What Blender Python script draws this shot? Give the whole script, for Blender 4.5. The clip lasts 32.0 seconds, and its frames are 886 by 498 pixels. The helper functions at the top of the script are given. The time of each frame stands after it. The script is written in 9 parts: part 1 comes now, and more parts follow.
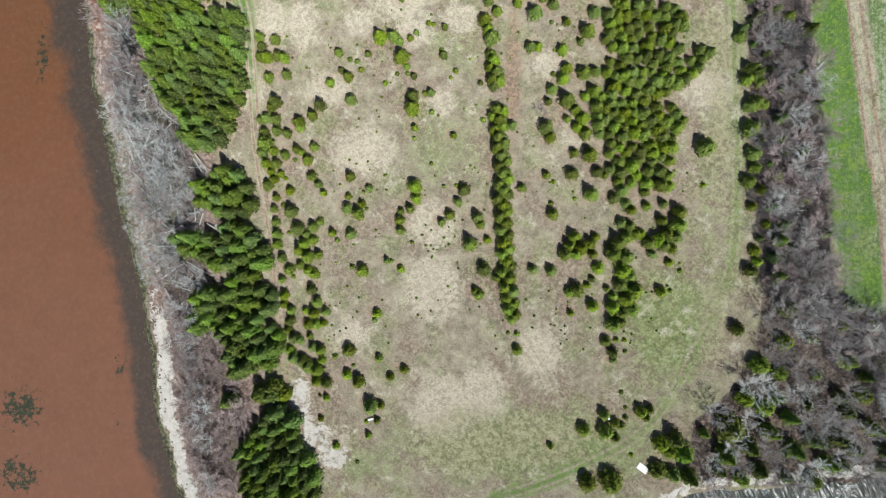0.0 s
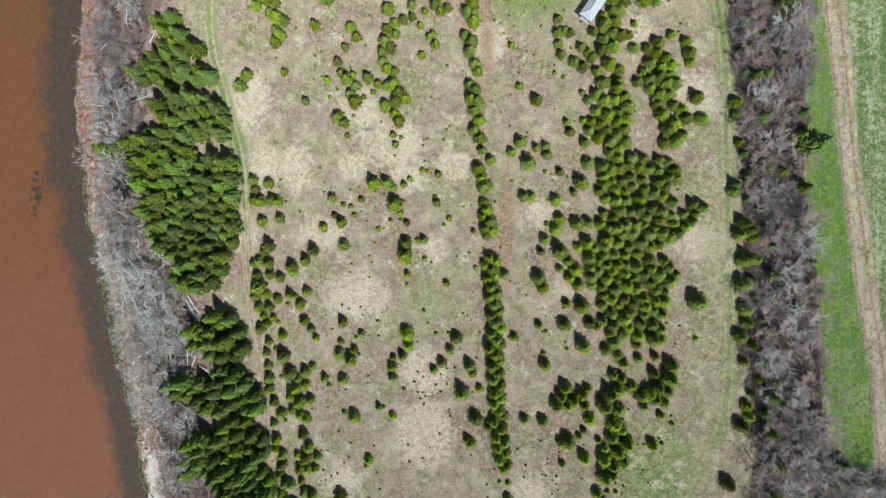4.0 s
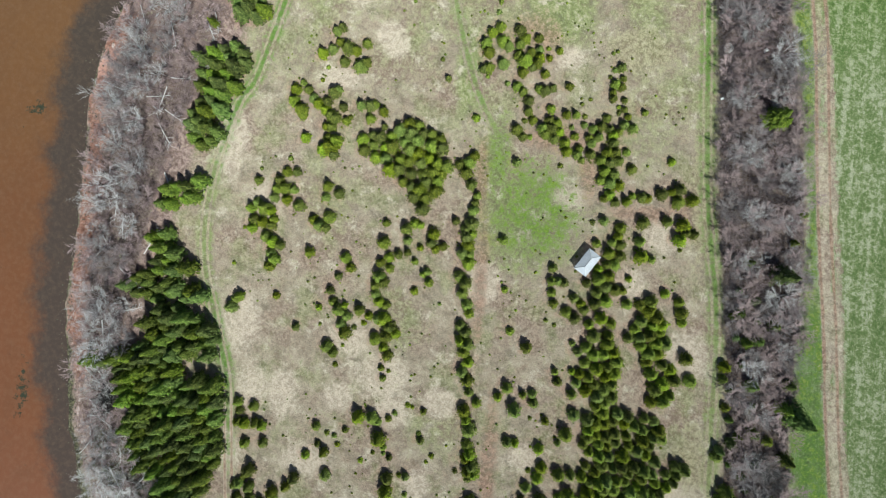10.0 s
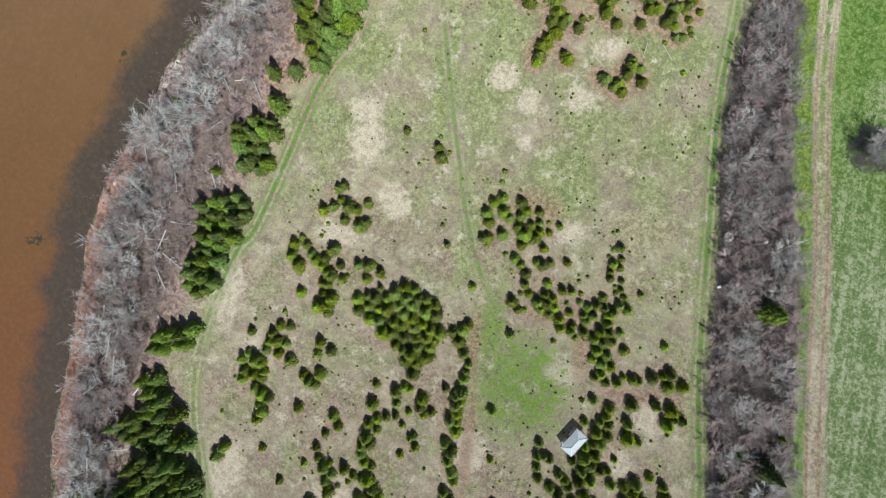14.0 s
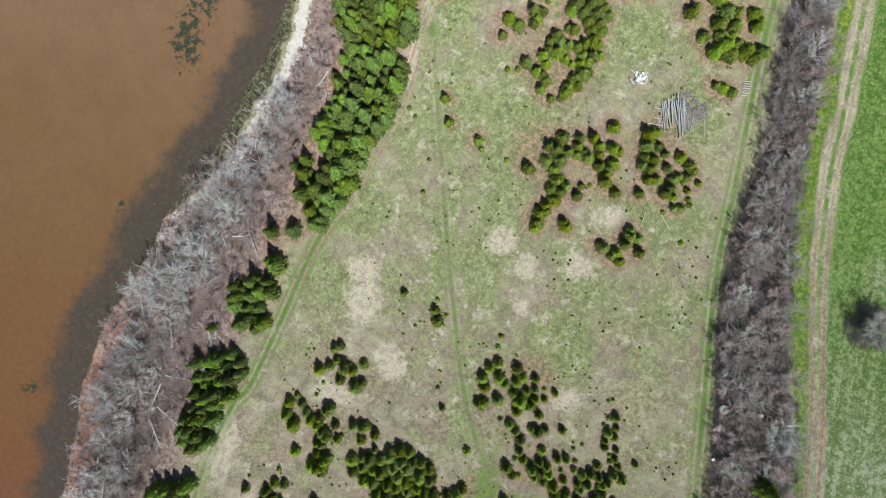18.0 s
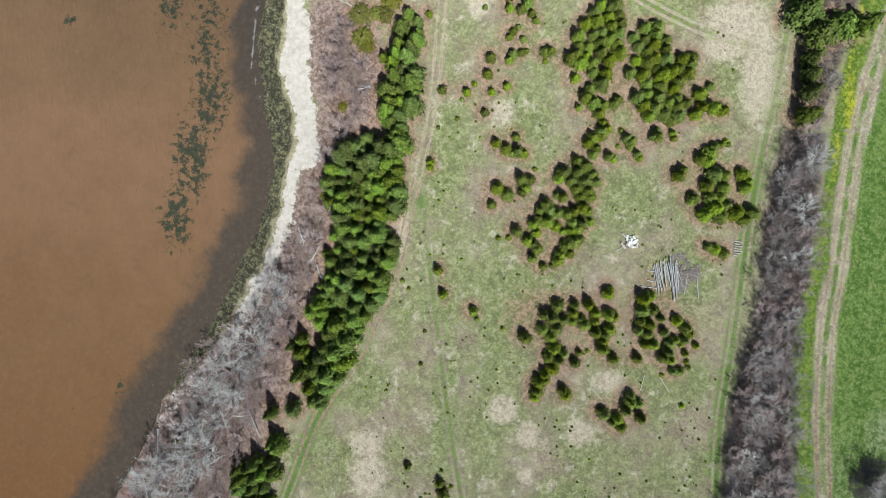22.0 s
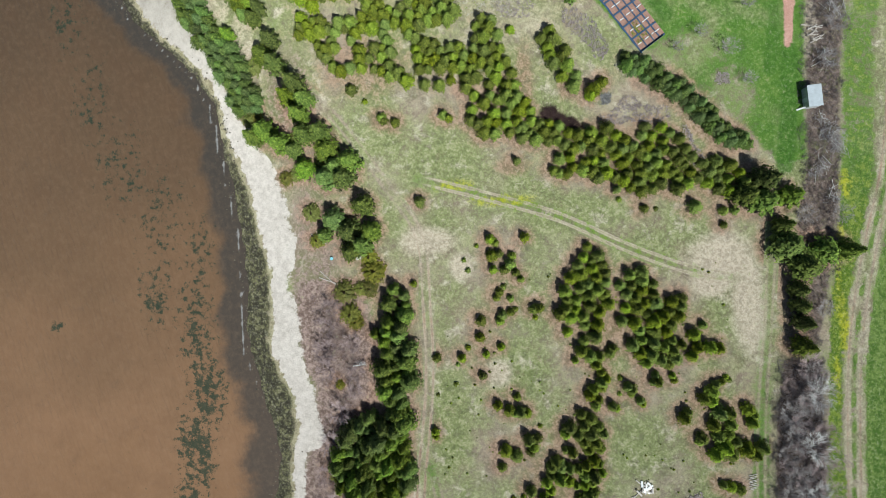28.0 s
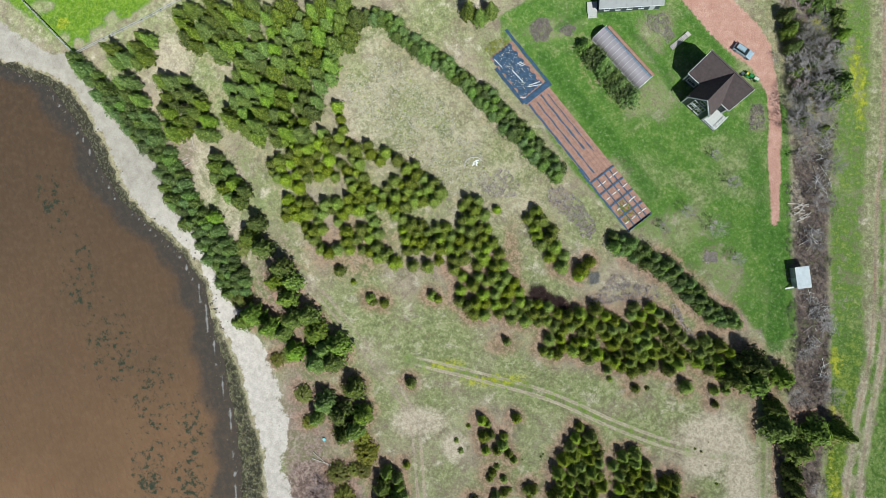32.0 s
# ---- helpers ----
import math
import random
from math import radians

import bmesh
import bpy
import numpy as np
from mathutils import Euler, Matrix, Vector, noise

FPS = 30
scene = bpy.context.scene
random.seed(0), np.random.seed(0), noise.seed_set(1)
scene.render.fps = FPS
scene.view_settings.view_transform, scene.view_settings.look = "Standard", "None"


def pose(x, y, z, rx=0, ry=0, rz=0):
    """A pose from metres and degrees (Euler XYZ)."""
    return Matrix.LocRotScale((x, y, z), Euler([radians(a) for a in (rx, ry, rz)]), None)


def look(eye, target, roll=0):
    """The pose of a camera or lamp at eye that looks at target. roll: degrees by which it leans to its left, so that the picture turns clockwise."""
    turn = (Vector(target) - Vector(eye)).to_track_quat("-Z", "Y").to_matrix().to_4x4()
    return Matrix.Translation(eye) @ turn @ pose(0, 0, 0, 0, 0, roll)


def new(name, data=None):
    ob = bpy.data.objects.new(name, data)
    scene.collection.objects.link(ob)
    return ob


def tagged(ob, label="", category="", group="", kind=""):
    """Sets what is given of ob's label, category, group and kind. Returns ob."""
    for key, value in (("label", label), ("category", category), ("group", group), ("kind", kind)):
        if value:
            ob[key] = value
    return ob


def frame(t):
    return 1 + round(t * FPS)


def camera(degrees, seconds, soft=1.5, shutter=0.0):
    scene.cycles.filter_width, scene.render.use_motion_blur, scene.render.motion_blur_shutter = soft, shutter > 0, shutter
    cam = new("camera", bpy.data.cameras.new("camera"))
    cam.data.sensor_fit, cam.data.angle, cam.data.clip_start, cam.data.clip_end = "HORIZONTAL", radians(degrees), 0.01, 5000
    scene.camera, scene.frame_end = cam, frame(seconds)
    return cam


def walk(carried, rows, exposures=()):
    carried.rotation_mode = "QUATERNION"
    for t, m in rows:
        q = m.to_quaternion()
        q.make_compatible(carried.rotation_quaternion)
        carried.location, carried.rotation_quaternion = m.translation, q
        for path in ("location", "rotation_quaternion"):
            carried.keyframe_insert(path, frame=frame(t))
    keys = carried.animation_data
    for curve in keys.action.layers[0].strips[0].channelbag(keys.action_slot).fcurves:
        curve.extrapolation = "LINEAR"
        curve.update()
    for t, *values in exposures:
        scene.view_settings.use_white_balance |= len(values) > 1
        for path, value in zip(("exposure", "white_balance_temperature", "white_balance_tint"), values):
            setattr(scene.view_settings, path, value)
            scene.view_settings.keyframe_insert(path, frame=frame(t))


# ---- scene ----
cam = camera(73.7, 32.0, soft=0.8)
# a drone 118 m above the ground that flies north along the shore, looking straight down
HEIGHT = 118.0
ROWS = [  # seconds, x, y, three angles
    (0.0, 0.00, 0.00, 0.30, 3.82, 0.03),
    (0.5, 0.19, 3.60, 0.30, 3.82, 0.04),
    (1.0, 0.43, 7.14, 0.30, 3.82, 0.09),
    (1.5, 0.63, 10.69, 0.30, 3.82, 0.10),
    (2.0, 0.79, 14.35, 0.30, 3.82, 0.09),
    (2.5, 0.94, 18.10, 0.30, 3.82, 0.10),
    (3.0, 1.09, 21.88, 0.30, 3.82, 0.17),
    (3.5, 1.25, 25.66, 0.30, 3.82, 0.29),
    (5.5, 1.88, 41.21, 0.30, 3.82, 0.87),
    (6.0, 2.07, 45.17, 0.30, 3.82, 1.12),
    (6.5, 2.19, 49.14, 0.30, 3.82, 1.37),
    (7.0, 2.28, 53.11, 0.30, 3.82, 1.64),
    (7.5, 2.34, 57.07, 0.30, 3.82, 1.97),
    (8.0, 2.35, 61.07, 0.30, 3.82, 2.37),
    (8.5, 2.33, 65.14, 0.30, 3.82, 2.79),
    (9.0, 2.25, 69.27, 0.30, 3.82, 3.22),
    (9.5, 2.13, 73.42, 0.30, 3.82, 3.65),
    (10.0, 2.00, 77.57, 0.30, 3.82, 4.08),
    (10.5, 1.84, 81.73, 0.30, 3.82, 4.49),
    (11.0, 1.63, 85.91, 0.30, 3.82, 4.88),
    (11.5, 1.38, 90.12, 0.30, 3.82, 5.29),
    (12.0, 1.14, 94.36, 0.30, 3.82, 5.70),
    (12.5, 0.91, 98.62, 0.30, 3.82, 6.13),
    (13.0, 0.65, 102.85, 0.30, 3.82, 6.60),
    (13.5, 0.34, 107.02, 0.30, 3.82, 7.14),
    (14.0, -0.04, 111.15, 0.30, 3.82, 7.63),
    (14.5, -0.51, 115.27, 0.30, 3.82, 7.97),
    (16.5, -2.16, 131.50, 0.30, 3.82, 8.31),
    (17.0, -2.72, 135.49, 0.30, 3.82, 8.35),
    (17.5, -3.27, 139.50, 0.30, 3.82, 8.42),
    (18.0, -3.81, 143.56, 0.30, 3.82, 8.49),
    (18.5, -4.33, 147.68, 0.30, 3.82, 8.55),
    (19.0, -4.84, 151.87, 0.30, 3.82, 8.43),
    (19.5, -5.34, 156.08, 0.30, 3.82, 8.04),
    (20.0, -5.81, 160.30, 0.30, 3.82, 7.45),
    (20.5, -6.22, 164.53, 0.30, 3.82, 6.83),
    (21.0, -6.56, 168.77, 0.30, 3.82, 6.25),
    (21.5, -6.84, 172.96, 0.30, 3.82, 5.72),
    (22.0, -7.10, 177.13, 0.30, 3.82, 5.24),
    (22.5, -7.38, 181.31, 0.30, 3.82, 4.76),
    (23.0, -7.68, 185.53, 0.30, 3.82, 4.28),
    (23.5, -8.03, 189.82, 0.30, 3.82, 3.77),
    (24.0, -8.38, 194.18, 0.30, 3.82, 3.23),
    (24.5, -8.70, 198.58, 0.30, 3.82, 2.70),
    (25.0, -8.96, 202.97, 0.30, 3.82, 2.17),
    (25.5, -9.09, 207.33, 0.30, 3.82, 1.54),
    (27.5, -8.37, 224.93, 0.30, 3.82, -1.96),
    (28.0, -7.95, 229.22, 0.30, 3.82, -2.82),
    (28.5, -7.46, 233.56, 0.30, 3.82, -3.57),
    (29.0, -6.93, 237.97, 0.30, 3.82, -4.10),
    (29.5, -6.39, 242.41, 0.30, 3.82, -4.36),
    (30.0, -5.86, 246.86, 0.30, 3.82, -4.43),
    (30.5, -5.33, 251.33, 0.30, 3.82, -4.40),
    (31.0, -4.81, 255.82, 0.30, 3.82, -4.34),
    (31.5, -4.31, 260.32, 0.30, 3.82, -4.28),
    (32.0, -3.80, 264.84, 0.30, 3.82, -4.19),
]
walk(cam, [(t, pose(x, y, HEIGHT, a, b, c)) for t, x, y, a, b, c in ROWS], exposures=[(0.0, 0.03, 5900, 0.2), (32.0, 0.03, 5900, 0.2)])

# ---- light ----
SUN_UP, SUN_FROM = radians(56), radians(152)  # elevation, and bearing clockwise from +y
scene.world = bpy.data.worlds.new("sky")
scene.world.use_nodes = True
sky_nodes = scene.world.node_tree
sky = sky_nodes.nodes.new("ShaderNodeTexSky")
sky.sky_type, sky.sun_disc = "NISHITA", False
sky.sun_elevation, sky.sun_rotation = SUN_UP, SUN_FROM
sky_nodes.links.new(sky.outputs[0], sky_nodes.nodes["Background"].inputs[0])
sky_nodes.nodes["Background"].inputs[1].default_value = 0.050
sun_data = bpy.data.lights.new("sun", "SUN")
sun_data.energy, sun_data.angle, sun_data.color = 5.0, radians(0.5), (1.0, 0.96, 0.89)
sun = new("sun", sun_data)
sun_way = Vector((math.sin(SUN_FROM) * math.cos(SUN_UP), math.cos(SUN_FROM) * math.cos(SUN_UP), math.sin(SUN_UP)))
sun.matrix_world = look(sun_way * 300, (0, 0, 0))

# ---- materials ----
class Nodes:
    """A node material under construction."""

    def __init__(self, name, rough=0.9, metal=0.0):
        self.mat = bpy.data.materials.new(name)
        self.mat.use_nodes = True
        self.tree = self.mat.node_tree
        self.shader = self.tree.nodes["Principled BSDF"]
        self.shader.inputs["Roughness"].default_value = rough
        self.shader.inputs["Metallic"].default_value = metal

    def add(self, kind, **values):
        n = self.tree.nodes.new("ShaderNode" + kind)
        for key, value in values.items():
            if key in n.inputs.keys():
                n.inputs[key].default_value = value
        return n

    def link(self, a, b):
        self.tree.links.new(a, b)

    def place(self):
        return self.add("NewGeometry").outputs["Position"]

    def local(self):
        return self.add("TexCoord").outputs["Object"]

    def noise(self, where, scale, detail=4.0, rough=0.55, warp=0.0):
        n = self.add("TexNoise", Scale=scale, Detail=detail, Roughness=rough, Distortion=warp)
        self.link(where, n.inputs["Vector"])
        return n.outputs["Fac"]

    def ramp(self, value, stops):
        n = self.add("ValToRGB")
        e = n.color_ramp.elements
        while len(e) < len(stops):
            e.new(0.5)
        for k, (at, colour) in zip(e, stops):
            k.position = at
            k.color = (*colour, 1) if len(colour) == 3 else colour
        self.link(value, n.inputs[0])
        return n.outputs[0]

    def span(self, value, a, b, c=0.0, d=1.0):
        n = self.add("MapRange")
        n.clamp = True
        n.interpolation_type = "SMOOTHSTEP"
        self.link(value, n.inputs[0])
        for i, v in enumerate((a, b, c, d)):
            n.inputs[i + 1].default_value = v
        return n.outputs[0]

    def math(self, kind, a, b):
        n = self.add("Math")
        n.operation = kind
        for i, v in enumerate((a, b)):
            if isinstance(v, (int, float)):
                n.inputs[i].default_value = v
            else:
                self.link(v, n.inputs[i])
        return n.outputs[0]

    def mix(self, fac, a, b, how="MIX"):
        n = self.tree.nodes.new("ShaderNodeMix")
        n.data_type, n.blend_type = "RGBA", how
        for socket, v in ((n.inputs[0], fac), (n.inputs[6], a), (n.inputs[7], b)):
            if isinstance(v, (int, float)):
                socket.default_value = v
            elif isinstance(v, tuple):
                socket.default_value = (*v, 1)
            else:
                self.link(v, socket)
        return n.outputs[2]

    def colour(self, c):
        self.link(c, self.shader.inputs["Base Color"])

    def bump(self, value, strength, distance):
        n = self.add("Bump", Strength=strength, Distance=distance)
        self.link(value, n.inputs["Height"])
        self.link(n.outputs[0], self.shader.inputs["Normal"])


def plain(name, colour, rough=0.8, metal=0.0, vary=0.25, scale=3.0, bump=0.2):
    """A painted, wooden or metal surface with grain and blotches of the given strength."""
    m = Nodes(name, rough, metal)
    at = m.local()
    a, b = m.noise(at, scale, 5), m.noise(at, scale * 9, 3)
    dark = tuple(v * (1 - vary) for v in colour)
    light = tuple(min(1, v * (1 + vary)) for v in colour)
    base = m.ramp(m.math("ADD", m.math("MULTIPLY", a, 0.6), m.math("MULTIPLY", b, 0.4)), [(0.32, dark), (0.68, light)])
    m.colour(base)
    m.bump(b, bump, 0.02)
    return m.mat


def needles(name, dark, mid, light, hues=0.06):
    """Conifer needles: sprigs and whole trees differ in shade."""
    m = Nodes(name, 0.6)
    m.shader.inputs["Diffuse Roughness"].default_value = 0.6
    geo, info = m.add("NewGeometry"), m.add("ObjectInfo")
    own = m.add("Attribute")
    own.attribute_name = "tree"
    each = m.math("ADD", own.outputs["Fac"], m.math("MULTIPLY", info.outputs["Random"], 0.999))
    each = m.math("FRACT", each, 0.0)
    v = m.math("ADD", m.math("MULTIPLY", geo.outputs["Random Per Island"], 0.55), m.math("MULTIPLY", each, 0.45))
    base = m.ramp(v, [(0.08, dark), (0.50, mid), (0.95, light)])
    hue = m.add("HueSaturation", Saturation=1.0)
    m.link(m.math("ADD", 0.458, m.math("MULTIPLY", each, hues)), hue.inputs["Hue"])
    shade = m.math("FRACT", m.math("MULTIPLY", each, 7.3), 0.0)
    m.link(m.math("ADD", 1.0 - hues * 3.2, m.math("MULTIPLY", shade, hues * 3.6)), hue.inputs["Saturation"])
    m.link(m.math("ADD", 0.84, m.math("MULTIPLY", shade, 0.32)), hue.inputs["Value"])
    m.link(base, hue.inputs["Color"])
    grain = m.noise(m.place(), 2.2, 4, 0.6)
    m.colour(m.mix(m.span(grain, 0.35, 0.62, 0.5, 0.0), hue.outputs[0], dark))
    m.shader.inputs["Specular IOR Level"].default_value = 0.1
    return m.mat


def bark(name, dark, light):
    m = Nodes(name, 0.85)
    info = m.add("ObjectInfo")
    g = m.noise(m.place(), 2.5, 4)
    geo = m.add("NewGeometry")
    each = m.math("MULTIPLY", m.math("ADD", info.outputs["Random"], geo.outputs["Random Per Island"]), 0.5)
    v = m.math("ADD", m.math("MULTIPLY", g, 0.5), m.math("MULTIPLY", each, 0.5))
    m.colour(m.ramp(v, [(0.25, dark), (0.75, light)]))
    return m.mat


NEEDLES_YOUNG = needles("young_needles", (0.036, 0.063, 0.006), (0.170, 0.238, 0.018), (0.390, 0.458, 0.045))
NEEDLES_TALL = needles("spruce_needles", (0.029, 0.055, 0.009), (0.142, 0.214, 0.026), (0.326, 0.412, 0.053), 0.065)
NEEDLES_HEDGE = needles("hedge_needles", (0.028, 0.054, 0.014), (0.115, 0.188, 0.038), (0.265, 0.360, 0.078), 0.06)
NEEDLES_JUNIPER = needles("juniper_needles", (0.075, 0.092, 0.012), (0.195, 0.205, 0.025), (0.320, 0.320, 0.050))
RUSSET_BARK = bark("russet_bark", (0.15, 0.105, 0.10), (0.40, 0.31, 0.295))
MAUVE_TWIGS = bark("mauve_twigs", (0.25, 0.20, 0.195), (0.60, 0.515, 0.50))
DRY_GRASS = bark("dry_grass", (0.36, 0.32, 0.23), (0.74, 0.70, 0.58))
BARK = bark("bark", (0.05, 0.035, 0.025), (0.13, 0.09, 0.065))
BLEACHED = bark("bleached_dead_wood", (0.34, 0.325, 0.31), (0.74, 0.72, 0.70))
MOSSY_TWIGS = bark("mossy_twigs", (0.10, 0.11, 0.045), (0.30, 0.31, 0.16))
GREY_BARK = bark("grey_bark", (0.22, 0.21, 0.205), (0.62, 0.60, 0.585))
DULL_BARK = bark("dull_grey_bark", (0.125, 0.108, 0.106), (0.37, 0.335, 0.33))
TWIGS = bark("brown_twigs", (0.175, 0.124, 0.122), (0.50, 0.385, 0.378))
GREY_TWIGS = bark("grey_twigs", (0.105, 0.086, 0.086), (0.34, 0.292, 0.292))


def ground_material():
    m = Nodes("meadow_ground", 0.95)
    m.shader.inputs["Diffuse Roughness"].default_value = 1.0
    m.shader.inputs["Specular IOR Level"].default_value = 0.15
    at = m.place()
    oblique = m.add("Mapping")
    oblique.inputs["Rotation"].default_value = (0.6, 0.5, 0.65)
    m.link(at, oblique.inputs["Vector"])
    turned = oblique.outputs[0]
    fine, mid, wide, patch = m.noise(turned, 1.9, 6, 0.72, 0.3), m.noise(turned, 0.42, 5, 0.65, 0.3), m.noise(at, 0.085, 4), m.noise(turned, 0.95, 6, 0.75, 0.25)
    patch = m.span(patch, 0.33, 0.67, 0.20, 0.80)
    rough_edge = m.math("MULTIPLY", m.math("SUBTRACT", m.math("ADD", m.math("MULTIPLY", mid, 0.6), m.math("MULTIPLY", patch, 0.4)), 0.5), 2.0)

    def mask(name):
        a = m.add("Attribute")
        a.attribute_name = name
        return a.outputs["Fac"]

    def cut(name, lo=0.3, hi=0.7, top=1.0, ragged=1.0):
        return m.span(m.math("ADD", mask(name), m.math("MULTIPLY", rough_edge, ragged)), lo, hi, 0.0, top)

    # dry meadow: straw, grey thatch and rosy moss, in patches
    base = m.ramp(mid, [(0.30, (0.226, 0.190, 0.140)), (0.48, (0.372, 0.308, 0.228)), (0.68, (0.525, 0.445, 0.336))])
    rosy = m.mix(m.math("MULTIPLY", m.span(wide, 0.42, 0.62), m.span(mask("lush"), 0.0, 1.0, 1.0, 0.45)), base, m.ramp(patch, [(0.3, (0.262, 0.193, 0.148)), (0.7, (0.422, 0.328, 0.252))]))
    green = m.ramp(m.math("ADD", m.math("MULTIPLY", patch, 0.5), m.math("MULTIPLY", mid, 0.5)), [(0.33, (0.150, 0.188, 0.060)), (0.53, (0.285, 0.312, 0.134)), (0.70, (0.47, 0.455, 0.265))])
    lawn = m.ramp(m.math("ADD", m.math("MULTIPLY", patch, 0.4), m.math("MULTIPLY", mid, 0.6)), [(0.30, (0.062, 0.145, 0.018)), (0.52, (0.112, 0.218, 0.034)), (0.72, (0.205, 0.285, 0.074))])
    drawn = m.add("Mapping")
    drawn.inputs["Scale"].default_value = (1.0, 0.05, 1.0)
    m.link(at, drawn.inputs["Vector"])
    rows = m.noise(drawn.outputs[0], 0.7, 5, 0.6)
    field = m.ramp(m.math("ADD", m.math("ADD", m.math("MULTIPLY", patch, 0.3), m.math("MULTIPLY", wide, 0.3)), m.math("MULTIPLY", rows, 0.4)), [(0.36, (0.098, 0.160, 0.045)), (0.49, (0.195, 0.250, 0.100)), (0.58, (0.40, 0.42, 0.275))])
    lush = m.ramp(m.math("ADD", m.math("MULTIPLY", patch, 0.6), m.math("MULTIPLY", rows, 0.4)), [(0.36, (0.085, 0.165, 0.024)), (0.62, (0.205, 0.290, 0.072))])
    field = m.mix(mask("lush"), field, lush)
    pale = m.ramp(patch, [(0.3, (0.51, 0.425, 0.332)), (0.7, (0.665, 0.572, 0.458))])
    straw = m.ramp(patch, [(0.3, (0.29, 0.26, 0.15)), (0.7, (0.47, 0.42, 0.27))])
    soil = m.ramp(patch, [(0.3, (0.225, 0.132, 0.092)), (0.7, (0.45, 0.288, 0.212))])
    clay = m.ramp(m.math("ADD", m.math("MULTIPLY", patch, 0.3), m.math("MULTIPLY", mid, 0.7)), [(0.3, (0.46, 0.255, 0.200)), (0.5, (0.52, 0.305, 0.245)), (0.7, (0.60, 0.385, 0.315))])
    sand = m.ramp(m.math("ADD", m.math("MULTIPLY", patch, 0.5), m.math("MULTIPLY", mid, 0.5)), [(0.3, (0.48, 0.425, 0.382)), (0.5, (0.59, 0.530, 0.485)), (0.70, (0.69, 0.628, 0.580))])
    sand = m.mix(mask("dull"), sand, m.ramp(mid, [(0.3, (0.275, 0.243, 0.208)), (0.7, (0.430, 0.388, 0.340))]))
    mud = m.ramp(patch, [(0.3, (0.040, 0.036, 0.026)), (0.54, (0.085, 0.080, 0.048)), (0.72, (0.175, 0.165, 0.085))])
    litter = m.ramp(patch, [(0.3, (0.085, 0.060, 0.052)), (0.7, (0.22, 0.165, 0.145))])
    # a thin green haze over parts of the thatch everywhere
    c = m.mix(m.span(m.noise(at, 0.13, 6, 0.66), 0.46, 0.63, 0.0, 0.52), rosy, green)
    # bleached and reddish patches a few paces wide
    blot = m.noise(at, 0.24, 7, 0.72, 0.15)
    bleached = m.ramp(patch, [(0.3, (0.43, 0.372, 0.284)), (0.7, (0.675, 0.598, 0.470))])
    reddish = m.ramp(patch, [(0.3, (0.240, 0.173, 0.124)), (0.7, (0.424, 0.318, 0.236))])
    heath = m.ramp(patch, [(0.3, (0.175, 0.118, 0.100)), (0.7, (0.40, 0.292, 0.258))])
    c = m.mix(cut("green", 0.1, 1.05), c, green)
    c = m.mix(m.span(blot, 0.53, 0.65, 0.0, 0.8), c, bleached)
    c = m.mix(m.math("MULTIPLY", m.span(blot, 0.32, 0.46, 0.7, 0.0), m.span(mask("lush"), 0.0, 1.0, 1.0, 0.5)), c, reddish)
    c = m.mix(cut("heath", 0.2, 0.8), c, heath)
    c = m.mix(cut("litter"), c, litter)
    c = m.mix(cut("pale", 0.1, 0.85, 0.9, 0.5), c, pale)
    c = m.mix(cut("straw", 0.2, 1.0, 0.8), c, straw)
    c = m.mix(cut("field", 0.3, 0.6), c, field)
    lawn = m.mix(m.span(m.noise(at, 0.075, 6, 0.62, 0.5), 0.49, 0.70, 0.0, 0.65), lawn, m.mix(0.5, green, straw))
    mown = cut("lawn", 0.2, 0.8)
    c = m.mix(mown, c, lawn)
    c = m.mix(cut("deep", 0.2, 0.9, 0.85, 0.6), c, m.ramp(patch, [(0.3, (0.048, 0.125, 0.015)), (0.7, (0.090, 0.195, 0.028))]))
    c = m.mix(cut("verge", 0.2, 0.8), c, m.ramp(patch, [(0.3, (0.092, 0.165, 0.016)), (0.7, (0.24, 0.30, 0.05))]))
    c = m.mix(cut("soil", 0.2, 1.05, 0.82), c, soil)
    bare = cut("clay", 0.30, 0.70, 1.0, 0.4)
    c = m.mix(bare, c, clay)
    c = m.mix(cut("bank", 0.35, 0.75), c, m.ramp(patch, [(0.3, (0.190, 0.085, 0.060)), (0.7, (0.36, 0.195, 0.148))]))
    c = m.mix(cut("lime", 0.3, 0.9), c, m.ramp(patch, [(0.3, (0.115, 0.215, 0.012)), (0.7, (0.190, 0.300, 0.026))]))
    c = m.mix(cut("flower", 0.35, 1.2, 0.75), c, m.ramp(patch, [(0.3, (0.24, 0.29, 0.015)), (0.7, (0.54, 0.51, 0.03))]))
    sandy = cut("sand", 0.3, 0.65)
    c = m.mix(sandy, c, sand)
    grassy = m.math("SUBTRACT", 1.0, m.math("MULTIPLY", m.math("MAXIMUM", m.math("MAXIMUM", sandy, bare), m.math("MULTIPLY", mown, 0.4)), 0.75))
    c = m.mix(cut("mud", 0.3, 0.65), c, m.mix(m.math("MULTIPLY", mask("dull"), 0.75), mud, (0.026, 0.024, 0.018)))
    tuft = m.noise(turned, 3.7, 5, 0.75, 0.4)
    c = m.mix(m.math("MULTIPLY", grassy, m.span(tuft, 0.30, 0.60, 0.34, 0.0)), c, (0.055, 0.047, 0.028))
    c = m.mix(m.math("MULTIPLY", grassy, m.span(fine, 0.50, 0.74, 0.0, 0.4)), c, m.mix(0.75, c, (0.62, 0.57, 0.46)))
    c = m.mix(m.math("MULTIPLY", grassy, m.span(fine, 0.28, 0.48, 0.3, 0.0)), c, (0.06, 0.05, 0.03))
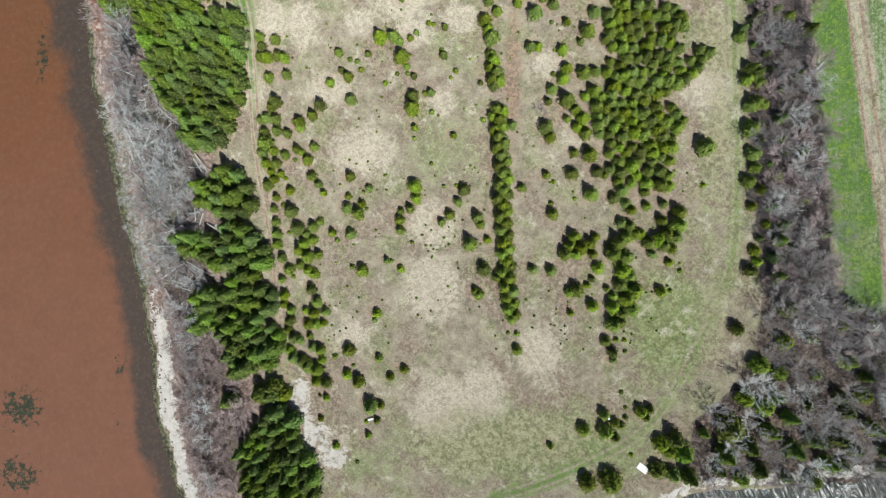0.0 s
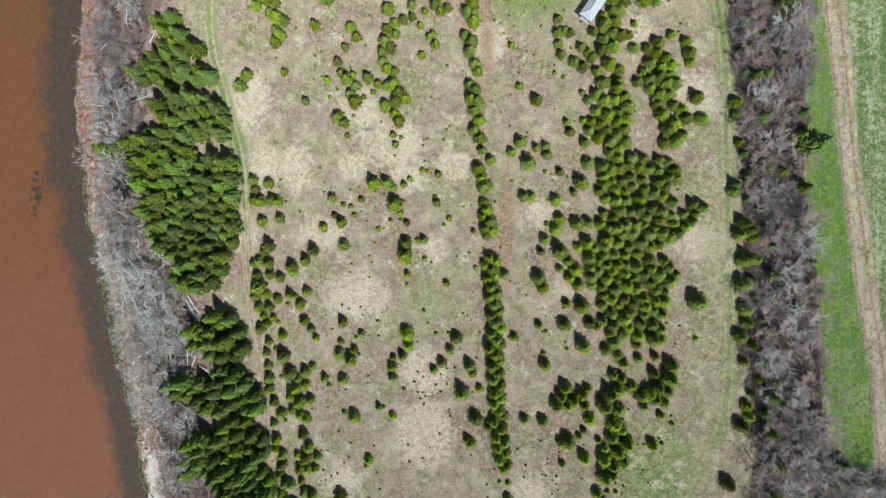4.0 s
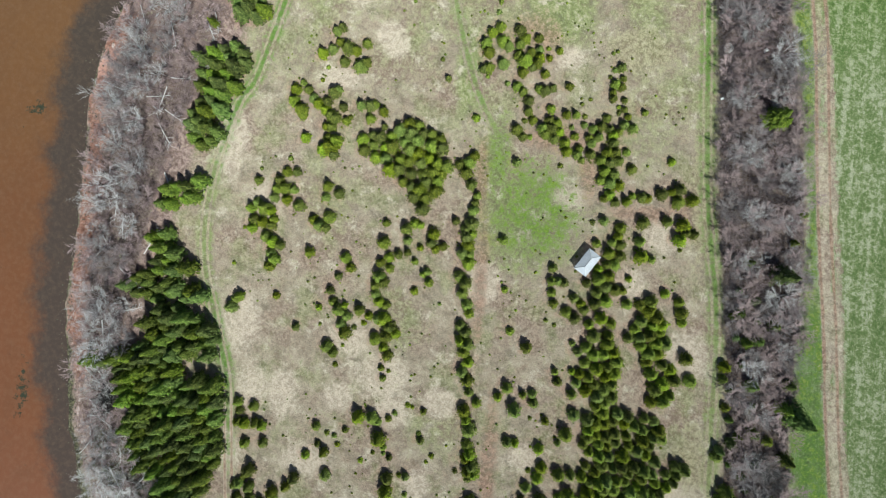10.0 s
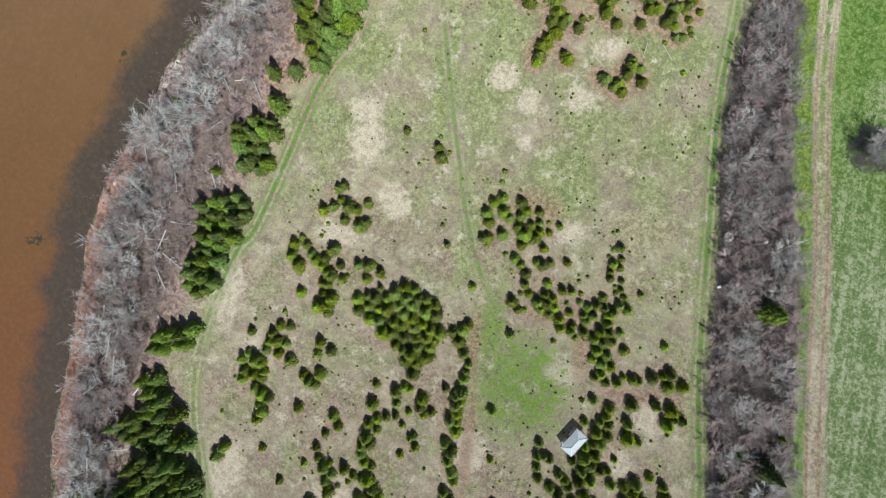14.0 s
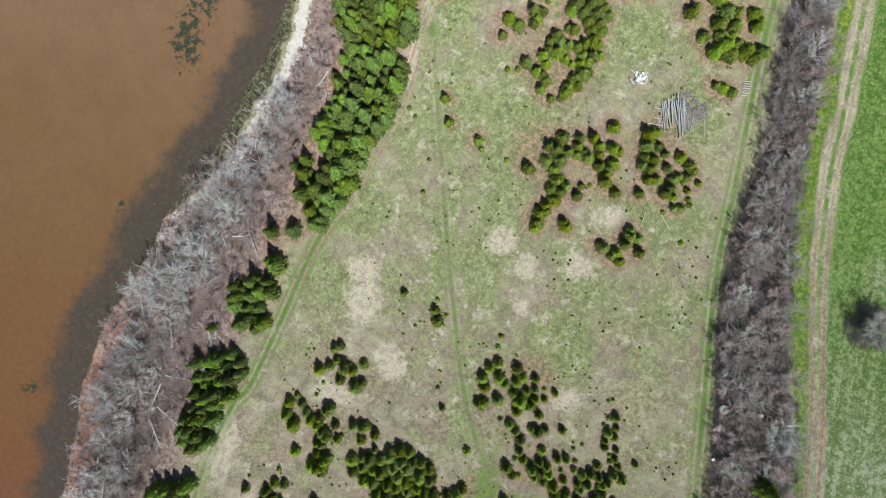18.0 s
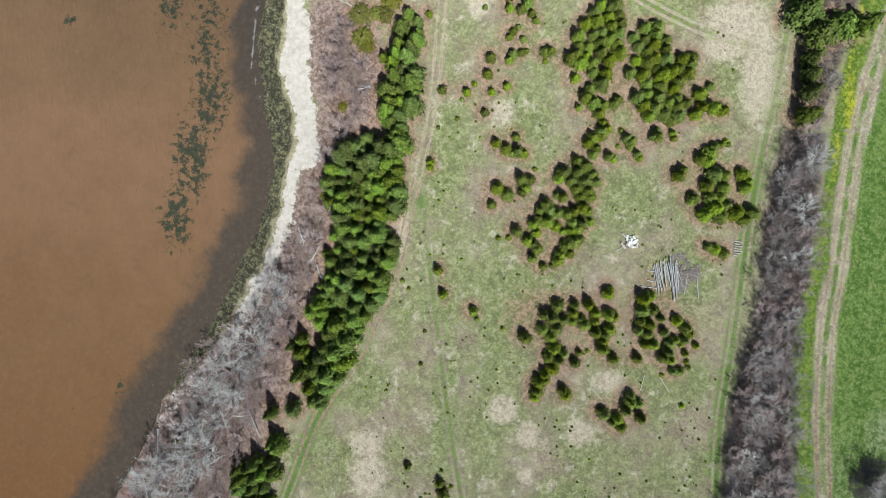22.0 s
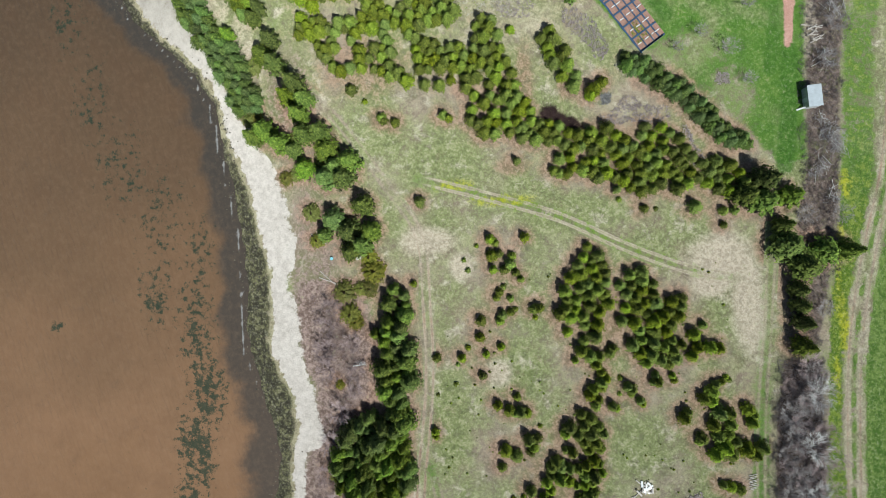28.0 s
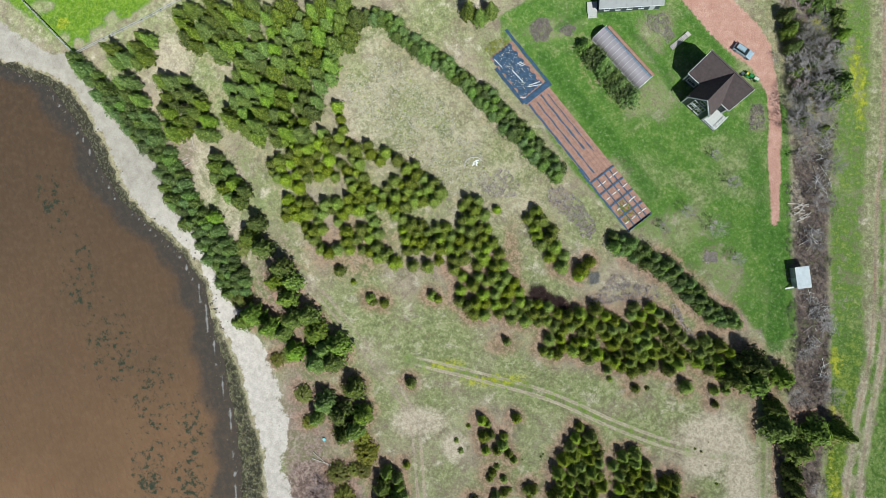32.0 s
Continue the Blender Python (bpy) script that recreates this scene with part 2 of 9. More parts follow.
    m.colour(c)
    m.bump(m.math("ADD", fine, tuft), 0.7, 0.3)
    return m.mat


GROUND = ground_material()


def water_material():
    m = Nodes("muddy_water", 0.12)
    at = m.place()
    sep = m.add("SeparateXYZ")
    m.link(at, sep.inputs[0])
    wide, mid, fine = m.noise(at, 0.035, 4), m.noise(at, 0.16, 6, 0.7), m.noise(at, 0.9, 5, 0.7)

    def mask(name):
        a = m.add("Attribute")
        a.attribute_name = name
        return a.outputs["Fac"]

    y = m.math("ADD", sep.outputs[1], m.math("MULTIPLY", m.math("SUBTRACT", wide, 0.5), 60.0))
    silt = m.ramp(m.span(y, -60.0, 320.0), [(0.0, (0.190, 0.085, 0.056)), (0.16, (0.166, 0.067, 0.034)), (0.30, (0.150, 0.066, 0.031)), (0.42, (0.156, 0.077, 0.033)), (0.58, (0.172, 0.093, 0.045)), (0.75, (0.218, 0.124, 0.070)), (0.86, (0.150, 0.090, 0.052)), (1.0, (0.078, 0.052, 0.034))])
    silt = m.mix(m.span(sep.outputs[0], 0.0, 25.0), silt, (0.042, 0.072, 0.070))
    silt = m.mix(m.span(mid, 0.35, 0.7, 0.0, 0.22), silt, (0.11, 0.06, 0.035))
    shore = m.span(m.math("ADD", mask("shallow"), m.math("MULTIPLY", m.math("SUBTRACT", m.noise(at, 0.3, 6, 0.7), 0.5), 1.2)), 0.05, 0.8)
    m.shader.inputs["Specular IOR Level"].default_value = 0.2
    c = m.mix(m.math("MULTIPLY", shore, 0.84), silt, (0.050, 0.046, 0.042))
    weed = m.span(m.math("ADD", mask("weed"), m.math("MULTIPLY", m.math("SUBTRACT", m.noise(at, 0.75, 5, 0.72), 0.5), 4.0)), 0.62, 1.15)
    c = m.mix(m.math("MULTIPLY", weed, 0.86), c, (0.018, 0.038, 0.026))
    c = m.mix(m.span(fine, 0.4, 0.75, 0.0, 0.12), c, (0.30, 0.20, 0.13))
    c = m.mix(m.span(m.math("ADD", mask("foam"), m.math("SUBTRACT", fine, 0.75)), 0.5, 0.8, 0.0, 0.5), c, (0.45, 0.44, 0.44))
    m.colour(c)
    slant = m.add("Mapping")
    slant.vector_type = "TEXTURE"
    slant.inputs["Rotation"].default_value = (0, 0, radians(-68))
    slant.inputs["Scale"].default_value = (4.0, 0.75, 1.0)
    m.link(at, slant.inputs["Vector"])
    chop = m.math("ADD", m.noise(slant.outputs[0], 1.35, 2, 0.4, 0.2), m.math("MULTIPLY", m.noise(at, 1.6, 3), 0.15))
    m.bump(m.math("MULTIPLY", chop, m.math("ADD", m.span(sep.outputs[0], 0.0, 25.0, 0.0, 4.0), m.span(sep.outputs[1], 150.0, 215.0, 0.5, 3.2))), 0.7, 0.14)
    return m.mat


WATER = water_material()
# ---- the lie of the land ----
SHORE_Y = [-400, -80, -50, -35, -20, -6, 5, 15, 27, 38, 50, 60, 72, 85, 95, 103, 112, 118, 125, 133, 140, 147, 154, 160, 166, 172, 178, 184, 190, 197, 203, 212, 218, 224, 230, 236, 242, 248, 253, 257, 263, 269, 275, 281, 288, 294, 300, 306, 312, 314, 330, 400, 3000]
SHORE_X = [-10, -54, -63.5, -68, -69.3, -71.8, -74.7, -77.5, -80, -82.6, -83.7, -84.8, -84, -82.9, -83, -82.8, -81.5, -79.6, -76.3, -73, -70.8, -67.2, -63.1, -60.4, -58.2, -56.6, -53.3, -52.3, -51.2, -53.1, -54.3, -57.2, -57.2, -56.4, -56.8, -57.4, -58.6, -59.3, -60.4, -61.0, -62.4, -66.2, -72.0, -78.3, -82.3, -84.2, -88, -92, -103, -116, -190, -330, -1500]
WATER_Z = -0.9


def shore_x(y):
    return np.interp(y, SHORE_Y, SHORE_X)


def along(px, py, line):
    """Distance of points from a polyline."""
    best = np.full(px.shape, 1e9)
    for (ax, ay), (bx, by) in zip(line, line[1:]):
        ux, uy = bx - ax, by - ay
        s = np.clip(((px - ax) * ux + (py - ay) * uy) / (ux * ux + uy * uy), 0, 1)
        best = np.minimum(best, np.hypot(px - ax - s * ux, py - ay - s * uy))
    return best


def inside(px, py, poly):
    """Signed distance to a polygon's edge, positive inside."""
    odd = np.zeros(np.shape(px), bool)
    for (ax, ay), (bx, by) in zip(poly, poly[1:] + poly[:1]):
        if ay != by:
            odd ^= ((ay > py) != (by > py)) & (px < (bx - ax) * (py - ay) / (by - ay) + ax)
    d = along(px, py, poly + poly[:1])
    return np.where(odd, d, -d)


def smooth(v, a, b):
    s = np.clip((v - a) / (b - a), 0, 1)
    return s * s * (3 - 2 * s)


def curve(line, n=8):
    """A polyline rounded by Catmull-Rom."""
    pts = [Vector((*p, 0)) for p in line]
    pts = [2 * pts[0] - pts[1]] + pts + [2 * pts[-1] - pts[-2]]
    out = []
    for a, b, c, d in zip(pts, pts[1:], pts[2:], pts[3:]):
        for i in range(n):
            t = i / n
            v = 0.5 * (2 * b + (c - a) * t + (2 * a - 5 * b + 4 * c - d) * t * t + (3 * b - a - 3 * c + d) * t ** 3)
            out.append((v.x, v.y))
    return out + [tuple(pts[-2].xy)]


# wheel tracks and paths
TRACK_WEST = curve([(-26.6, -47.2), (-33.6, -40.5), (-38.8, -26.8), (-40.6, -17.7), (-41.8, -2.7), (-43.6, 8.8), (-46, 22.7), (-47.3, 38), (-48.4, 48.6), (-51.6, 60), (-55, 73.8), (-54.3, 88.9), (-50, 104.2), (-46.5, 110), (-41.9, 125), (-37.2, 140.9), (-29.9, 154.7), (-24.3, 171.6), (-21.9, 187.5), (-19.8, 203.4), (-19.6, 219.2), (-20.4, 232.8), (-25.7, 242.2), (-35.4, 256.5), (-42, 264)])
TRACK_EAST = curve([(2.9, -48.8), (16.2, -43.8), (30.4, -35.7), (38, -25.7), (44.4, -12.4), (48.5, -0.4), (49.2, 16.1), (48.8, 34.7), (48.5, 48), (48, 68.2), (45.2, 87.8), (43.8, 105), (42.9, 120.8), (42, 135), (41.6, 148), (42.6, 164), (43.4, 182), (44.3, 196), (46.4, 214.2), (48.3, 233)])
TRACK_MID = curve([(3.9, 100.6), (-0.4, 108), (-4.2, 118), (-7.4, 130), (-11.2, 145), (-16, 167), (-20.3, 187)])
TRACK_NORTH = curve([(-20.1, 244.4), (-15.0, 242.9), (-3.5, 239.3), (7.9, 235.2), (20.3, 228.8), (31.8, 224.0), (43.1, 221.3)])
TRACK_BRANCH = curve([(-12.0, 149.9), (-4.3, 156.0), (4.0, 163.7)])
TRACK_STAND = curve([(-41.3, 249), (-43, 262), (-47.5, 275), (-52, 290), (-57.5, 304), (-64, 318)])
TRACK_FIELD = curve([(79.3, -30), (76.8, 5), (74.5, 20), (73.2, 30), (70.9, 49), (69.3, 67), (66.8, 88.8), (64.9, 112), (64, 123), (62, 137), (60.4, 152), (59.8, 168), (60.5, 179), (61, 191), (61.8, 204), (63.5, 216), (66.2, 228), (69.4, 240), (71.2, 252), (72.6, 266), (75.8, 291), (79, 330)])
DRIVE = [(38.0, 311.2), (44.0, 302.7), (47.0, 299.3), (50.4, 296.5), (52.6, 291.8), (52.8, 287.2), (51.9, 276.9), (51.7, 265.6), (53.7, 265.5), (55.0, 276.7), (55.9, 287.7), (55.4, 294.5), (55.1, 300.4), (52.9, 305.1), (48.6, 310.1), (42, 330), (26, 330)]
LAWN = [(2.4, 311), (11.7, 316), (30, 330), (38.9, 311.1), (50.4, 295), (57, 288), (55.5, 262), (55, 244), (50.4, 243), (44.9, 249.5), (29.9, 264), (23.7, 268.8), (13.7, 281.5), (6, 297)]
SPRING_GREEN = [(-100.6, 325.8), (-89.3, 316.5), (-85.9, 312.5), (-76.9, 317), (-68, 322), (-60, 335), (-110, 340)]
HEDGE_STRIP = [(78, -30), (66, -20), (53, -6), (51.3, 24.5), (50.7, 55), (47.5, 80), (46, 100), (44.4, 120.8), (42.8, 133), (42.5, 141), (43, 152), (44.2, 163), (46.2, 174), (45.7, 183), (46.4, 192), (47.4, 200), (48.5, 206), (56.5, 206), (56, 197), (56.4, 189), (55.8, 182), (55.2, 173), (54.6, 165), (55, 152), (56, 141), (57.2, 133), (59.6, 122), (63.4, 89), (64.1, 67), (63.6, 45), (65.4, 25), (67.6, -8), (80.6, -14)]
HEDGE_NORTH = [(50, 206), (51, 222), (52, 233), (54.4, 242), (54.2, 248), (55, 263), (57, 287), (58, 310), (68.5, 310), (67.5, 297), (64.5, 275), (63, 262), (61.8, 243), (60.5, 229), (57, 213), (55.5, 206)]
SOUTH_WOOD = [(40, -33), (47, -27), (52, -20), (54, -6), (69, -8), (84, -14), (96, -20), (96, -44), (60, -46), (40, -45)]
SHORE_SCRUB = [(-58, -50), (-63, -30), (-66, -10), (-71, 11), (-77.1, 36), (-80.6, 53), (-80.6, 70), (-80.6, 88), (-80, 103), (-77.6, 118), (-72.5, 129), (-69, 139), (-66, 146), (-60, 155), (-51.5, 166), (-45, 178), (-41.5, 190), (-39, 203), (-42.5, 212), (-43, 222), (-37, 222), (-32, 210), (-35, 190), (-40, 172), (-42, 160), (-45, 150), (-49, 140), (-52, 125), (-56, 110), (-62, 96), (-66, 80), (-68, 66), (-70, 55), (-67, 40), (-60, 25), (-56, 10), (-57, -12), (-50, -20), (-47, -32), (-50, -50)]

# (x, y, half width, half length): sandy, close-bitten patches
PALE_SPOTS = [(-43, 47, 3.5, 5), (-36.5, 46.5, 3.2, 5.5), (-14, 44, 4.5, 3), (-24, 20, 7, 5), (-31, 33, 5, 3.5), (-10, 5.5, 5, 5), (-10, -7, 6, 7), (-8, 30, 3, 3), (11, -20, 5, 5.5), (13, 37.5, 4, 3), (18, 24, 2.5, 5), (44, 32, 5, 4.5), (-26.5, -17, 4, 4)]
PALE_SPOTS_B = [(-8, -31, 7, 7), (0, -28, 5, 6), (-46.5, 60, 4.5, 7), (-23, 58, 5, 3.6), (-16.5, 51, 6, 5), (18.5, 89.5, 3.5, 2.5), (-29, 111, 5, 2.5), (-18, 118, 3, 3), (16.5, 117, 3, 2.4), (31.5, 73, 3, 3.5), (37, 83, 4.5, 3.5), (43, 60, 4.5, 5)]
PALE_SPOTS_C = [(-27, 136.5, 3.5, 3), (-26, 130, 4, 5), (15, 143.5, 3, 3), (20, 154, 3.6, 2.5), (-19.5, 120, 3, 3), (-19, 232, 6, 3), (-12.5, 226.5, 2.4, 3), (-6, 205, 3, 3), (-25, 180, 3, 6), (-47.5, 33, 4, 4), (-51, 97, 4, 8), (-43, 84, 4, 5), (38, 226, 7, 5), (43, 216, 3.5, 10), (36, 221, 4, 3)]
PALE_RINGS = [(-25.2, 46.6, 3.1, 3.1), (-4.5, 46.7, 3.9, 3.3), (2.6, 71.5, 3.8, 4.3), (-0.1, 146.4, 3.1, 3.1), (5, 142, 2.5, 2.9), (5.5, 133.5, 1.7, 2)]
STRAW_SPOTS = [(34, 167, 7, 6), (30, 119, 7, 5), (9, -37, 12, 6), (-3, -38, 10, 7), (45, -14, 3, 9), (45.5, 40, 3, 8), (46, 20, 2.5, 16), (44, 95, 2.5, 20), (44, 172, 3.5, 10), (72, 145.5, 5, 2.5)]
GREEN_SPOTS = [(10, 85, 11, 11), (3, 96, 4, 9), (-3, 113, 3, 10), (-12, 146, 3, 18), (14, 127, 8, 9), (20, 190, 8, 8), (-16, 195, 5, 14), (-14, 170, 8, 10), (0, 170, 12, 12), (-2, 205, 8, 9), (36, -14, 8, 12), (10, -38, 26, 7), (-15, 247, 11, 8), (-36, 252, 3, 8), (10, 236, 14, 5), (-26.5, 302, 3, 4), (-21.5, 310, 4, 5)]
GREEN_SPOTS_B = [(-30, 132, 6, 10), (-8, 20, 9, 9), (-4, 42, 9, 6), (-30, 85, 6, 8), (-15, 62, 5, 9), (44, 20, 2, 34), (40, 112, 6, 7), (32, 105, 9, 9), (-21, -43, 9, 5), (-48, 118, 4, 14), (24, 138, 11, 9)]
SOIL_SPOTS = [(12, 190, 2, 8), (3, 183, 6, 7), (6, 165, 8, 7), (9, 120, 6, 6), (2, 72, 1.6, 16), (0.8, 92, 1.6, 10), (17, 101, 10, 3), (22, 96, 2.5, 8), (34, 87.5, 8, 1.6), (6, 35, 1.8, 14), (28, 20, 4, 14), (-1, 246, 4, 2), (16, 215, 9, 8), (-30, 268, 10, 7), (27, 170, 5, 8), (2, 263, 2, 8)]
# darker, thicker grass: where wheels run, beside the vegetable plot and round the greenhouse
DEEP_GREEN = [([(51.0, 243), (52.4, 255), (53.0, 265)], 1.7, 0.95), ([(11.3, 302.5), (18, 292), (24, 283.5), (30, 274)], 1.6, 0.85), ([(14.5, 308), (21, 311.5), (27, 308), (33.5, 299), (35.5, 294)], 1.0, 0.8), ([(49.5, 281), (50.6, 272), (49.2, 262)], 1.4, 0.7), ([(39, 308), (46, 299)], 0.8, 0.7), ([(60.6, 292), (63.8, 270), (63.3, 250)], 1.0, 0.4)]
# dry beds and worn patches in the lawn
LAWN_DRY = [(31.7, 304, 3, 5), (33, 292.6, 4, 5), (28.5, 291.5, 3, 3), (36, 267, 6, 4), (30, 265.5, 4, 4), (42, 257, 5, 6), (12.7, 307.6, 5.5, 2.6), (34.4, 306, 2.6, 4), (51, 287, 2, 3), (24, 279, 3, 3), (39.8, 260.8, 2, 1.3)]
SPRING_DRY = [(-79, 315.5, 3.2, 2.2), (-77, 318.5, 1.6, 2), (-84.5, 314.5, 1.4, 1.2), (-87.5, 316, 1.2, 1.2), (-92, 323, 3, 1.4)]
WEED_SPOTS = [(-66, 203, 4.5, 9), (-69, 191, 4.5, 10), (-71, 178, 4, 7), (-68, 217, 4, 12), (-66, 232, 4, 9), (-76, 225, 4, 9), (-74, 240, 6, 12), (-82, 250, 6, 10), (-88, 265, 5, 9), (-93, 282, 5, 7), (-98, 218, 1.6, 1.6), (-79.6, 142.5, 1, 2.8), (-93.8, 101.2, 2.4, 1.8), (-93, 42, 1.4, 7), (-97.5, -33, 5, 5), (-98, -47, 5, 4), (-75.5, -24, 1, 3), (-76.5, -36, 0.7, 3.5)]


def spots(px, py, rows, soft=0.45):
    v = np.zeros(px.shape)
    for x, y, rx, ry in rows:
        v = np.maximum(v, 1 - smooth(np.hypot((px - x) / rx, (py - y) / ry), 1 - soft, 1 + soft))
    return v


def wave2(px, py, size, seed):
    """Cheap smooth irregularity, -1 to 1."""
    rng = np.random.default_rng(seed)
    v = np.zeros(px.shape)
    for _ in range(7):
        a, k, f = rng.uniform(0, 6.3), rng.uniform(0.6, 1.7) * 6.3 / size, rng.uniform(0, 6.3)
        v += np.sin((px * np.cos(a) + py * np.sin(a)) * k + f)
    return v / 4


def ruts(px, py, line, gauge=0.85, width=0.42):
    return 1 - smooth(np.abs(along(px, py, line) - gauge), width * 0.4, width * 1.6)


def height_at(px, py):
    px, py = np.asarray(px, float), np.asarray(py, float)
    d = px - shore_x(py) + 0.35 * wave2(px, py, 13, 4) + 0.25 * wave2(px, py, 4, 5)
    z = np.interp(d, [-60, -8, 0, 2, 6, 8], [-4, -1.8, WATER_Z - 0.05, -0.6, -0.2, 0])
    edge = np.interp(px, [22, 34, 42, 59, 76, 95], [-66, -50.5, -46.6, -45.2, -43, -41]) + 0.5 * wave2(px, py, 9, 41)
    south = np.interp(py - edge, [-30, -1, 1, 3], [-3, WATER_Z - 0.3, -0.5, 0])
    return np.where(px > 18, np.minimum(z, south), z)


def grid_object(name, xs, ys, material, paint, level=None):
    px, py = np.meshgrid(xs, ys)
    z = height_at(px, py) if level is None else np.full(px.shape, level)
    data = bpy.data.meshes.new(name)
    nx, ny = len(xs), len(ys)
    i = (np.arange(ny - 1)[:, None] * nx + np.arange(nx - 1)).ravel()
    quads = np.stack([i, i + 1, i + nx + 1, i + nx], 1)
    data.vertices.add(nx * ny)
    data.vertices.foreach_set("co", np.stack([px, py, z], -1).ravel())
    data.loops.add(quads.size)
    data.loops.foreach_set("vertex_index", quads.ravel().astype(np.int32))
    data.polygons.add(len(quads))
    data.polygons.foreach_set("loop_start", np.arange(0, quads.size, 4, dtype=np.int32))
    data.update(calc_edges=True)
    data.polygons.foreach_set("use_smooth", np.ones(len(quads), bool))
    for key, values in paint(px, py).items():
        data.attributes.new(key, "FLOAT", "POINT").data.foreach_set("value", np.clip(values, 0, 1).ravel().astype(np.float32))
    data.materials.append(material)
    return new(name, data)


def paint_ground(px, py):
    d = px - shore_x(py) + 0.45 * wave2(px, py, 13, 4) + 0.5 * wave2(px, py, 4, 5)
    inland = smooth(d, 6, 9)
    beach = np.interp(py, [-60, -15, -5, 10, 30, 110, 135, 150, 162, 172, 178, 190, 193, 207, 218, 225, 230, 242, 250, 258, 268, 280, 292, 306, 312, 316, 322], [5, 5, 6, 5, 4, 3, 4, 7, 8, 8.2, 6.4, 5.8, 10.6, 10.8, 11.4, 8.8, 11, 10.8, 9.2, 5, 5, 12.5, 14, 10, 17, 30, 50])
    start = np.interp(py, [-60, -10, 10, 40, 55, 140, 150, 160, 172, 178, 190, 195, 201, 207, 218, 224, 236, 247, 256, 269, 281, 294, 306], [2.0, 2.0, 2.4, 2.2, 0.8, 0.8, 3.6, 4.2, 6.0, 3.9, 3.2, 6.0, 7.0, 5.6, 6.4, 5.4, 4.6, 3.2, 1.8, 1.8, 3.4, 3.6, 5.0])
    start = start + 0.25 * wave2(px, py, 5, 31) + 0.5 * wave2(px, py, 16, 32)
    sand = smooth(d, start - 0.6, start + 0.6) * (1 - smooth(d, beach - 1.4, beach + 1.4)) * np.interp(py, [-60, -17, -11, 5, 40, 60, 135, 152], [1, 1, 0.4, 0.32, 0.3, 0.1, 0.2, 1])
    sand = sand * np.interp(py, [266, 284], [1, 0.86])
    mud = 1 - smooth(d, start - np.interp(py, [140, 160], [1.3, 2.2]), start + 0.3)
    wrack = smooth(d, start - 2.2, start - 0.9) * (1 - smooth(d, start, start + 0.8)) * smooth(py, 140, 160)
    sand = np.maximum(sand, 0.6 * smooth(px, 28, 34) * (1 - smooth(np.abs(py - np.interp(px, [22, 34, 42, 59, 76, 95], [-64.5, -49, -45, -43.6, -41.5, -39.5])), 0.6, 2.2)))
    clay = np.zeros(px.shape)
    bank = smooth(d, start - 0.6, start + 0.2) * (1 - smooth(d, 4.0, 6.5)) * np.clip(0.75 + 0.4 * wave2(px, py, 15, 33), 0, 1) * np.interp(py, [38, 52, 118, 138], [0, 1, 1, 0])
    field_x = np.interp(py, [-60, -12, 5, 48, 89, 123, 136, 152, 168, 180, 190, 204, 216, 228, 240, 265, 291, 330], [90, 70, 66.8, 63, 63.8, 59.8, 57, 54, 54, 55.6, 56.5, 57.2, 58.2, 60.2, 61.2, 62.8, 66.0, 71])
    field = smooth(px - field_x, -0.8, 0.8) * smooth(py, -14, -10)
    track_f = along(px - np.interp(py, [105, 125], [0.55, 0]), py, TRACK_FIELD)
    half = np.interp(py, [100, 125, 165, 225, 240, 258], [1.7, 1.2, 1.9, 1.9, 1.7, 3.2])
    near = (1 - smooth(track_f - half, -0.5, 1.3)) * np.clip(0.9 + 0.35 * wave2(px * 5, py * 0.4, 9, 54), 0, 1.1)
    track_x = np.interp(py, [p[1] for p in TRACK_FIELD], [p[0] for p in TRACK_FIELD])
    verge = field * (1 - smooth(px - track_x, -1.5, -0.5)) * (1 - near)
    green = np.maximum(np.maximum(spots(px, py, GREEN_SPOTS, 0.6), 0.5 * spots(px, py, GREEN_SPOTS_B, 0.6)), smooth(py, 90, 140) * np.clip(0.62 + 0.46 * wave2(px, py, 26, 51) + 0.25 * wave2(px, py, 10, 52), 0, 0.9)) * inland
    green = np.maximum(green, 0.75 * smooth(inside(px, py, LAWN), -1, 1))
    strips = np.zeros(px.shape)
    for line, wide, much in ((TRACK_WEST, 2.7, 0.95), (TRACK_EAST, 2.7, 0.95), (TRACK_MID, 2.2, 0.85), (TRACK_NORTH, 2.0, 0.7), (TRACK_STAND, 2.2, 0.5), (TRACK_BRANCH, 1.8, 0.6)):
        worn = np.clip((240 - py) / 8, 0, 1) * np.interp(py, [15, 50, 148, 165], [0.25, 1, 1, 0.3]) if line is TRACK_WEST else 1
        strips = np.maximum(strips, much * worn * (1 - smooth(along(px, py, line), wide * 0.15, wide * 1.1)))
    green = np.maximum(green, strips)
    green = np.maximum(green, 0.7 * field * smooth(py, 232, 256))
    flower = 0.9 * spots(px, py, [(70.2, 292, 1.7, 9), (62, 239, 1.4, 3), (60.4, 228, 1.0, 4), (59.8, 217, 1.2, 6), (60.4, 211, 1.2, 6), (58.6, 202, 0.8, 5), (-13.0, 242.9, 4, 1.5), (-3.5, 239.3, 7, 1.3), (-88, 319, 2, 1.4), (60, 296, 2, 4), (61, 287, 1.6, 3), (64, 303, 2, 5)], 0.5)
    verge = np.maximum(verge, 0.6 * (1 - smooth(along(px, py, TRACK_NORTH), 0.8, 2.2)) * smooth(-px, -18, 0))
    verge = np.maximum(verge, 0.9 * spots(px, py, [(66.8, 297, 1.6, 6), (65.6, 281, 1.2, 5)], 0.5))
    soil = 0.8 * spots(px, py, SOIL_SPOTS, 0.6)
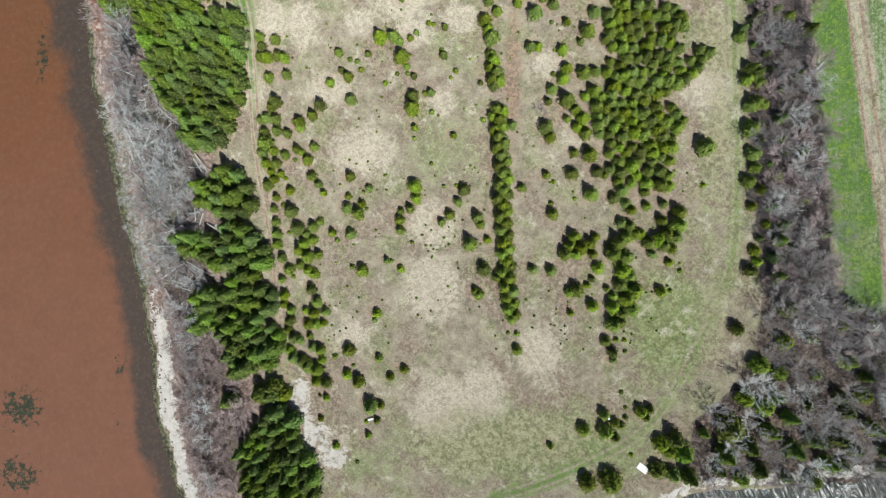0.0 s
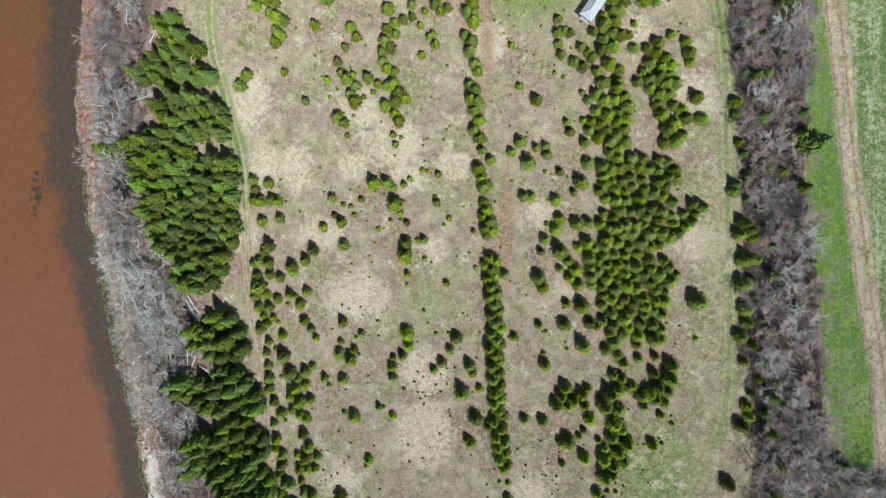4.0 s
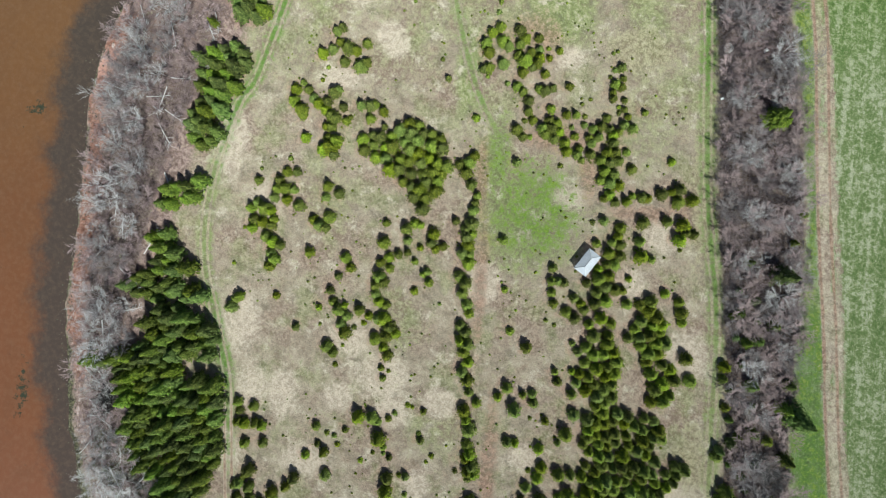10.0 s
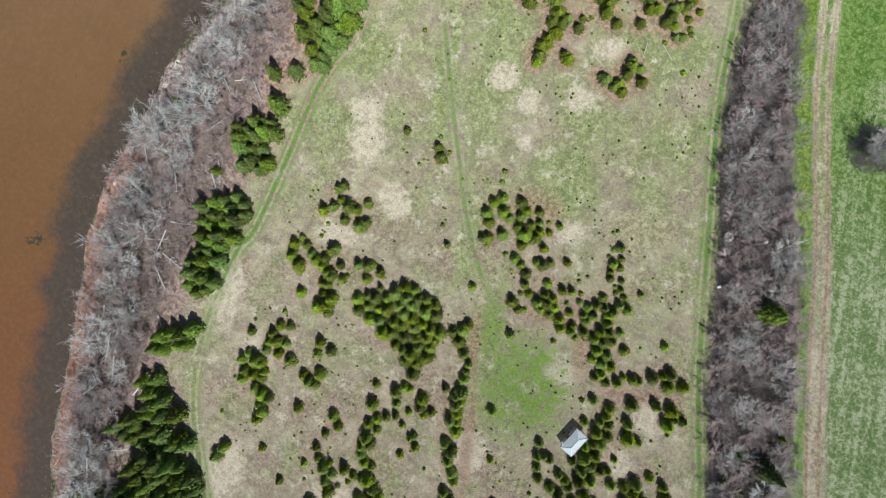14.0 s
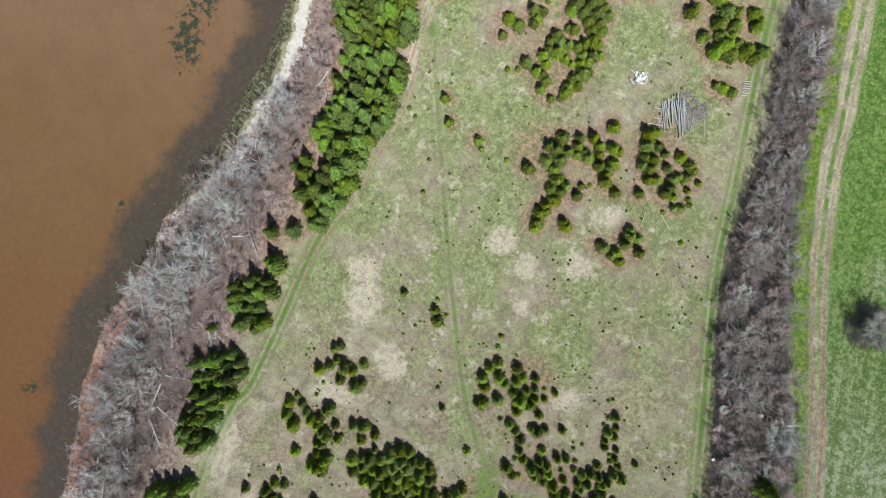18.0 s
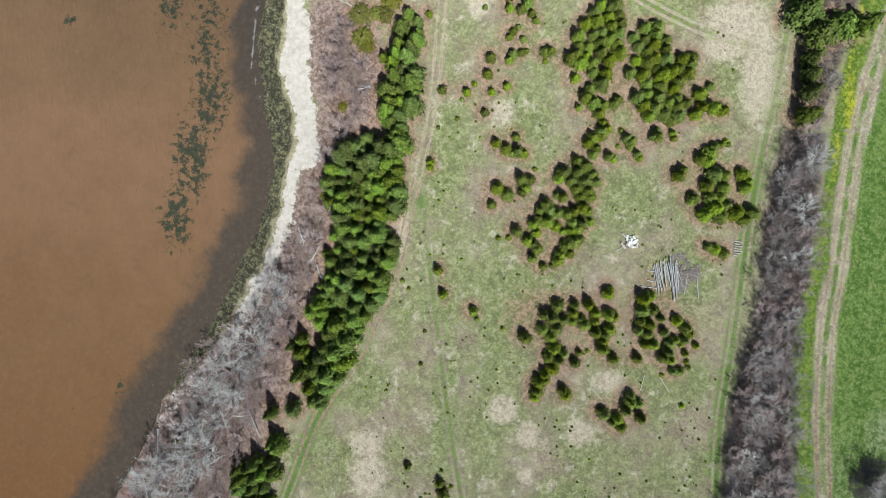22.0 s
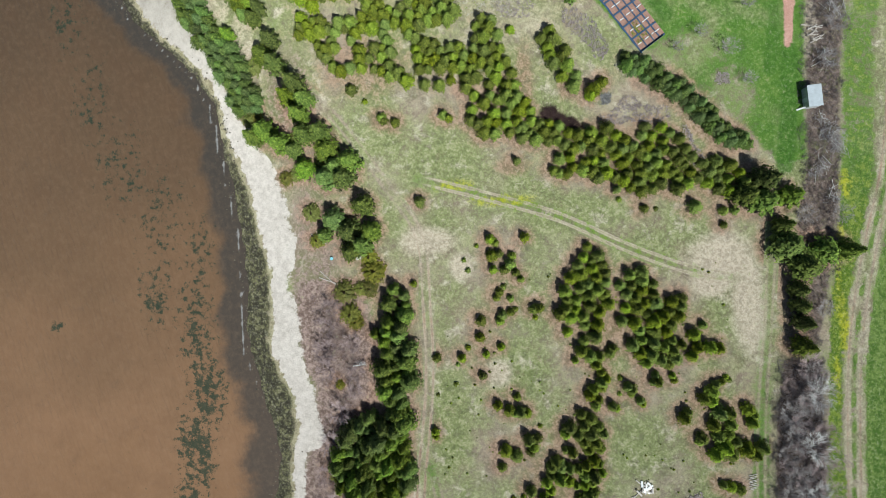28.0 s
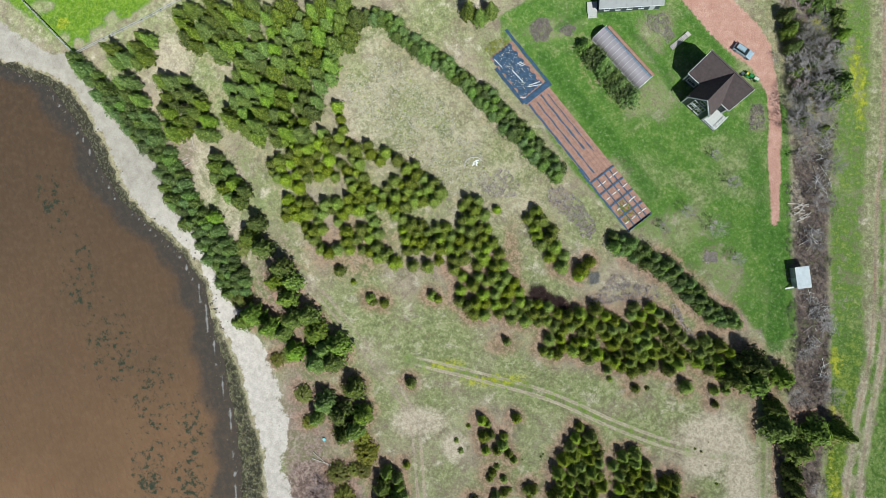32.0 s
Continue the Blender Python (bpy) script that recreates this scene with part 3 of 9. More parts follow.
    deep = np.maximum.reduce([(1 - smooth(along(px, py, line_), wide_ * 0.6, wide_ * 1.5)) * much_ for line_, wide_, much_ in DEEP_GREEN])
    # pale spots at x -55 and -59.5 also paint in the sun's hot-spot brightness
    pale = np.maximum.reduce([0.78 * spots(px, py, PALE_SPOTS + PALE_SPOTS_B + PALE_SPOTS_C, 0.55), 0.74 * spots(px, py, PALE_RINGS, 0.35), 0.5 * spots(px, py, [(-37, -29, 2.5, 3.5), (-31, -40, 4.5, 5), (-64, 310, 5, 5), (-72, 299, 3, 4), (-61, 296, 4, 6), (-55, 276, 2.5, 6), (-59.5, 285, 3, 7), (-26, 293, 6, 6), (57, 270, 1.5, 5), (56, 266, 1, 3)], 0.3)])
    straw = np.maximum.reduce([0.85 * spots(px, py, STRAW_SPOTS, 0.5), near * 0.4])
    pale = np.maximum(pale, near * np.interp(py, [100, 122, 145, 165, 235, 258], [0.5, 0.3, 0.3, 0.55, 0.5, 0.22]))
    garden = smooth(inside(px, py, [(-32, 301), (-22, 313), (-8, 305), (3, 290), (12, 274), (6, 268), (-5, 268), (-12, 278), (-24, 290)]), -1, 2)
    straw = np.maximum.reduce([straw, 0.5 * garden, wrack])
    pale = np.maximum(pale, garden * np.clip(0.3 + 0.25 * wave2(px, py, 12, 53), 0, 0.6))
    # southern shore litter is stronger, so its dark colour also paints the thicket's shadowed gaps
    litter = np.maximum.reduce([smooth(inside(px, py, poly), -0.5, 1.5) for poly in (HEDGE_STRIP, SOUTH_WOOD)] + [np.interp(py, [278, 286], [0.72, 0.35]) * smooth(inside(px, py, HEDGE_NORTH), -0.5, 1.5)] + [np.interp(py, [90, 125], [0.95, 0.45]) * smooth(inside(px, py, SHORE_SCRUB), 0, 3)])
    return {"green": np.maximum(green, 0.62 * garden), "pale": pale * inland, "straw": straw, "soil": soil * inland, "litter": litter, "verge": verge * np.interp(py, [80, 160, 200, 222, 245], [0.3, 0.75, 1, 1, 0.3]), "heath": np.maximum(smooth(inside(px, py, SHORE_SCRUB), -7, -1), 0.55 * spots(px, py, [(-42, 232, 6, 16), (-46, 262, 5, 12), (-64, 293, 4, 10)], 0.5)), "sand": np.maximum(sand, 0.62 * spots(px, py, [(-37, -28.6, 2.4, 3.2), (-33.6, -37.5, 3.4, 3), (-29.8, -41.4, 3.4, 2.4), (-35.6, -33.5, 1.4, 3)], 0.4)), "mud": mud, "clay": np.maximum.reduce([clay, 0.75 * spots(px, py, [(-77.5, 115.1, 1.6, 4), (-76.2, 119.3, 1.2, 4), (-79.9, 108.9, 1.5, 4)], 0.5), smooth(inside(px, py, DRIVE), -0.1, 0.8)]), "dull": 0.8 * smooth(py, 262, 288), "deep": deep, "lush": smooth(py, 105, 160) * (1 - 0.6 * spots(px, py, [(74, 150, 5, 4)], 0.5)), "bank": bank, "flower": flower, "lime": np.maximum.reduce([0.5 * spots(px, py, [(11, 86, 11, 12), (4, 97, 3, 9)], 0.6), 0.9 * smooth(inside(px, py, SPRING_GREEN), -1, 1) * (1 - spots(px, py, SPRING_DRY, 0.5)), 0.5 * (1 - smooth(along(px, py, TRACK_NORTH), 0.9, 2.2)) * smooth(px, -22, -14) * (1 - smooth(px, 32, 40)), 0.62 * verge * np.interp(py, [20, 60, 130, 170, 225, 240], [0.55, 0.2, 0.3, 0.7, 0.7, 0.1])]), "field": field * (1 - near) * (1 - 0.55 * smooth(py, 232, 256)), "lawn": np.maximum.reduce([0.40 * spots(px, py, [(11, 86, 10, 11), (4, 97, 3, 9)], 0.6), smooth(inside(px, py, LAWN), -1, 1) * (1 - 0.62 * spots(px, py, LAWN_DRY, 0.6)), np.where(px > 20, np.interp(py, [40, 90, 190, 215], [0.3, 0.66, 0.66, 0.3]), np.where(px < -20, 0.68, 0.5)) * strips * smooth(px, -60, -50), verge * np.interp(py, [80, 130, 222, 245], [0.62, 0.2, 0.2, 0.58]), smooth(inside(px, py, SPRING_GREEN), -1, 1) * (1 - 0.85 * spots(px, py, SPRING_DRY, 0.5))])}


def spread(lo, hi, step, far):
    """Even steps from lo to hi and ever wider ones out to far on both sides."""
    core = np.arange(lo, hi + step / 2, step)
    out = np.cumsum(step * 1.35 ** np.arange(1, 40))
    out = out[out < far]
    return np.concatenate([lo - out[::-1], core, hi + out])


GRID_X, GRID_Y = spread(-104, 104, 0.75, 2400), spread(-64, 330, 0.75, 2400)
ground = tagged(grid_object("ground", GRID_X, GRID_Y, GROUND, paint_ground), "dry spring meadow with wheel tracks, lawn and sandy shore", "ground", kind="structure")


def track(name, line, label, rows, lift, gauge=0.72, middle=0.0):
    """Two worn ruts laid over the ground as a narrow strip. rows: y, and how much soil, straw and pale sand shows there."""
    offs = np.array([-1.7, -1.25, -1.05, -0.9, -0.75, -0.6, -0.4, -0.2, 0.0, 0.2, 0.4, 0.6, 0.75, 0.9, 1.05, 1.25, 1.7]) * gauge / 0.72
    line = np.array(line)
    seg = np.hypot(*np.diff(line, axis=0).T)
    far = np.concatenate([[0], np.cumsum(seg)])
    s = np.arange(0, far[-1], 0.6)
    cx, cy = np.interp(s, far, line[:, 0]), np.interp(s, far, line[:, 1])
    dx, dy = np.gradient(cx), np.gradient(cy)
    n = np.hypot(dx, dy)
    px = cx[:, None] + (dy / n)[:, None] * offs
    py = cy[:, None] - (dx / n)[:, None] * offs
    rut = np.clip(1.1 - np.abs(np.abs(offs) - gauge) / 0.42, 0, 1)[None, :] * np.ones_like(px)
    rut *= np.clip(np.minimum(s, s[-1] - s) / 6, 0, 1)[:, None] * (0.85 + 0.3 * wave2(px, py, 7, 3))
    masks = paint_ground(px, py)
    ys = [r[0] for r in rows]
    for k, key in ((1, "soil"), (2, "straw"), (3, "pale")):
        masks[key] = np.maximum(masks[key], 1.9 * rut * np.interp(py, ys, [r[k] for r in rows]))
    for key in ("green", "lawn", "lime", "flower"):
        masks[key] = masks[key] * (1 - 0.8 * rut)
    crest = middle * np.clip(1.5 - np.abs(offs) / 0.4, 0, 1)[None, :] * smooth(py, 128, 150) * np.clip(0.75 + 0.5 * wave2(px, py, 6, 14), 0, 1)
    for key in ("pale", "straw", "soil"):
        masks[key] = masks[key] * (1 - crest)
    masks["field"] = np.maximum(masks["field"], crest)
    data = bpy.data.meshes.new(name)
    nx, ny = len(offs), len(s)
    i = (np.arange(ny - 1)[:, None] * nx + np.arange(nx - 1)).ravel()
    z = height_at(px, py) + lift
    z[:, [0, -1]] -= lift + 0.03  # the sides dip into the ground
    data.from_pydata(np.stack([px, py, z], -1).reshape(-1, 3).tolist(), [], np.stack([i, i + 1, i + nx + 1, i + nx], 1).tolist())
    for key, values in masks.items():
        data.attributes.new(key, "FLOAT", "POINT").data.foreach_set("value", np.clip(values, 0, 1).ravel().astype(np.float32))
    data.materials.append(GROUND)
    return tagged(new(name, data), label, "track", kind="structure")


track("wheel_track_west", TRACK_WEST, "pair of worn reddish wheel ruts beside the shore trees", [(-60, 0.4, 0.3, 0.2), (-25, 0.9, 0, 0.6), (30, 0.7, 0.2, 0.9), (48, 0.3, 0.6, 0.5), (120, 0.1, 0.6, 0.1), (140, 0.6, 0.3, 0.2), (158, 0.75, 0, 0.35), (178, 0.7, 0, 0.4), (200, 0.45, 0.1, 0.5), (226, 0.4, 0.2, 0.5), (242, 0, 0, 0)], 0.012)
track("wheel_track_east", TRACK_EAST, "pair of faint wheel ruts in green grass by the hedgerow", [(-60, 0, 0.6, 0), (60, 0, 0.4, 0.1), (250, 0, 0.4, 0.05)], 0.020)
track("wheel_track_middle", TRACK_MID, "faint green wheel ruts across the meadow", [(0, 0, 0.04, 0), (300, 0, 0.04, 0)], 0.028)
track("wheel_track_north", TRACK_NORTH, "pair of pale wheel ruts crossing the meadow", [(0, 0, 0.5, 0.8), (300, 0, 0.5, 0.8)], 0.036)
track("farm_track", TRACK_FIELD, "pale farm track with two reddish wheel ruts beside the field", [(-60, 0.8, 0, 0.1), (100, 0.75, 0, 0.1), (130, 0.9, 0, 0.1), (160, 0.45, 0, 0.2), (225, 0.4, 0, 0.2), (330, 0.6, 0, 0)], 0.044, gauge=1.15, middle=0.8)


def paint_water(px, py):
    d = px - shore_x(py) + 1.4 * wave2(px, py, 14, 9)
    width = np.interp(py, [-60, 0, 60, 130, 160, 200, 260, 320], [6.5, 8.0, 11.0, 13.0, 12.0, 9.0, 8.0, 7.5])
    d0 = px - shore_x(py) + 0.4 * wave2(px, py, 5, 10)
    foam = (1 - smooth(np.abs(d0 + 0.9), 0.2, 1.0)) * smooth(py, 185, 205)
    return {"shallow": smooth(d, -width, -0.15 * width), "weed": spots(px, py, WEED_SPOTS, 0.7) * np.interp(py, [212, 232], [1, 0.66]), "foam": foam}


water = tagged(grid_object("water", spread(-130, 110, 1.2, 2400), spread(-70, 330, 1.2, 2400), WATER, paint_water, WATER_Z), "shallow reddish-brown muddy bay water with weed", "water", kind="structure")
# ---- plants ----
def mesh_of(name, verts, faces, material, smooth_shade=False):
    data = bpy.data.meshes.new(name)
    data.from_pydata(verts, [], faces)
    data.materials.append(material)
    if smooth_shade:
        data.polygons.foreach_set("use_smooth", [True] * len(data.polygons))
    data.update()
    return data


def part(name, bm, material, parent, label=""):
    """One mesh object under a thing or a part."""
    data = bpy.data.meshes.new(name)
    bm.to_mesh(data)
    bm.free()
    data.materials.append(material)
    ob = new(name, data)
    ob.parent = parent
    return tagged(ob, label)


def tube(verts, faces, points, radii, sides=4):
    """A tapered branch through the points, added to verts and faces."""
    start = len(verts)
    for k, (p, r) in enumerate(zip(points, radii)):
        way = (points[min(k + 1, len(points) - 1)] - points[max(k - 1, 0)]).normalized()
        u = way.orthogonal().normalized()
        v = way.cross(u)
        for s in range(sides):
            a = 2 * math.pi * s / sides
            verts.append(p + (u * math.cos(a) + v * math.sin(a)) * r)
    for k in range(len(points) - 1):
        for s in range(sides):
            a, b = start + k * sides + s, start + k * sides + (s + 1) % sides
            faces.append((a, b, b + sides, a + sides))


def trunk_mesh(name, h, r, material, sides=6):
    verts, faces = [], []
    tube(verts, faces, [Vector((0, 0, -0.1)), Vector((0.02, 0, h * 0.5)), Vector((0, 0, h * 0.97))], [r, r * 0.6, r * 0.1], sides)
    return mesh_of(name, verts, faces, material)


def crown_mesh(name, rng, h, material, tufts, profile, droop, tuft):
    """A conifer crown of unit radius and height h: a dense dark core and overlapping pointed sprigs that lie along its lobed surface."""
    verts, faces = [], []
    lobes = [rng.uniform(0, 6.3) for _ in range(5)]

    def reach_at(f, a):
        ring_ = math.floor(f * 7)  # each whorl of boughs is turned against the next
        lump = 0.89 + 0.10 * math.sin(3 * a + lobes[0] + 4 * f) + 0.10 * math.sin(5 * a + lobes[1] - 9 * f) + 0.25 * math.sin(7 * a + lobes[2] + 2.6 * ring_)
        return profile(f) * lump

    sides, rings = 9, 6
    for i in range(rings):
        f = i / (rings - 1) * 0.92
        for k in range(sides):
            a = 2 * math.pi * k / sides
            r = reach_at(f, a) * 0.66
            verts.append(Vector((math.cos(a) * r, math.sin(a) * r, h * (0.05 + 0.9 * f))))
    for i in range(rings - 1):
        for k in range(sides):
            a, b = i * sides + k, i * sides + (k + 1) % sides
            faces.append((a, b, b + sides, a + sides))
    for k in range(tufts):
        f = 1 - math.sqrt((k + 0.5) / tufts)  # more of them low down, where the crown is wide
        f = min(0.985, f * 0.97 + rng.uniform(0, 0.03))
        a = k * 2.39996 + rng.uniform(-0.35, 0.35)
        reach = reach_at(f, a) * rng.choice((1.12, 1.04, 0.98, 0.90, 0.78))
        out, round_ = Vector((math.cos(a), math.sin(a), 0)), Vector((-math.sin(a), math.cos(a), 0))
        slope = (profile(min(1, f + 0.04)) - profile(max(0, f - 0.04))) / (0.08 * h)
        face = (out + Vector((0, 0, max(-0.2, -slope)))).normalized()
        down = round_.cross(face)
        if down.z > 0:
            down = -down
        at = out * reach + Vector((0, 0, h * (0.06 + 0.92 * f)))
        turn = rng.uniform(-0.8, 0.8)
        way = (down * math.cos(turn) + round_ * math.sin(turn) + out * (0.55 - droop) + face * rng.uniform(-0.1, 0.55)).normalized()
        across = way.cross(face).normalized() * tuft * rng.uniform(0.45, 0.85)
        long = tuft * rng.uniform(1.2, 2.3)
        s = len(verts)
        root = at - way * long * 0.5 + face * rng.uniform(-0.25, 0.25) * tuft
        verts += [root - across, root + across + face * rng.uniform(-0.4, 0.4) * tuft, at + way * long * 0.6]
        faces.append((s, s + 1, s + 2))
    return mesh_of(name, verts, faces, material)


def tapered(f):
    return max(0.05, (1 - f) ** 0.80 * min(1, 0.80 + 1.5 * f))


def rounded(f):
    return max(0.07, (1 - f ** 1.2) ** 0.92 * min(1, 0.78 + 1.4 * f))


def conical(f):
    return max(0.06, (1 - f) ** 0.85 * min(1, 0.8 + 2 * f))


def bushy(f):
    return max(0.12, math.sqrt(max(0, 1 - f * f)))


rng = random.Random(11)
YOUNG = [(trunk_mesh("trunk", 2.5, 0.06, BARK), crown_mesh("crown", rng, 2.35 + 0.2 * k, NEEDLES_YOUNG, 760, rounded, 0.28, 0.132)) for k in range(5)]
SMALL = [(trunk_mesh("trunk", 1.6, 0.07, BARK, 4), crown_mesh("crown", rng, 1.7, NEEDLES_YOUNG, 210, rounded, 0.1, 0.2)) for k in range(3)]
TALL = [(trunk_mesh("trunk", 3.2, 0.07, BARK), crown_mesh("crown", rng, 3.0 + 0.3 * k, NEEDLES_TALL, 950, tapered, 0.45, 0.135)) for k in range(5)]
TOWER = [(trunk_mesh("trunk", 4.2, 0.07, BARK), crown_mesh("crown", rng, 4.3 + 0.4 * k, NEEDLES_TALL, 1100, conical, 0.45, 0.14)) for k in range(2)]
HEDGE = [(trunk_mesh("trunk", 1.9, 0.06, BARK, 4), crown_mesh("crown", rng, 2.2 + 0.25 * k, NEEDLES_HEDGE, 640, tapered, 0.3, 0.125)) for k in range(4)]
JUNIPER = [(trunk_mesh("trunk", 1.0, 0.06, BARK), crown_mesh("crown", rng, 1.15, NEEDLES_JUNIPER, 480, bushy, -0.05, 0.15)) for k in range(2)]
taken = []  # (x, y, crown radius) of every tree so far


def stand(x, y, r):
    """The pose of a tree with crown radius r."""
    return pose(x, y, float(height_at(x, y)), rng.uniform(-3, 3), rng.uniform(-3, 3), rng.uniform(0, 360)) @ Matrix.Diagonal((r * rng.uniform(0.93, 1.07), r, min(r, 2.1) * rng.uniform(0.85, 1.15), 1))


def conifer(name, kinds, x, y, r, label, group):
    """A tree standing on the ground: an empty with a trunk and a crown."""
    tree = new(name)
    tree.matrix_basis = stand(x, y, r)
    for key, data in zip(("trunk", "crown"), rng.choice(kinds)):
        new(key, data).parent = tree
    taken.append((x, y, r))
    return tagged(tree, label, "tree", group)


def plant(rows, group, kinds=YOUNG, name="young_spruce", label="young bushy green spruce standing in dry meadow grass"):
    for x, y, r in rows:
        n, l, k = name, label, kinds
        if kinds is YOUNG and r < 0.6:
            n, l, k = "spruce_sapling", "small round spruce sapling in dry meadow grass", SMALL
        elif kinds is YOUNG and r < 0.95 and name == "young_spruce":
            n, l = "spruce_bush", "low bushy green spruce standing in dry meadow grass"
        elif kinds is YOUNG and r > 1.15 and name == "young_spruce":
            n, l = "broad_spruce", "broad well-grown green spruce standing in meadow grass"
        conifer(n, k, x, y, max(r, 0.4) * (1.16 if y > 140 else 1.09), l, group)


def scattered(poly, gap, seed, clear=0.62, margin=0.0):
    """Random places inside a polygon that keep a distance from each other and from the trees so far."""
    r = random.Random(seed)
    xs, ys = [p[0] for p in poly], [p[1] for p in poly]
    n = int((max(xs) - min(xs)) * (max(ys) - min(ys)) / gap ** 2 * 9) + 60
    tries = np.array([(r.uniform(min(xs), max(xs)), r.uniform(min(ys), max(ys))) for _ in range(n)])
    tries = tries[inside(tries[:, 0], tries[:, 1], poly) > margin]
    old = np.array([(a, b, c) for a, b, c in taken if min(xs) - 4 < a < max(xs) + 4 and min(ys) - 4 < b < max(ys) + 4] or [(1e6, 1e6, 1)])
    kept = []
    for x, y in tries:
        if all((x - a) ** 2 + (y - b) ** 2 > gap * gap * 0.8 for a, b in kept) and (np.hypot(old[:, 0] - x, old[:, 1] - y) > old[:, 2] * clear + gap * 0.4).all():
            kept.append((float(x), float(y)))
    return kept


def grove(poly, gap, sizes, name, kinds, label, seed, margin=None, openings=False):
    """A close stand, past counting: the trees of a polygon in one mesh of trunks and crowns."""
    spots_ = scattered(poly, gap, seed, margin=sum(sizes) * (0.28 if kinds is TALL else 0.22) if margin is None else margin)
    if openings:
        spots_ = [p for p in spots_ if float(wave2(np.array(p[0]), np.array(p[1]), 9, 71)) > -0.35]
    packs = {}
    for kind in kinds:
        for data in kind:
            co = np.empty(len(data.vertices) * 3)
            data.vertices.foreach_get("co", co)
            packs[data.name] = (co.reshape(-1, 3), [tuple(p.vertices) for p in data.polygons])
    verts, faces, shade, mats = [], [], [], []
    for x, y in spots_:
        r = rng.uniform(*sizes)
        m = np.array(stand(x, y, r))
        own = rng.random()
        for slot, data in enumerate(rng.choice(kinds)):
            co, fs = packs[data.name]
            n = sum(len(v) for v in verts)
            verts.append(co @ m[:3, :3].T + m[:3, 3])
            faces += [tuple(i + n for i in f) for f in fs]
            shade.append(np.full(len(co), own))
            mats += [slot] * len(fs)
        taken.append((x, y, r))
    if not verts:
        return
    data = bpy.data.meshes.new(name)
    data.from_pydata(np.concatenate(verts).tolist(), [], faces)
    data.materials.append(BARK)
    data.materials.append(kinds[0][1].materials[0])
    data.polygons.foreach_set("material_index", mats)
    data.attributes.new("tree", "FLOAT", "POINT").data.foreach_set("value", np.concatenate(shade).astype(np.float32))
    tagged(new(name, data), label, "trees", kind="stuff")


# young conifers of the meadow and its rows: (x, y, crown radius)
MEADOW_SOUTHWEST = [(-45.3, 43.7, 1.01), (-44.9, 42.0, 0.90), (-42.0, 43.1, 1.01), (-45.1, 39.7, 1.01), (-43.6, 39.4, 1.12), (-41.3, 39.8, 1.12), (-40.0, 39.3, 1.01), (-43.4, 35.4, 1.01), (-39.6, 35.9, 1.01), (-42.7, 29.3, 1.01), (-41.8, 30.2, 1.24), (-20.4, 42.9, 1.35), (-17.6, 43.0, 1.24), (-16.5, 42.2, 0.79), (-14.4, 42.9, 0.67), (-13.2, 44.1, 0.56), (-10.7, 45.9, 0.56), (-9.8, 45.6, 0.45), (-7.5, 44.9, 0.67), (-28.9, 40.2, 0.90), (-26.7, 38.9, 0.56), (-25.2, 38.5, 0.56), (-23.0, 39.9, 0.67), (-24.4, 36.8, 0.56), (-28.4, 36.6, 0.67), (-26.9, 35.2, 1.01), (-30.7, 34.2, 0.90), (-19.5, 34.0, 0.56), (-16.0, 38.9, 1.46), (-17.1, 35.8, 0.45), (-15.1, 37.1, 0.67), (-15.0, 35.8, 0.45), (-13.7, 35.2, 0.67)]
MEADOW_SOUTHWEST_B = [(-8.1, 40.4, 0.56), (-7.7, 39.2, 0.79), (-5.3, 36.2, 0.56), (-6.3, 34.9, 0.34), (-26.4, 30.6, 1.12), (-32.7, 29.5, 1.12), (-34.3, 27.5, 1.01), (-13.9, 31.1, 1.24), (-11.5, 31.8, 0.56), (-10.2, 31.8, 0.79), (-14.0, 28.5, 1.46), (-10.1, 28.0, 0.56), (-13.5, 24.9, 0.67), (-13.6, 22.8, 0.45), (-5.7, 23.2, 0.67), (-10.2, 17.7, 0.34), (-45.0, 26.9, 0.90), (-43.9, 27.3, 1.01), (-41.8, 26.8, 1.12), (-44.3, 24.4, 1.01), (-41.6, 24.5, 1.01), (-39.5, 23.9, 0.90), (-43.8, 22.1, 1.57), (-44.6, 20.2, 1.12), (-42.4, 20.5, 1.01), (-40.0, 19.6, 1.01), (-43.8, 17.9, 1.01), (-41.7, 17.9, 1.01), (-42.8, 16.2, 0.79), (-37.0, 26.1, 1.24), (-36.8, 25.2, 0.90), (-37.5, 20.7, 0.90), (-36.5, 20.2, 0.67)]
MEADOW_SOUTHWEST_C = [(-35.3, 18.6, 1.12), (-33.9, 21.2, 0.90), (-38.0, 18.7, 0.45), (-43.4, 13.5, 1.12), (-42.2, 14.7, 0.90), (-41.7, 11.0, 0.79), (-42.2, 8.7, 0.79), (-38.6, 8.1, 1.35), (-40.4, 9.6, 0.56), (-38.9, 12.4, 0.90), (-40.9, 15.8, 0.79), (-39.9, 15.0, 0.45), (-34.4, 15.3, 1.01), (-33.0, 13.6, 0.79), (-32.0, 11.9, 0.67), (-26.5, 15.1, 1.01), (-22.7, 12.8, 0.79), (-23.9, 12.1, 0.34), (-27.0, 11.2, 0.67), (-27.1, 8.7, 1.12), (-24.9, 7.7, 1.24), (-24.2, 9.6, 0.79), (-23.3, 8.7, 0.34), (-13.5, 13.1, 1.35), (-13.2, 10.6, 1.01), (-14.4, 8.6, 0.90), (-16.3, 8.2, 0.67), (-16.5, 6.4, 1.01), (-16.3, 4.3, 0.90), (-3.6, 12.4, 1.24), (-4.9, 10.0, 0.90), (-6.5, 7.4, 1.01), (-8.1, 5.9, 0.79)]
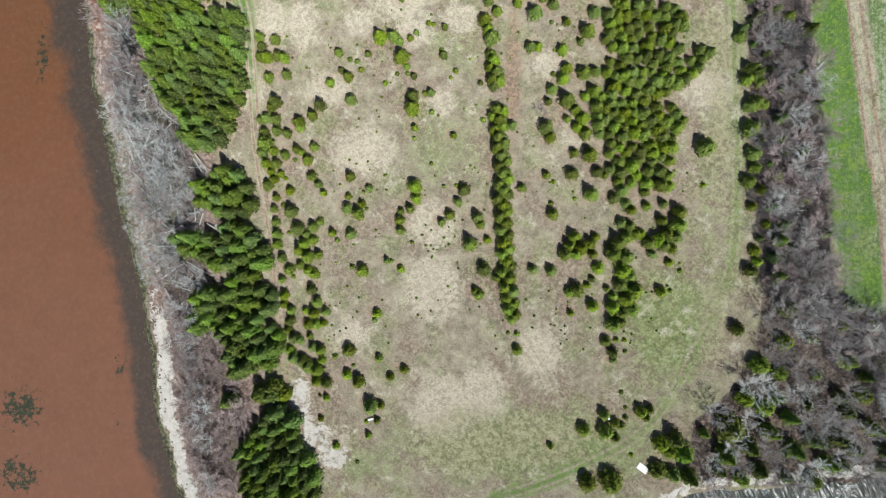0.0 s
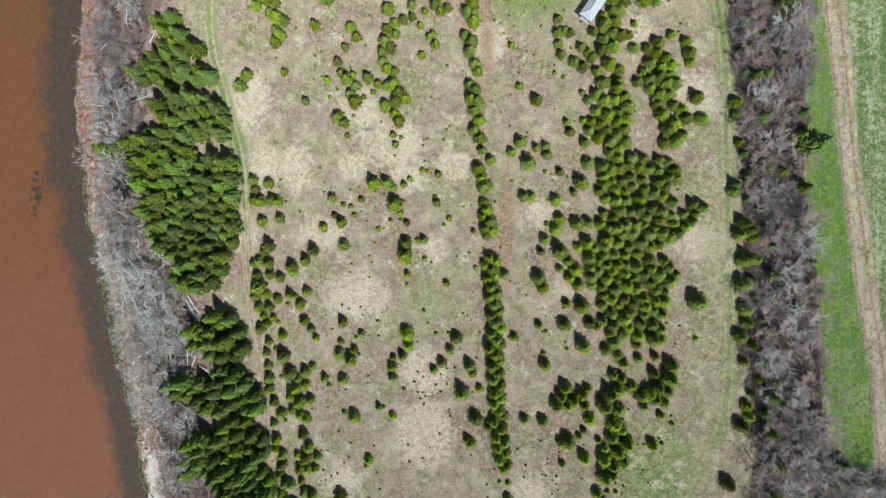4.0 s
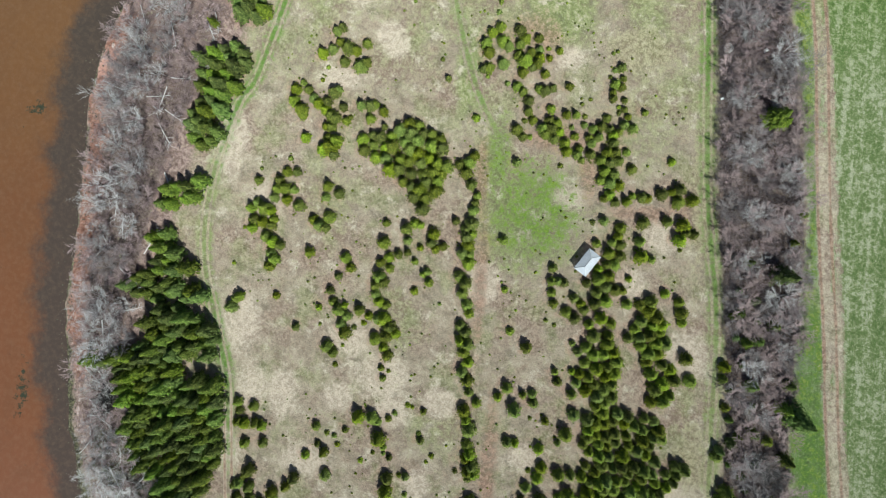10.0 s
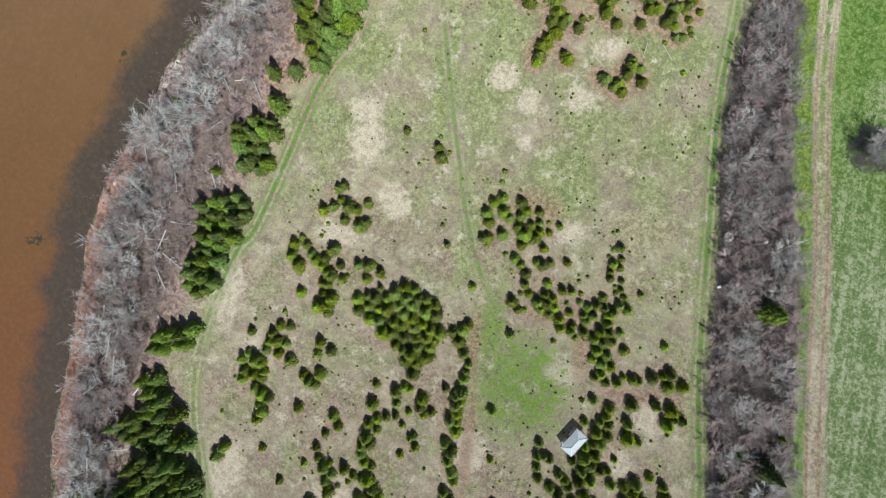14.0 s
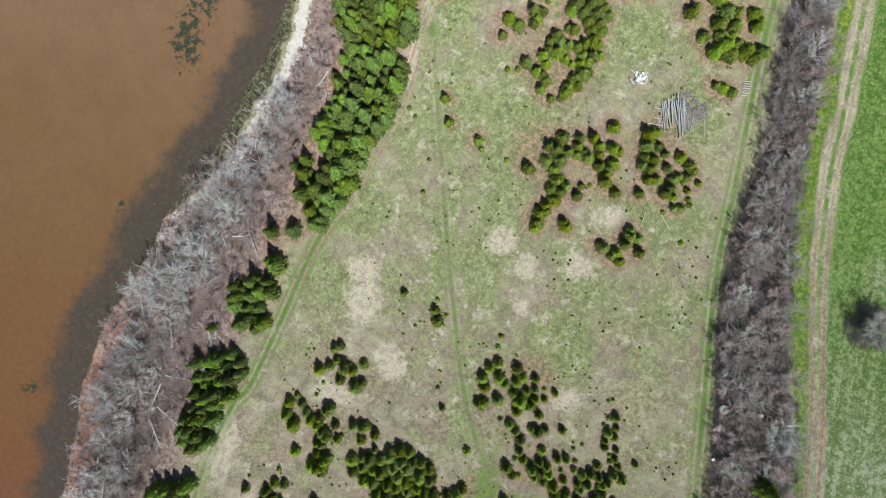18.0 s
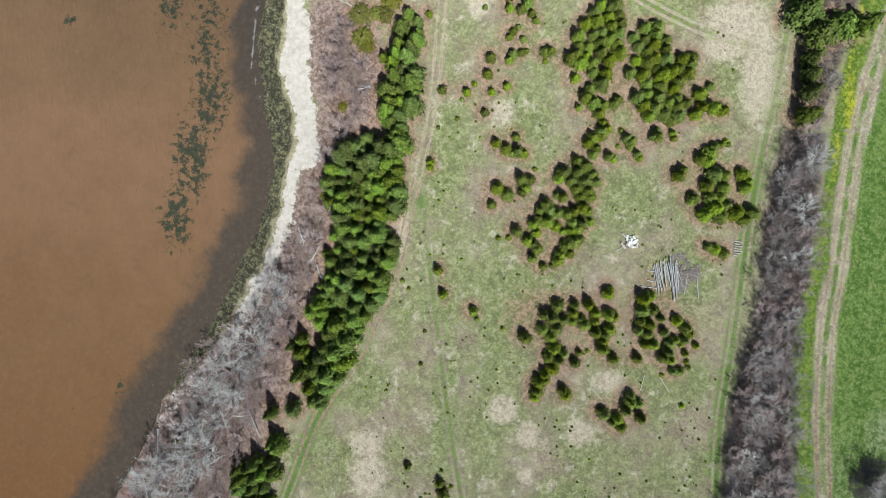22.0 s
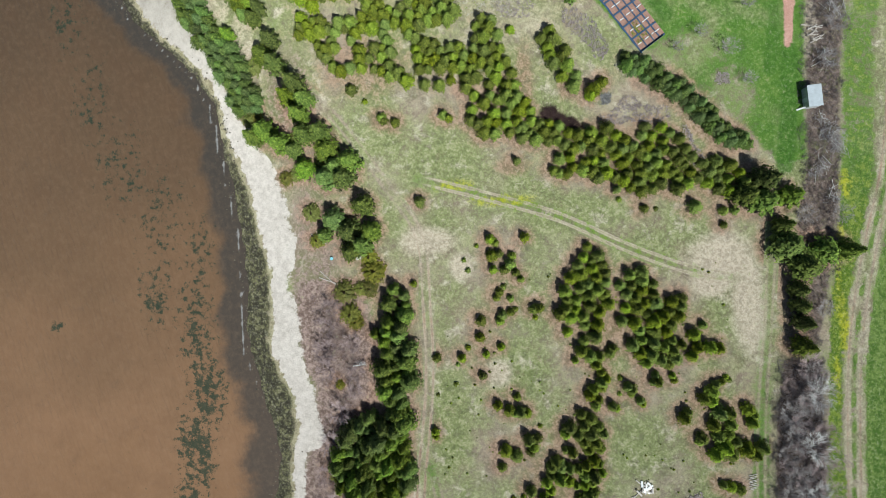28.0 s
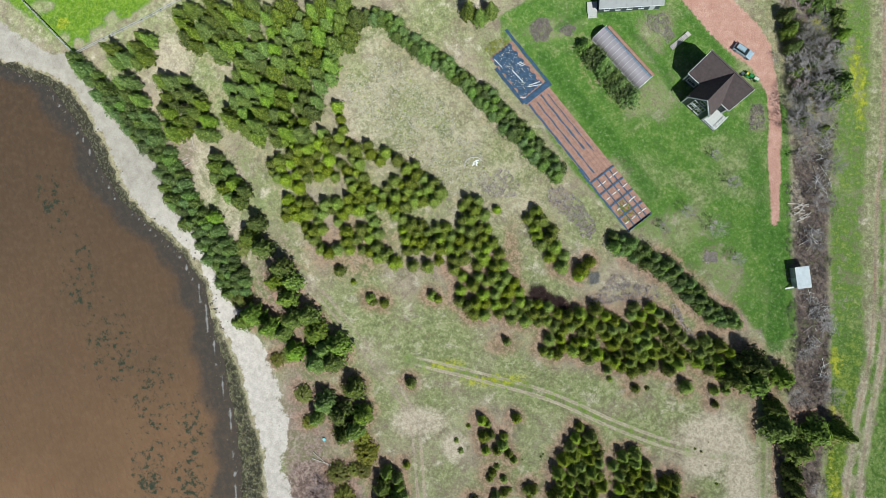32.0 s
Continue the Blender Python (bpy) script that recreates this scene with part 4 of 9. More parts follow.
MEADOW_SOUTHWEST_D = [(-7.7, 13.1, 0.45), (-5.2, 13.3, 0.34), (-1.0, 6.9, 1.12), (-0.4, 5.5, 0.90), (-2.4, 1.5, 1.35), (1.0, 2.4, 0.79), (0.1, 26.3, 0.56), (-0.4, 33.7, 0.56), (-41.8, 6.1, 0.90), (-41.5, 3.6, 1.01), (-41.4, 1.6, 1.01), (-37.3, 4.7, 1.35), (-39.2, 3.9, 0.45), (-34.1, 5.0, 1.12), (-32.7, 6.2, 0.79), (-35.6, 3.6, 0.79), (-36.0, 1.6, 1.12), (-34.2, 2.4, 1.01), (-30.2, 3.8, 0.79), (-29.3, 2.4, 0.56), (-26.4, 3.6, 1.12), (-14.1, 1.9, 0.45), (-40.5, -1.2, 1.01), (-39.0, -3.6, 1.12), (-40.5, -5.6, 0.79), (-38.3, -5.0, 0.45), (-36.8, 0.2, 1.12), (-35.0, -1.0, 1.24), (-33.0, -0.6, 0.90), (-36.8, -2.7, 0.90), (-35.1, -3.8, 1.01), (-33.9, -4.4, 1.01), (-34.4, -7.6, 1.01)]
MEADOW_SOUTHWEST_E = [(-39.9, -8.7, 1.01), (-40.1, -10.7, 0.90), (-38.6, -11.8, 0.90), (-38.7, -13.8, 1.01), (-39.3, -15.8, 0.90), (-38.0, -17.5, 1.12), (-36.8, -17.8, 0.90), (-33.3, -10.1, 1.01), (-33.9, -12.3, 1.12), (-31.6, -12.1, 0.90), (-35.1, -14.6, 1.01), (-33.3, -14.6, 1.01), (-32.0, -14.4, 0.79), (-34.8, -17.0, 0.67), (-35.7, -11.8, 0.67), (-38.9, -19.8, 0.90), (-37.9, -21.4, 1.24), (-36.1, -22.0, 1.24), (-35.0, -23.1, 1.24), (-33.2, -23.7, 1.24), (-34.1, -19.2, 1.01), (-32.5, -19.7, 1.01), (-32.2, -21.7, 0.79), (-29.7, -21.1, 0.56), (-33.3, -26.0, 1.01), (-31.3, -26.3, 1.12), (-26.7, -19.8, 1.24), (-20.7, -21.3, 0.79), (-15.6, -23.5, 0.90), (-18.4, -25.0, 0.79), (-27.1, -24.7, 1.01), (-24.7, -26.0, 1.24), (-25.9, -22.9, 0.34)]
MEADOW_SOUTHWEST_F = [(-31.4, -29.4, 0.67), (-32.5, -33.6, 0.67), (-29.4, -39.0, 0.79), (-22.3, -30.8, 1.46), (-20.3, -30.7, 0.79), (-21.1, -33.8, 0.67), (-23.3, -34.1, 0.45), (-22.8, -36.8, 0.67), (-25.1, -42.4, 0.45), (-32.8, -29.0, 0.34), (-26.2, -3.0, 0.56), (-24.0, -3.8, 1.24), (-19.1, -1.8, 0.67), (-18.2, -1.8, 0.45), (-16.3, -3.4, 0.79), (-21.1, -12.3, 0.90), (-21.6, -13.7, 0.56), (0.3, -3.5, 1.35), (-0.8, -8.4, 1.12), (-1.3, -7.7, 0.79)]
CENTRE_ROW = [(0.5, 45.9, 1.35), (2.9, 47.6, 1.01), (1.8, 42.4, 1.46), (1.1, 44.1, 1.01), (1.6, 39.2, 1.12), (2.2, 37.7, 1.24), (1.6, 36.6, 1.12), (2.9, 35.4, 1.35), (2.0, 34.1, 1.24), (3.3, 33.8, 1.24), (2.3, 32.9, 1.01), (2.9, 28.3, 1.24), (4.1, 27.7, 1.12), (2.0, 26.8, 1.01), (3.3, 26.1, 1.35), (4.0, 24.8, 1.12), (2.6, 24.1, 1.24), (3.3, 22.6, 1.35), (4.2, 21.3, 1.24), (2.9, 20.5, 1.24), (3.9, 19.1, 1.35), (4.8, 18.0, 1.01), (3.3, 17.0, 1.24), (4.2, 15.6, 1.35), (5.0, 14.5, 1.12), (3.3, 13.4, 1.24), (4.3, 12.1, 1.35), (5.1, 11.3, 1.01), (3.1, 10.5, 1.24), (4.2, 9.2, 1.35), (5.0, 8.1, 1.01), (3.6, 6.9, 1.35), (4.7, 5.7, 1.24)]
CENTRE_ROW_B = [(3.8, 4.3, 1.35), (5.0, 3.2, 1.24), (4.3, 1.8, 1.35), (5.3, 0.7, 1.12), (3.9, -0.4, 1.24), (4.9, -1.7, 1.35), (5.7, -2.8, 1.01), (4.1, -3.9, 1.35), (2.9, -5.1, 1.01), (5.3, -5.3, 1.35), (4.6, -6.8, 1.35), (5.9, -7.7, 1.24), (4.8, -9.0, 1.35), (6.2, -10.2, 1.12), (5.2, -11.3, 1.24), (6.4, -12.4, 1.12), (5.7, -13.2, 1.01)]
MEADOW_SOUTHEAST = [(7.0, 49.2, 0.90), (10.3, 47.1, 1.35), (14.0, 48.7, 1.01), (13.6, 45.5, 0.45), (16.6, 45.3, 0.79), (21.9, 47.0, 1.24), (20.7, 43.1, 1.35), (19.3, 41.2, 0.67), (9.5, 40.5, 1.12), (11.0, 40.5, 0.90), (15.7, 39.7, 1.12), (14.0, 35.2, 0.56), (16.5, 36.1, 1.12), (15.8, 34.1, 1.12), (19.9, 35.1, 1.35), (22.1, 35.3, 1.01), (13.6, 32.0, 1.01), (12.9, 29.6, 0.79), (12.5, 24.5, 1.35), (13.3, 22.5, 1.12), (16.6, 29.6, 1.46), (18.2, 27.8, 1.01), (20.1, 30.6, 0.90), (16.6, 26.2, 0.79), (5.9, 25.0, 0.90), (7.8, 12.7, 0.90), (12.6, 15.2, 0.79), (14.0, 13.9, 0.45), (13.5, 9.6, 0.56), (13.8, 7.4, 1.12), (18.0, 19.5, 0.90), (21.0, 18.9, 1.46), (17.6, 15.3, 1.24)]
MEADOW_SOUTHEAST_B = [(22.5, 15.6, 1.12), (23.8, 15.1, 0.79), (21.2, 11.2, 1.35), (25.7, 10.6, 1.12), (18.1, 10.5, 0.34), (27.9, 9.5, 1.01), (28.9, 8.2, 1.01), (31.9, 9.0, 0.90), (35.1, 9.3, 0.90), (34.7, 6.2, 1.01), (38.0, 7.8, 1.35), (42.9, 20.3, 1.75), (42.8, 13.0, 0.56), (17.9, 2.9, 1.24), (17.0, 1.3, 1.12), (19.1, 0.7, 1.35), (21.0, 1.6, 1.12), (22.1, 2.9, 0.90), (27.0, 5.7, 1.01), (28.6, 5.1, 1.12), (28.0, 2.9, 1.35), (26.4, 1.8, 1.35), (25.3, 0.7, 1.24), (29.7, 3.5, 1.12), (30.8, 3.5, 1.01), (32.3, 1.8, 1.24), (33.9, 2.4, 1.35), (35.5, 3.5, 1.35), (37.6, 5.1, 1.46), (37.1, 2.9, 1.35), (35.0, 1.3, 1.24), (36.6, 0.7, 1.12), (32.9, -0.4, 0.90)]
MEADOW_SOUTHEAST_C = [(16.1, -0.4, 1.24), (18.3, -0.4, 1.12), (21.6, -0.4, 0.90), (25.3, -0.4, 1.35), (28.0, -0.9, 1.35), (22.6, -3.1, 1.12), (21.4, -5.3, 0.67), (27.4, -3.6, 1.57), (28.5, -4.7, 1.35), (26.9, -6.4, 1.35), (29.5, -7.5, 1.57), (27.9, -9.1, 1.46), (25.4, -8.6, 0.90), (24.3, -7.2, 0.67), (25.3, -10.8, 1.35), (26.9, -11.9, 1.35), (29.1, -11.3, 1.24), (25.3, -14.1, 1.35), (26.6, -13.5, 1.24), (18.4, -7.5, 1.46), (17.0, -7.9, 1.01), (20.5, -6.5, 0.67), (21.5, -10.5, 1.12), (17.3, -12.0, 0.67), (13.5, -3.7, 1.12), (9.9, -3.4, 0.90), (36.2, -2.0, 0.79), (38.4, -3.7, 0.56), (34.5, -7.6, 1.01), (36.5, -7.5, 0.45), (24.0, -17.4, 1.01), (25.3, -19.6, 1.01), (25.5, -21.1, 0.67)]
MEADOW_SOUTHEAST_D = [(26.1, -17.2, 0.56), (27.7, -17.2, 0.45), (27.8, -19.4, 0.45), (6.8, -19.3, 1.01), (6.8, -16.2, 0.56), (5.1, -16.0, 0.34), (19.7, -34.7, 1.24), (23.7, -31.7, 1.01), (23.9, -34.9, 1.46), (25.7, -33.3, 1.01), (25.9, -36.1, 0.90), (27.0, -33.9, 0.79), (27.9, -32.3, 0.56), (27.1, -27.4, 0.45), (27.9, -30.4, 0.34), (30.7, -31.0, 1.12), (32.4, -30.5, 0.90), (31.8, -32.2, 0.79), (13.3, -38.1, 0.67), (29.0, -39.6, 0.45)]
MEADOW_MIDWEST = [(-30.2, 119.9, 1.01), (-29.2, 120.6, 0.90), (-29.5, 117.7, 0.90), (-27.6, 116.5, 1.35), (-32.8, 115.2, 1.12), (-30.9, 116.2, 1.01), (-28.3, 113.8, 1.01), (-26.0, 116.1, 1.01), (-24.0, 117.7, 1.01), (-24.9, 112.9, 1.46), (-23.8, 113.9, 1.01), (-31.7, 112.7, 0.45), (-32.7, 110.1, 0.45), (-37.8, 107.8, 1.12), (-36.5, 109.3, 0.67), (-35.3, 107.8, 0.90), (-38.0, 105.3, 1.12), (-36.3, 103.6, 1.35), (-36.1, 102.6, 0.90), (-34.0, 106.1, 1.01), (-32.9, 105.0, 1.12), (-31.3, 105.6, 1.12), (-29.9, 107.4, 1.24), (-29.2, 108.1, 0.90), (-31.5, 103.9, 1.01), (-30.2, 102.8, 1.24), (-29.4, 102.3, 1.24), (-27.9, 104.7, 0.90), (-27.1, 101.9, 0.90), (-26.4, 102.8, 0.56), (-31.1, 100.6, 0.90), (-29.9, 100.6, 1.01), (-24.3, 105.2, 1.01)]
MEADOW_MIDWEST_B = [(-22.4, 105.2, 1.12), (-21.5, 105.6, 0.90), (-22.2, 102.7, 1.01), (-19.6, 104.1, 1.01), (-19.3, 101.2, 0.67), (-29.7, 96.5, 1.57), (-31.3, 95.9, 1.35), (-28.7, 97.7, 1.35), (-29.2, 94.9, 1.01), (-30.6, 98.3, 1.01), (-38.1, 93.8, 0.56), (-38.5, 91.0, 1.01), (-39.9, 89.2, 1.01), (-38.6, 87.6, 1.12), (-40.3, 87.5, 1.01), (-40.8, 85.7, 1.01), (-36.5, 91.1, 0.90), (-36.9, 87.5, 0.90), (-38.1, 85.3, 1.01), (-35.5, 84.3, 1.24), (-35.2, 98.1, 1.01), (-44.3, 88.9, 0.90), (-44.0, 91.4, 0.34), (-45.3, 83.2, 1.01), (-44.2, 84.4, 1.01), (-42.5, 83.3, 1.35), (-41.2, 82.9, 1.01), (-44.6, 80.9, 1.12), (-42.8, 80.5, 1.12), (-44.8, 79.2, 1.01), (-41.0, 80.0, 1.12), (-40.6, 81.2, 0.90), (-42.0, 77.7, 1.12)]
MEADOW_MIDWEST_C = [(-40.4, 76.6, 1.24), (-39.0, 76.1, 1.01), (-40.7, 74.3, 1.01), (-39.9, 73.2, 1.24), (-40.7, 71.7, 1.12), (-46.7, 79.2, 0.34), (-48.4, 71.8, 0.45), (-29.9, 88.6, 1.01), (-27.5, 87.3, 1.12), (-30.2, 86.4, 0.90), (-32.4, 81.7, 1.01), (-31.1, 80.6, 1.12), (-29.1, 82.4, 1.24), (-30.0, 80.3, 1.01), (-32.7, 75.1, 1.01), (-25.3, 74.5, 1.12), (-11.8, 82.3, 1.01), (-13.4, 81.1, 1.12), (-10.7, 82.0, 0.79), (-7.9, 80.5, 1.24), (-8.2, 78.6, 1.01), (-5.9, 78.1, 0.90), (-7.3, 77.5, 0.90), (-13.0, 78.8, 0.90), (-10.4, 77.5, 0.67), (-17.7, 78.0, 1.24), (-16.5, 75.2, 1.01), (-14.7, 75.9, 0.90), (-12.9, 76.4, 0.79), (-18.1, 74.0, 1.01), (-16.3, 73.0, 0.90), (-11.3, 74.7, 0.67), (-17.5, 82.0, 0.79)]
MEADOW_MIDWEST_D = [(-24.1, 72.5, 1.01), (-26.5, 70.6, 0.79), (-28.0, 67.7, 0.90), (-30.1, 64.1, 0.67), (-47.1, 64.7, 1.01), (-48.0, 62.9, 1.24), (-46.3, 65.3, 0.90), (-39.0, 65.8, 0.79), (-34.5, 59.8, 0.79), (-27.3, 65.5, 0.90), (-26.0, 63.9, 1.24), (-24.2, 62.8, 1.01), (-24.8, 65.0, 0.67), (-21.7, 64.1, 1.12), (-22.7, 60.6, 0.56), (-20.8, 61.6, 0.56), (-25.3, 61.1, 1.01), (-24.3, 59.5, 1.35), (-27.8, 56.4, 1.24), (-26.6, 55.3, 1.01), (-29.7, 60.7, 0.34), (-24.8, 56.8, 0.34), (-26.0, 52.8, 0.56), (-18.2, 71.2, 1.24), (-18.9, 69.4, 1.01), (-17.2, 70.1, 1.12), (-18.8, 67.7, 1.01), (-17.9, 66.1, 1.01), (-16.4, 65.6, 0.90), (-19.7, 63.1, 0.90), (-16.7, 62.8, 1.35), (-17.9, 62.7, 1.01), (-15.5, 61.2, 1.24)]
MEADOW_MIDWEST_E = [(-18.2, 58.7, 1.24), (-16.0, 59.5, 1.24), (-14.3, 60.1, 1.01), (-13.7, 59.8, 0.56), (-16.4, 57.2, 1.01), (-15.5, 55.5, 1.12), (-16.6, 52.9, 0.67), (-15.1, 52.4, 0.45), (-16.1, 50.9, 0.67), (-11.0, 68.8, 0.79), (-8.7, 72.9, 0.79), (-8.2, 70.7, 0.90), (-9.5, 72.3, 0.67), (-5.8, 66.6, 0.34)]
CENTRE_ROW_NORTH = [(-2.3, 92.9, 1.24), (-3.6, 94.5, 1.12), (-1.9, 95.1, 1.24), (-0.9, 96.4, 1.01), (-1.1, 90.7, 1.12), (0.2, 88.6, 0.79), (-0.4, 85.7, 1.12), (-0.1, 87.2, 0.79), (-3.6, 83.3, 0.79), (-0.6, 82.9, 1.35), (-1.5, 81.8, 1.12), (-1.2, 80.4, 1.35), (-0.3, 80.9, 1.01), (-0.9, 78.7, 1.24), (-1.9, 77.0, 1.12), (-0.5, 76.9, 1.01), (-0.6, 75.1, 1.24), (-2.2, 72.5, 1.12), (-0.9, 71.2, 1.24), (-1.4, 69.2, 1.12), (-0.3, 66.9, 1.12), (0.2, 65.3, 1.01), (-1.2, 62.7, 1.12), (-0.2, 61.5, 1.24), (-1.0, 59.9, 1.24), (0.3, 59.1, 1.24), (-0.4, 57.4, 1.12), (0.6, 55.6, 1.12), (-0.4, 53.6, 1.12), (0.8, 52.0, 1.24), (1.2, 49.7, 0.90)]
MEADOW_MIDEAST = [(2.5, 122.3, 1.01), (0.9, 121.1, 1.01), (-0.1, 118.8, 1.12), (0.6, 117.1, 1.12), (3.2, 119.4, 1.24), (4.4, 118.4, 1.01), (6.4, 121.8, 1.12), (7.6, 120.2, 1.01), (6.6, 119.1, 1.01), (10.2, 120.4, 0.90), (10.5, 118.2, 0.79), (12.2, 118.6, 0.45), (12.5, 116.6, 0.67), (14.4, 118.1, 0.67), (3.5, 115.0, 1.12), (6.5, 116.8, 1.12), (7.9, 115.6, 1.35), (8.9, 117.5, 0.90), (10.6, 116.4, 1.01), (10.2, 115.3, 1.01), (7.5, 113.5, 1.01), (9.3, 114.7, 0.90), (11.9, 113.4, 0.90), (0.8, 114.0, 1.12), (-0.3, 113.8, 0.90), (0.6, 112.5, 0.45), (4.6, 111.3, 0.56), (6.6, 110.7, 1.01), (7.8, 109.7, 0.90), (9.0, 108.0, 1.01), (11.0, 110.4, 0.90), (12.1, 110.1, 1.12), (13.6, 110.7, 0.79)]
MEADOW_MIDEAST_B = [(16.8, 111.2, 0.79), (19.5, 108.0, 0.34), (21.1, 109.0, 0.34), (9.1, 105.8, 0.90), (10.1, 104.2, 0.90), (8.5, 104.1, 0.56), (7.1, 102.1, 1.12), (8.3, 100.8, 0.90), (9.7, 100.9, 0.56), (13.5, 106.6, 0.90), (13.3, 104.3, 1.01), (12.1, 102.5, 1.12), (13.7, 102.6, 1.35), (14.7, 103.8, 1.01), (15.4, 102.2, 0.90), (12.7, 101.5, 1.01), (14.4, 100.7, 1.01), (16.6, 105.6, 0.90), (18.5, 105.7, 0.79), (20.2, 105.6, 0.56), (20.2, 103.9, 0.67), (17.8, 103.3, 0.56), (18.5, 101.5, 0.79), (16.6, 100.0, 1.12), (17.0, 98.4, 1.01), (19.0, 97.9, 0.90), (19.4, 99.1, 0.90), (20.1, 96.9, 0.67), (21.3, 101.4, 0.79), (21.8, 100.3, 0.90), (21.7, 98.1, 1.01), (23.1, 101.5, 0.90), (21.9, 103.1, 0.90)]
MEADOW_MIDEAST_C = [(23.5, 103.7, 1.01), (25.2, 103.2, 0.90), (24.5, 105.4, 0.90), (25.8, 102.1, 1.01), (26.8, 102.8, 0.90), (27.8, 104.2, 0.90), (29.5, 103.6, 1.01), (28.5, 105.9, 0.67), (27.7, 107.3, 0.67), (26.8, 106.7, 0.56), (25.9, 100.5, 1.01), (24.9, 98.7, 1.12), (26.5, 98.8, 1.12), (23.9, 97.0, 1.12), (25.5, 96.5, 1.24), (27.1, 97.2, 1.01), (28.7, 99.0, 0.79), (24.6, 94.9, 1.12), (26.2, 94.4, 1.24), (24.1, 93.2, 1.01), (25.8, 92.7, 1.12), (27.4, 92.3, 1.12), (29.9, 95.7, 1.01), (25.9, 90.5, 1.01), (24.9, 89.7, 0.79), (27.1, 89.0, 0.90), (29.3, 89.3, 0.90), (30.4, 90.5, 0.67), (32.2, 90.3, 1.01), (33.2, 90.2, 0.90), (35.9, 91.1, 1.24), (37.8, 91.8, 0.79), (39.2, 92.3, 1.24)]
MEADOW_MIDEAST_D = [(39.1, 89.8, 1.24), (41.8, 90.3, 1.24), (26.6, 115.4, 0.90), (25.4, 115.0, 0.56), (24.6, 113.6, 0.45), (27.1, 113.3, 0.67), (25.7, 112.1, 1.01), (26.8, 111.6, 0.90), (25.3, 110.5, 0.67), (25.4, 109.3, 0.79), (27.6, 109.1, 0.67), (26.6, 107.8, 0.45), (31.7, 106.9, 0.67), (24.9, 118.3, 0.34), (25.7, 118.7, 0.34), (7.5, 95.7, 0.90), (16.1, 95.6, 0.56), (37.4, 97.6, 0.79), (-1.1, 104.0, 0.79), (-7.1, 111.6, 0.67), (-8.6, 115.5, 0.45), (23.1, 84.9, 0.56), (25.2, 85.3, 0.90), (28.5, 84.1, 1.12), (28.1, 82.4, 0.90), (24.1, 80.8, 0.90), (27.1, 81.2, 0.90), (28.7, 80.8, 1.01), (26.6, 79.0, 1.12), (28.8, 78.6, 1.12), (27.8, 76.9, 1.12), (26.3, 76.8, 0.90), (24.7, 75.9, 0.90)]
MEADOW_MIDEAST_E = [(32.7, 85.4, 1.24), (37.2, 86.0, 1.01), (40.3, 85.3, 1.35), (40.9, 84.0, 1.01), (39.8, 82.5, 1.24), (42.3, 83.8, 1.01), (32.3, 81.8, 1.01), (32.7, 78.8, 1.35), (34.8, 78.4, 0.79), (40.2, 80.6, 0.45), (6.0, 80.2, 0.90), (16.0, 75.4, 0.90), (17.2, 72.9, 0.90), (15.9, 72.8, 0.90), (18.3, 72.7, 0.90), (16.1, 70.6, 0.90), (16.6, 68.4, 0.90), (6.9, 70.5, 0.67), (8.5, 62.3, 0.79), (11.8, 59.4, 1.12), (15.4, 65.0, 0.45), (17.1, 64.2, 0.45), (22.7, 72.9, 0.90), (24.8, 73.9, 1.24), (26.9, 74.6, 1.12), (26.5, 72.4, 1.24), (28.2, 71.9, 1.12), (24.9, 71.2, 1.12), (26.6, 69.6, 1.24), (24.5, 69.0, 1.12), (29.6, 72.0, 0.90), (30.7, 69.4, 1.01), (20.5, 69.8, 0.90)]
MEADOW_MIDEAST_F = [(19.2, 66.9, 1.12), (20.9, 65.9, 1.12), (22.5, 67.7, 1.01), (23.7, 65.0, 1.01), (21.9, 68.8, 0.90), (25.8, 66.3, 1.24), (28.0, 65.3, 1.01), (40.6, 70.6, 1.01), (41.2, 68.4, 1.24), (41.4, 66.6, 0.90), (42.6, 59.6, 1.24), (43.6, 55.5, 1.24), (37.9, 72.0, 0.90), (30.8, 74.3, 0.67), (31.4, 62.8, 1.01), (20.8, 60.9, 0.67), (21.9, 59.4, 0.90), (21.1, 55.4, 0.67), (22.1, 53.3, 1.01), (21.3, 51.0, 1.01), (17.8, 55.1, 0.67), (18.5, 53.2, 0.90), (8.7, 51.2, 1.12), (11.9, 50.0, 0.79), (13.7, 50.4, 0.90)]
MEADOW_NORTH = [(-6.4, 198.8, 0.90), (-2.5, 200.3, 0.79), (-4.2, 197.7, 1.12), (-1.9, 197.4, 1.12), (-3.0, 197.1, 0.79), (-0.7, 197.1, 0.90), (-5.3, 189.9, 1.24), (-3.2, 188.8, 1.24), (-0.6, 192.0, 1.12), (0.2, 190.4, 1.01), (1.1, 192.2, 0.90), (-0.4, 189.5, 0.90), (1.7, 194.4, 0.45), (-6.1, 186.6, 0.90), (4.5, 187.6, 1.12), (7.4, 194.0, 1.35), (6.5, 192.9, 1.01), (9.8, 196.6, 1.01), (10.1, 194.4, 1.12), (11.6, 195.7, 1.12), (8.8, 192.6, 1.01), (11.4, 192.8, 1.35), (12.9, 194.2, 1.01), (13.7, 192.7, 1.01), (10.1, 191.1, 1.12), (12.3, 190.8, 1.12), (13.0, 189.8, 1.01), (10.9, 189.5, 1.01), (7.6, 189.3, 1.01), (6.5, 189.6, 0.79), (3.6, 186.3, 1.12), (5.2, 186.5, 1.35), (7.0, 186.2, 1.01)]
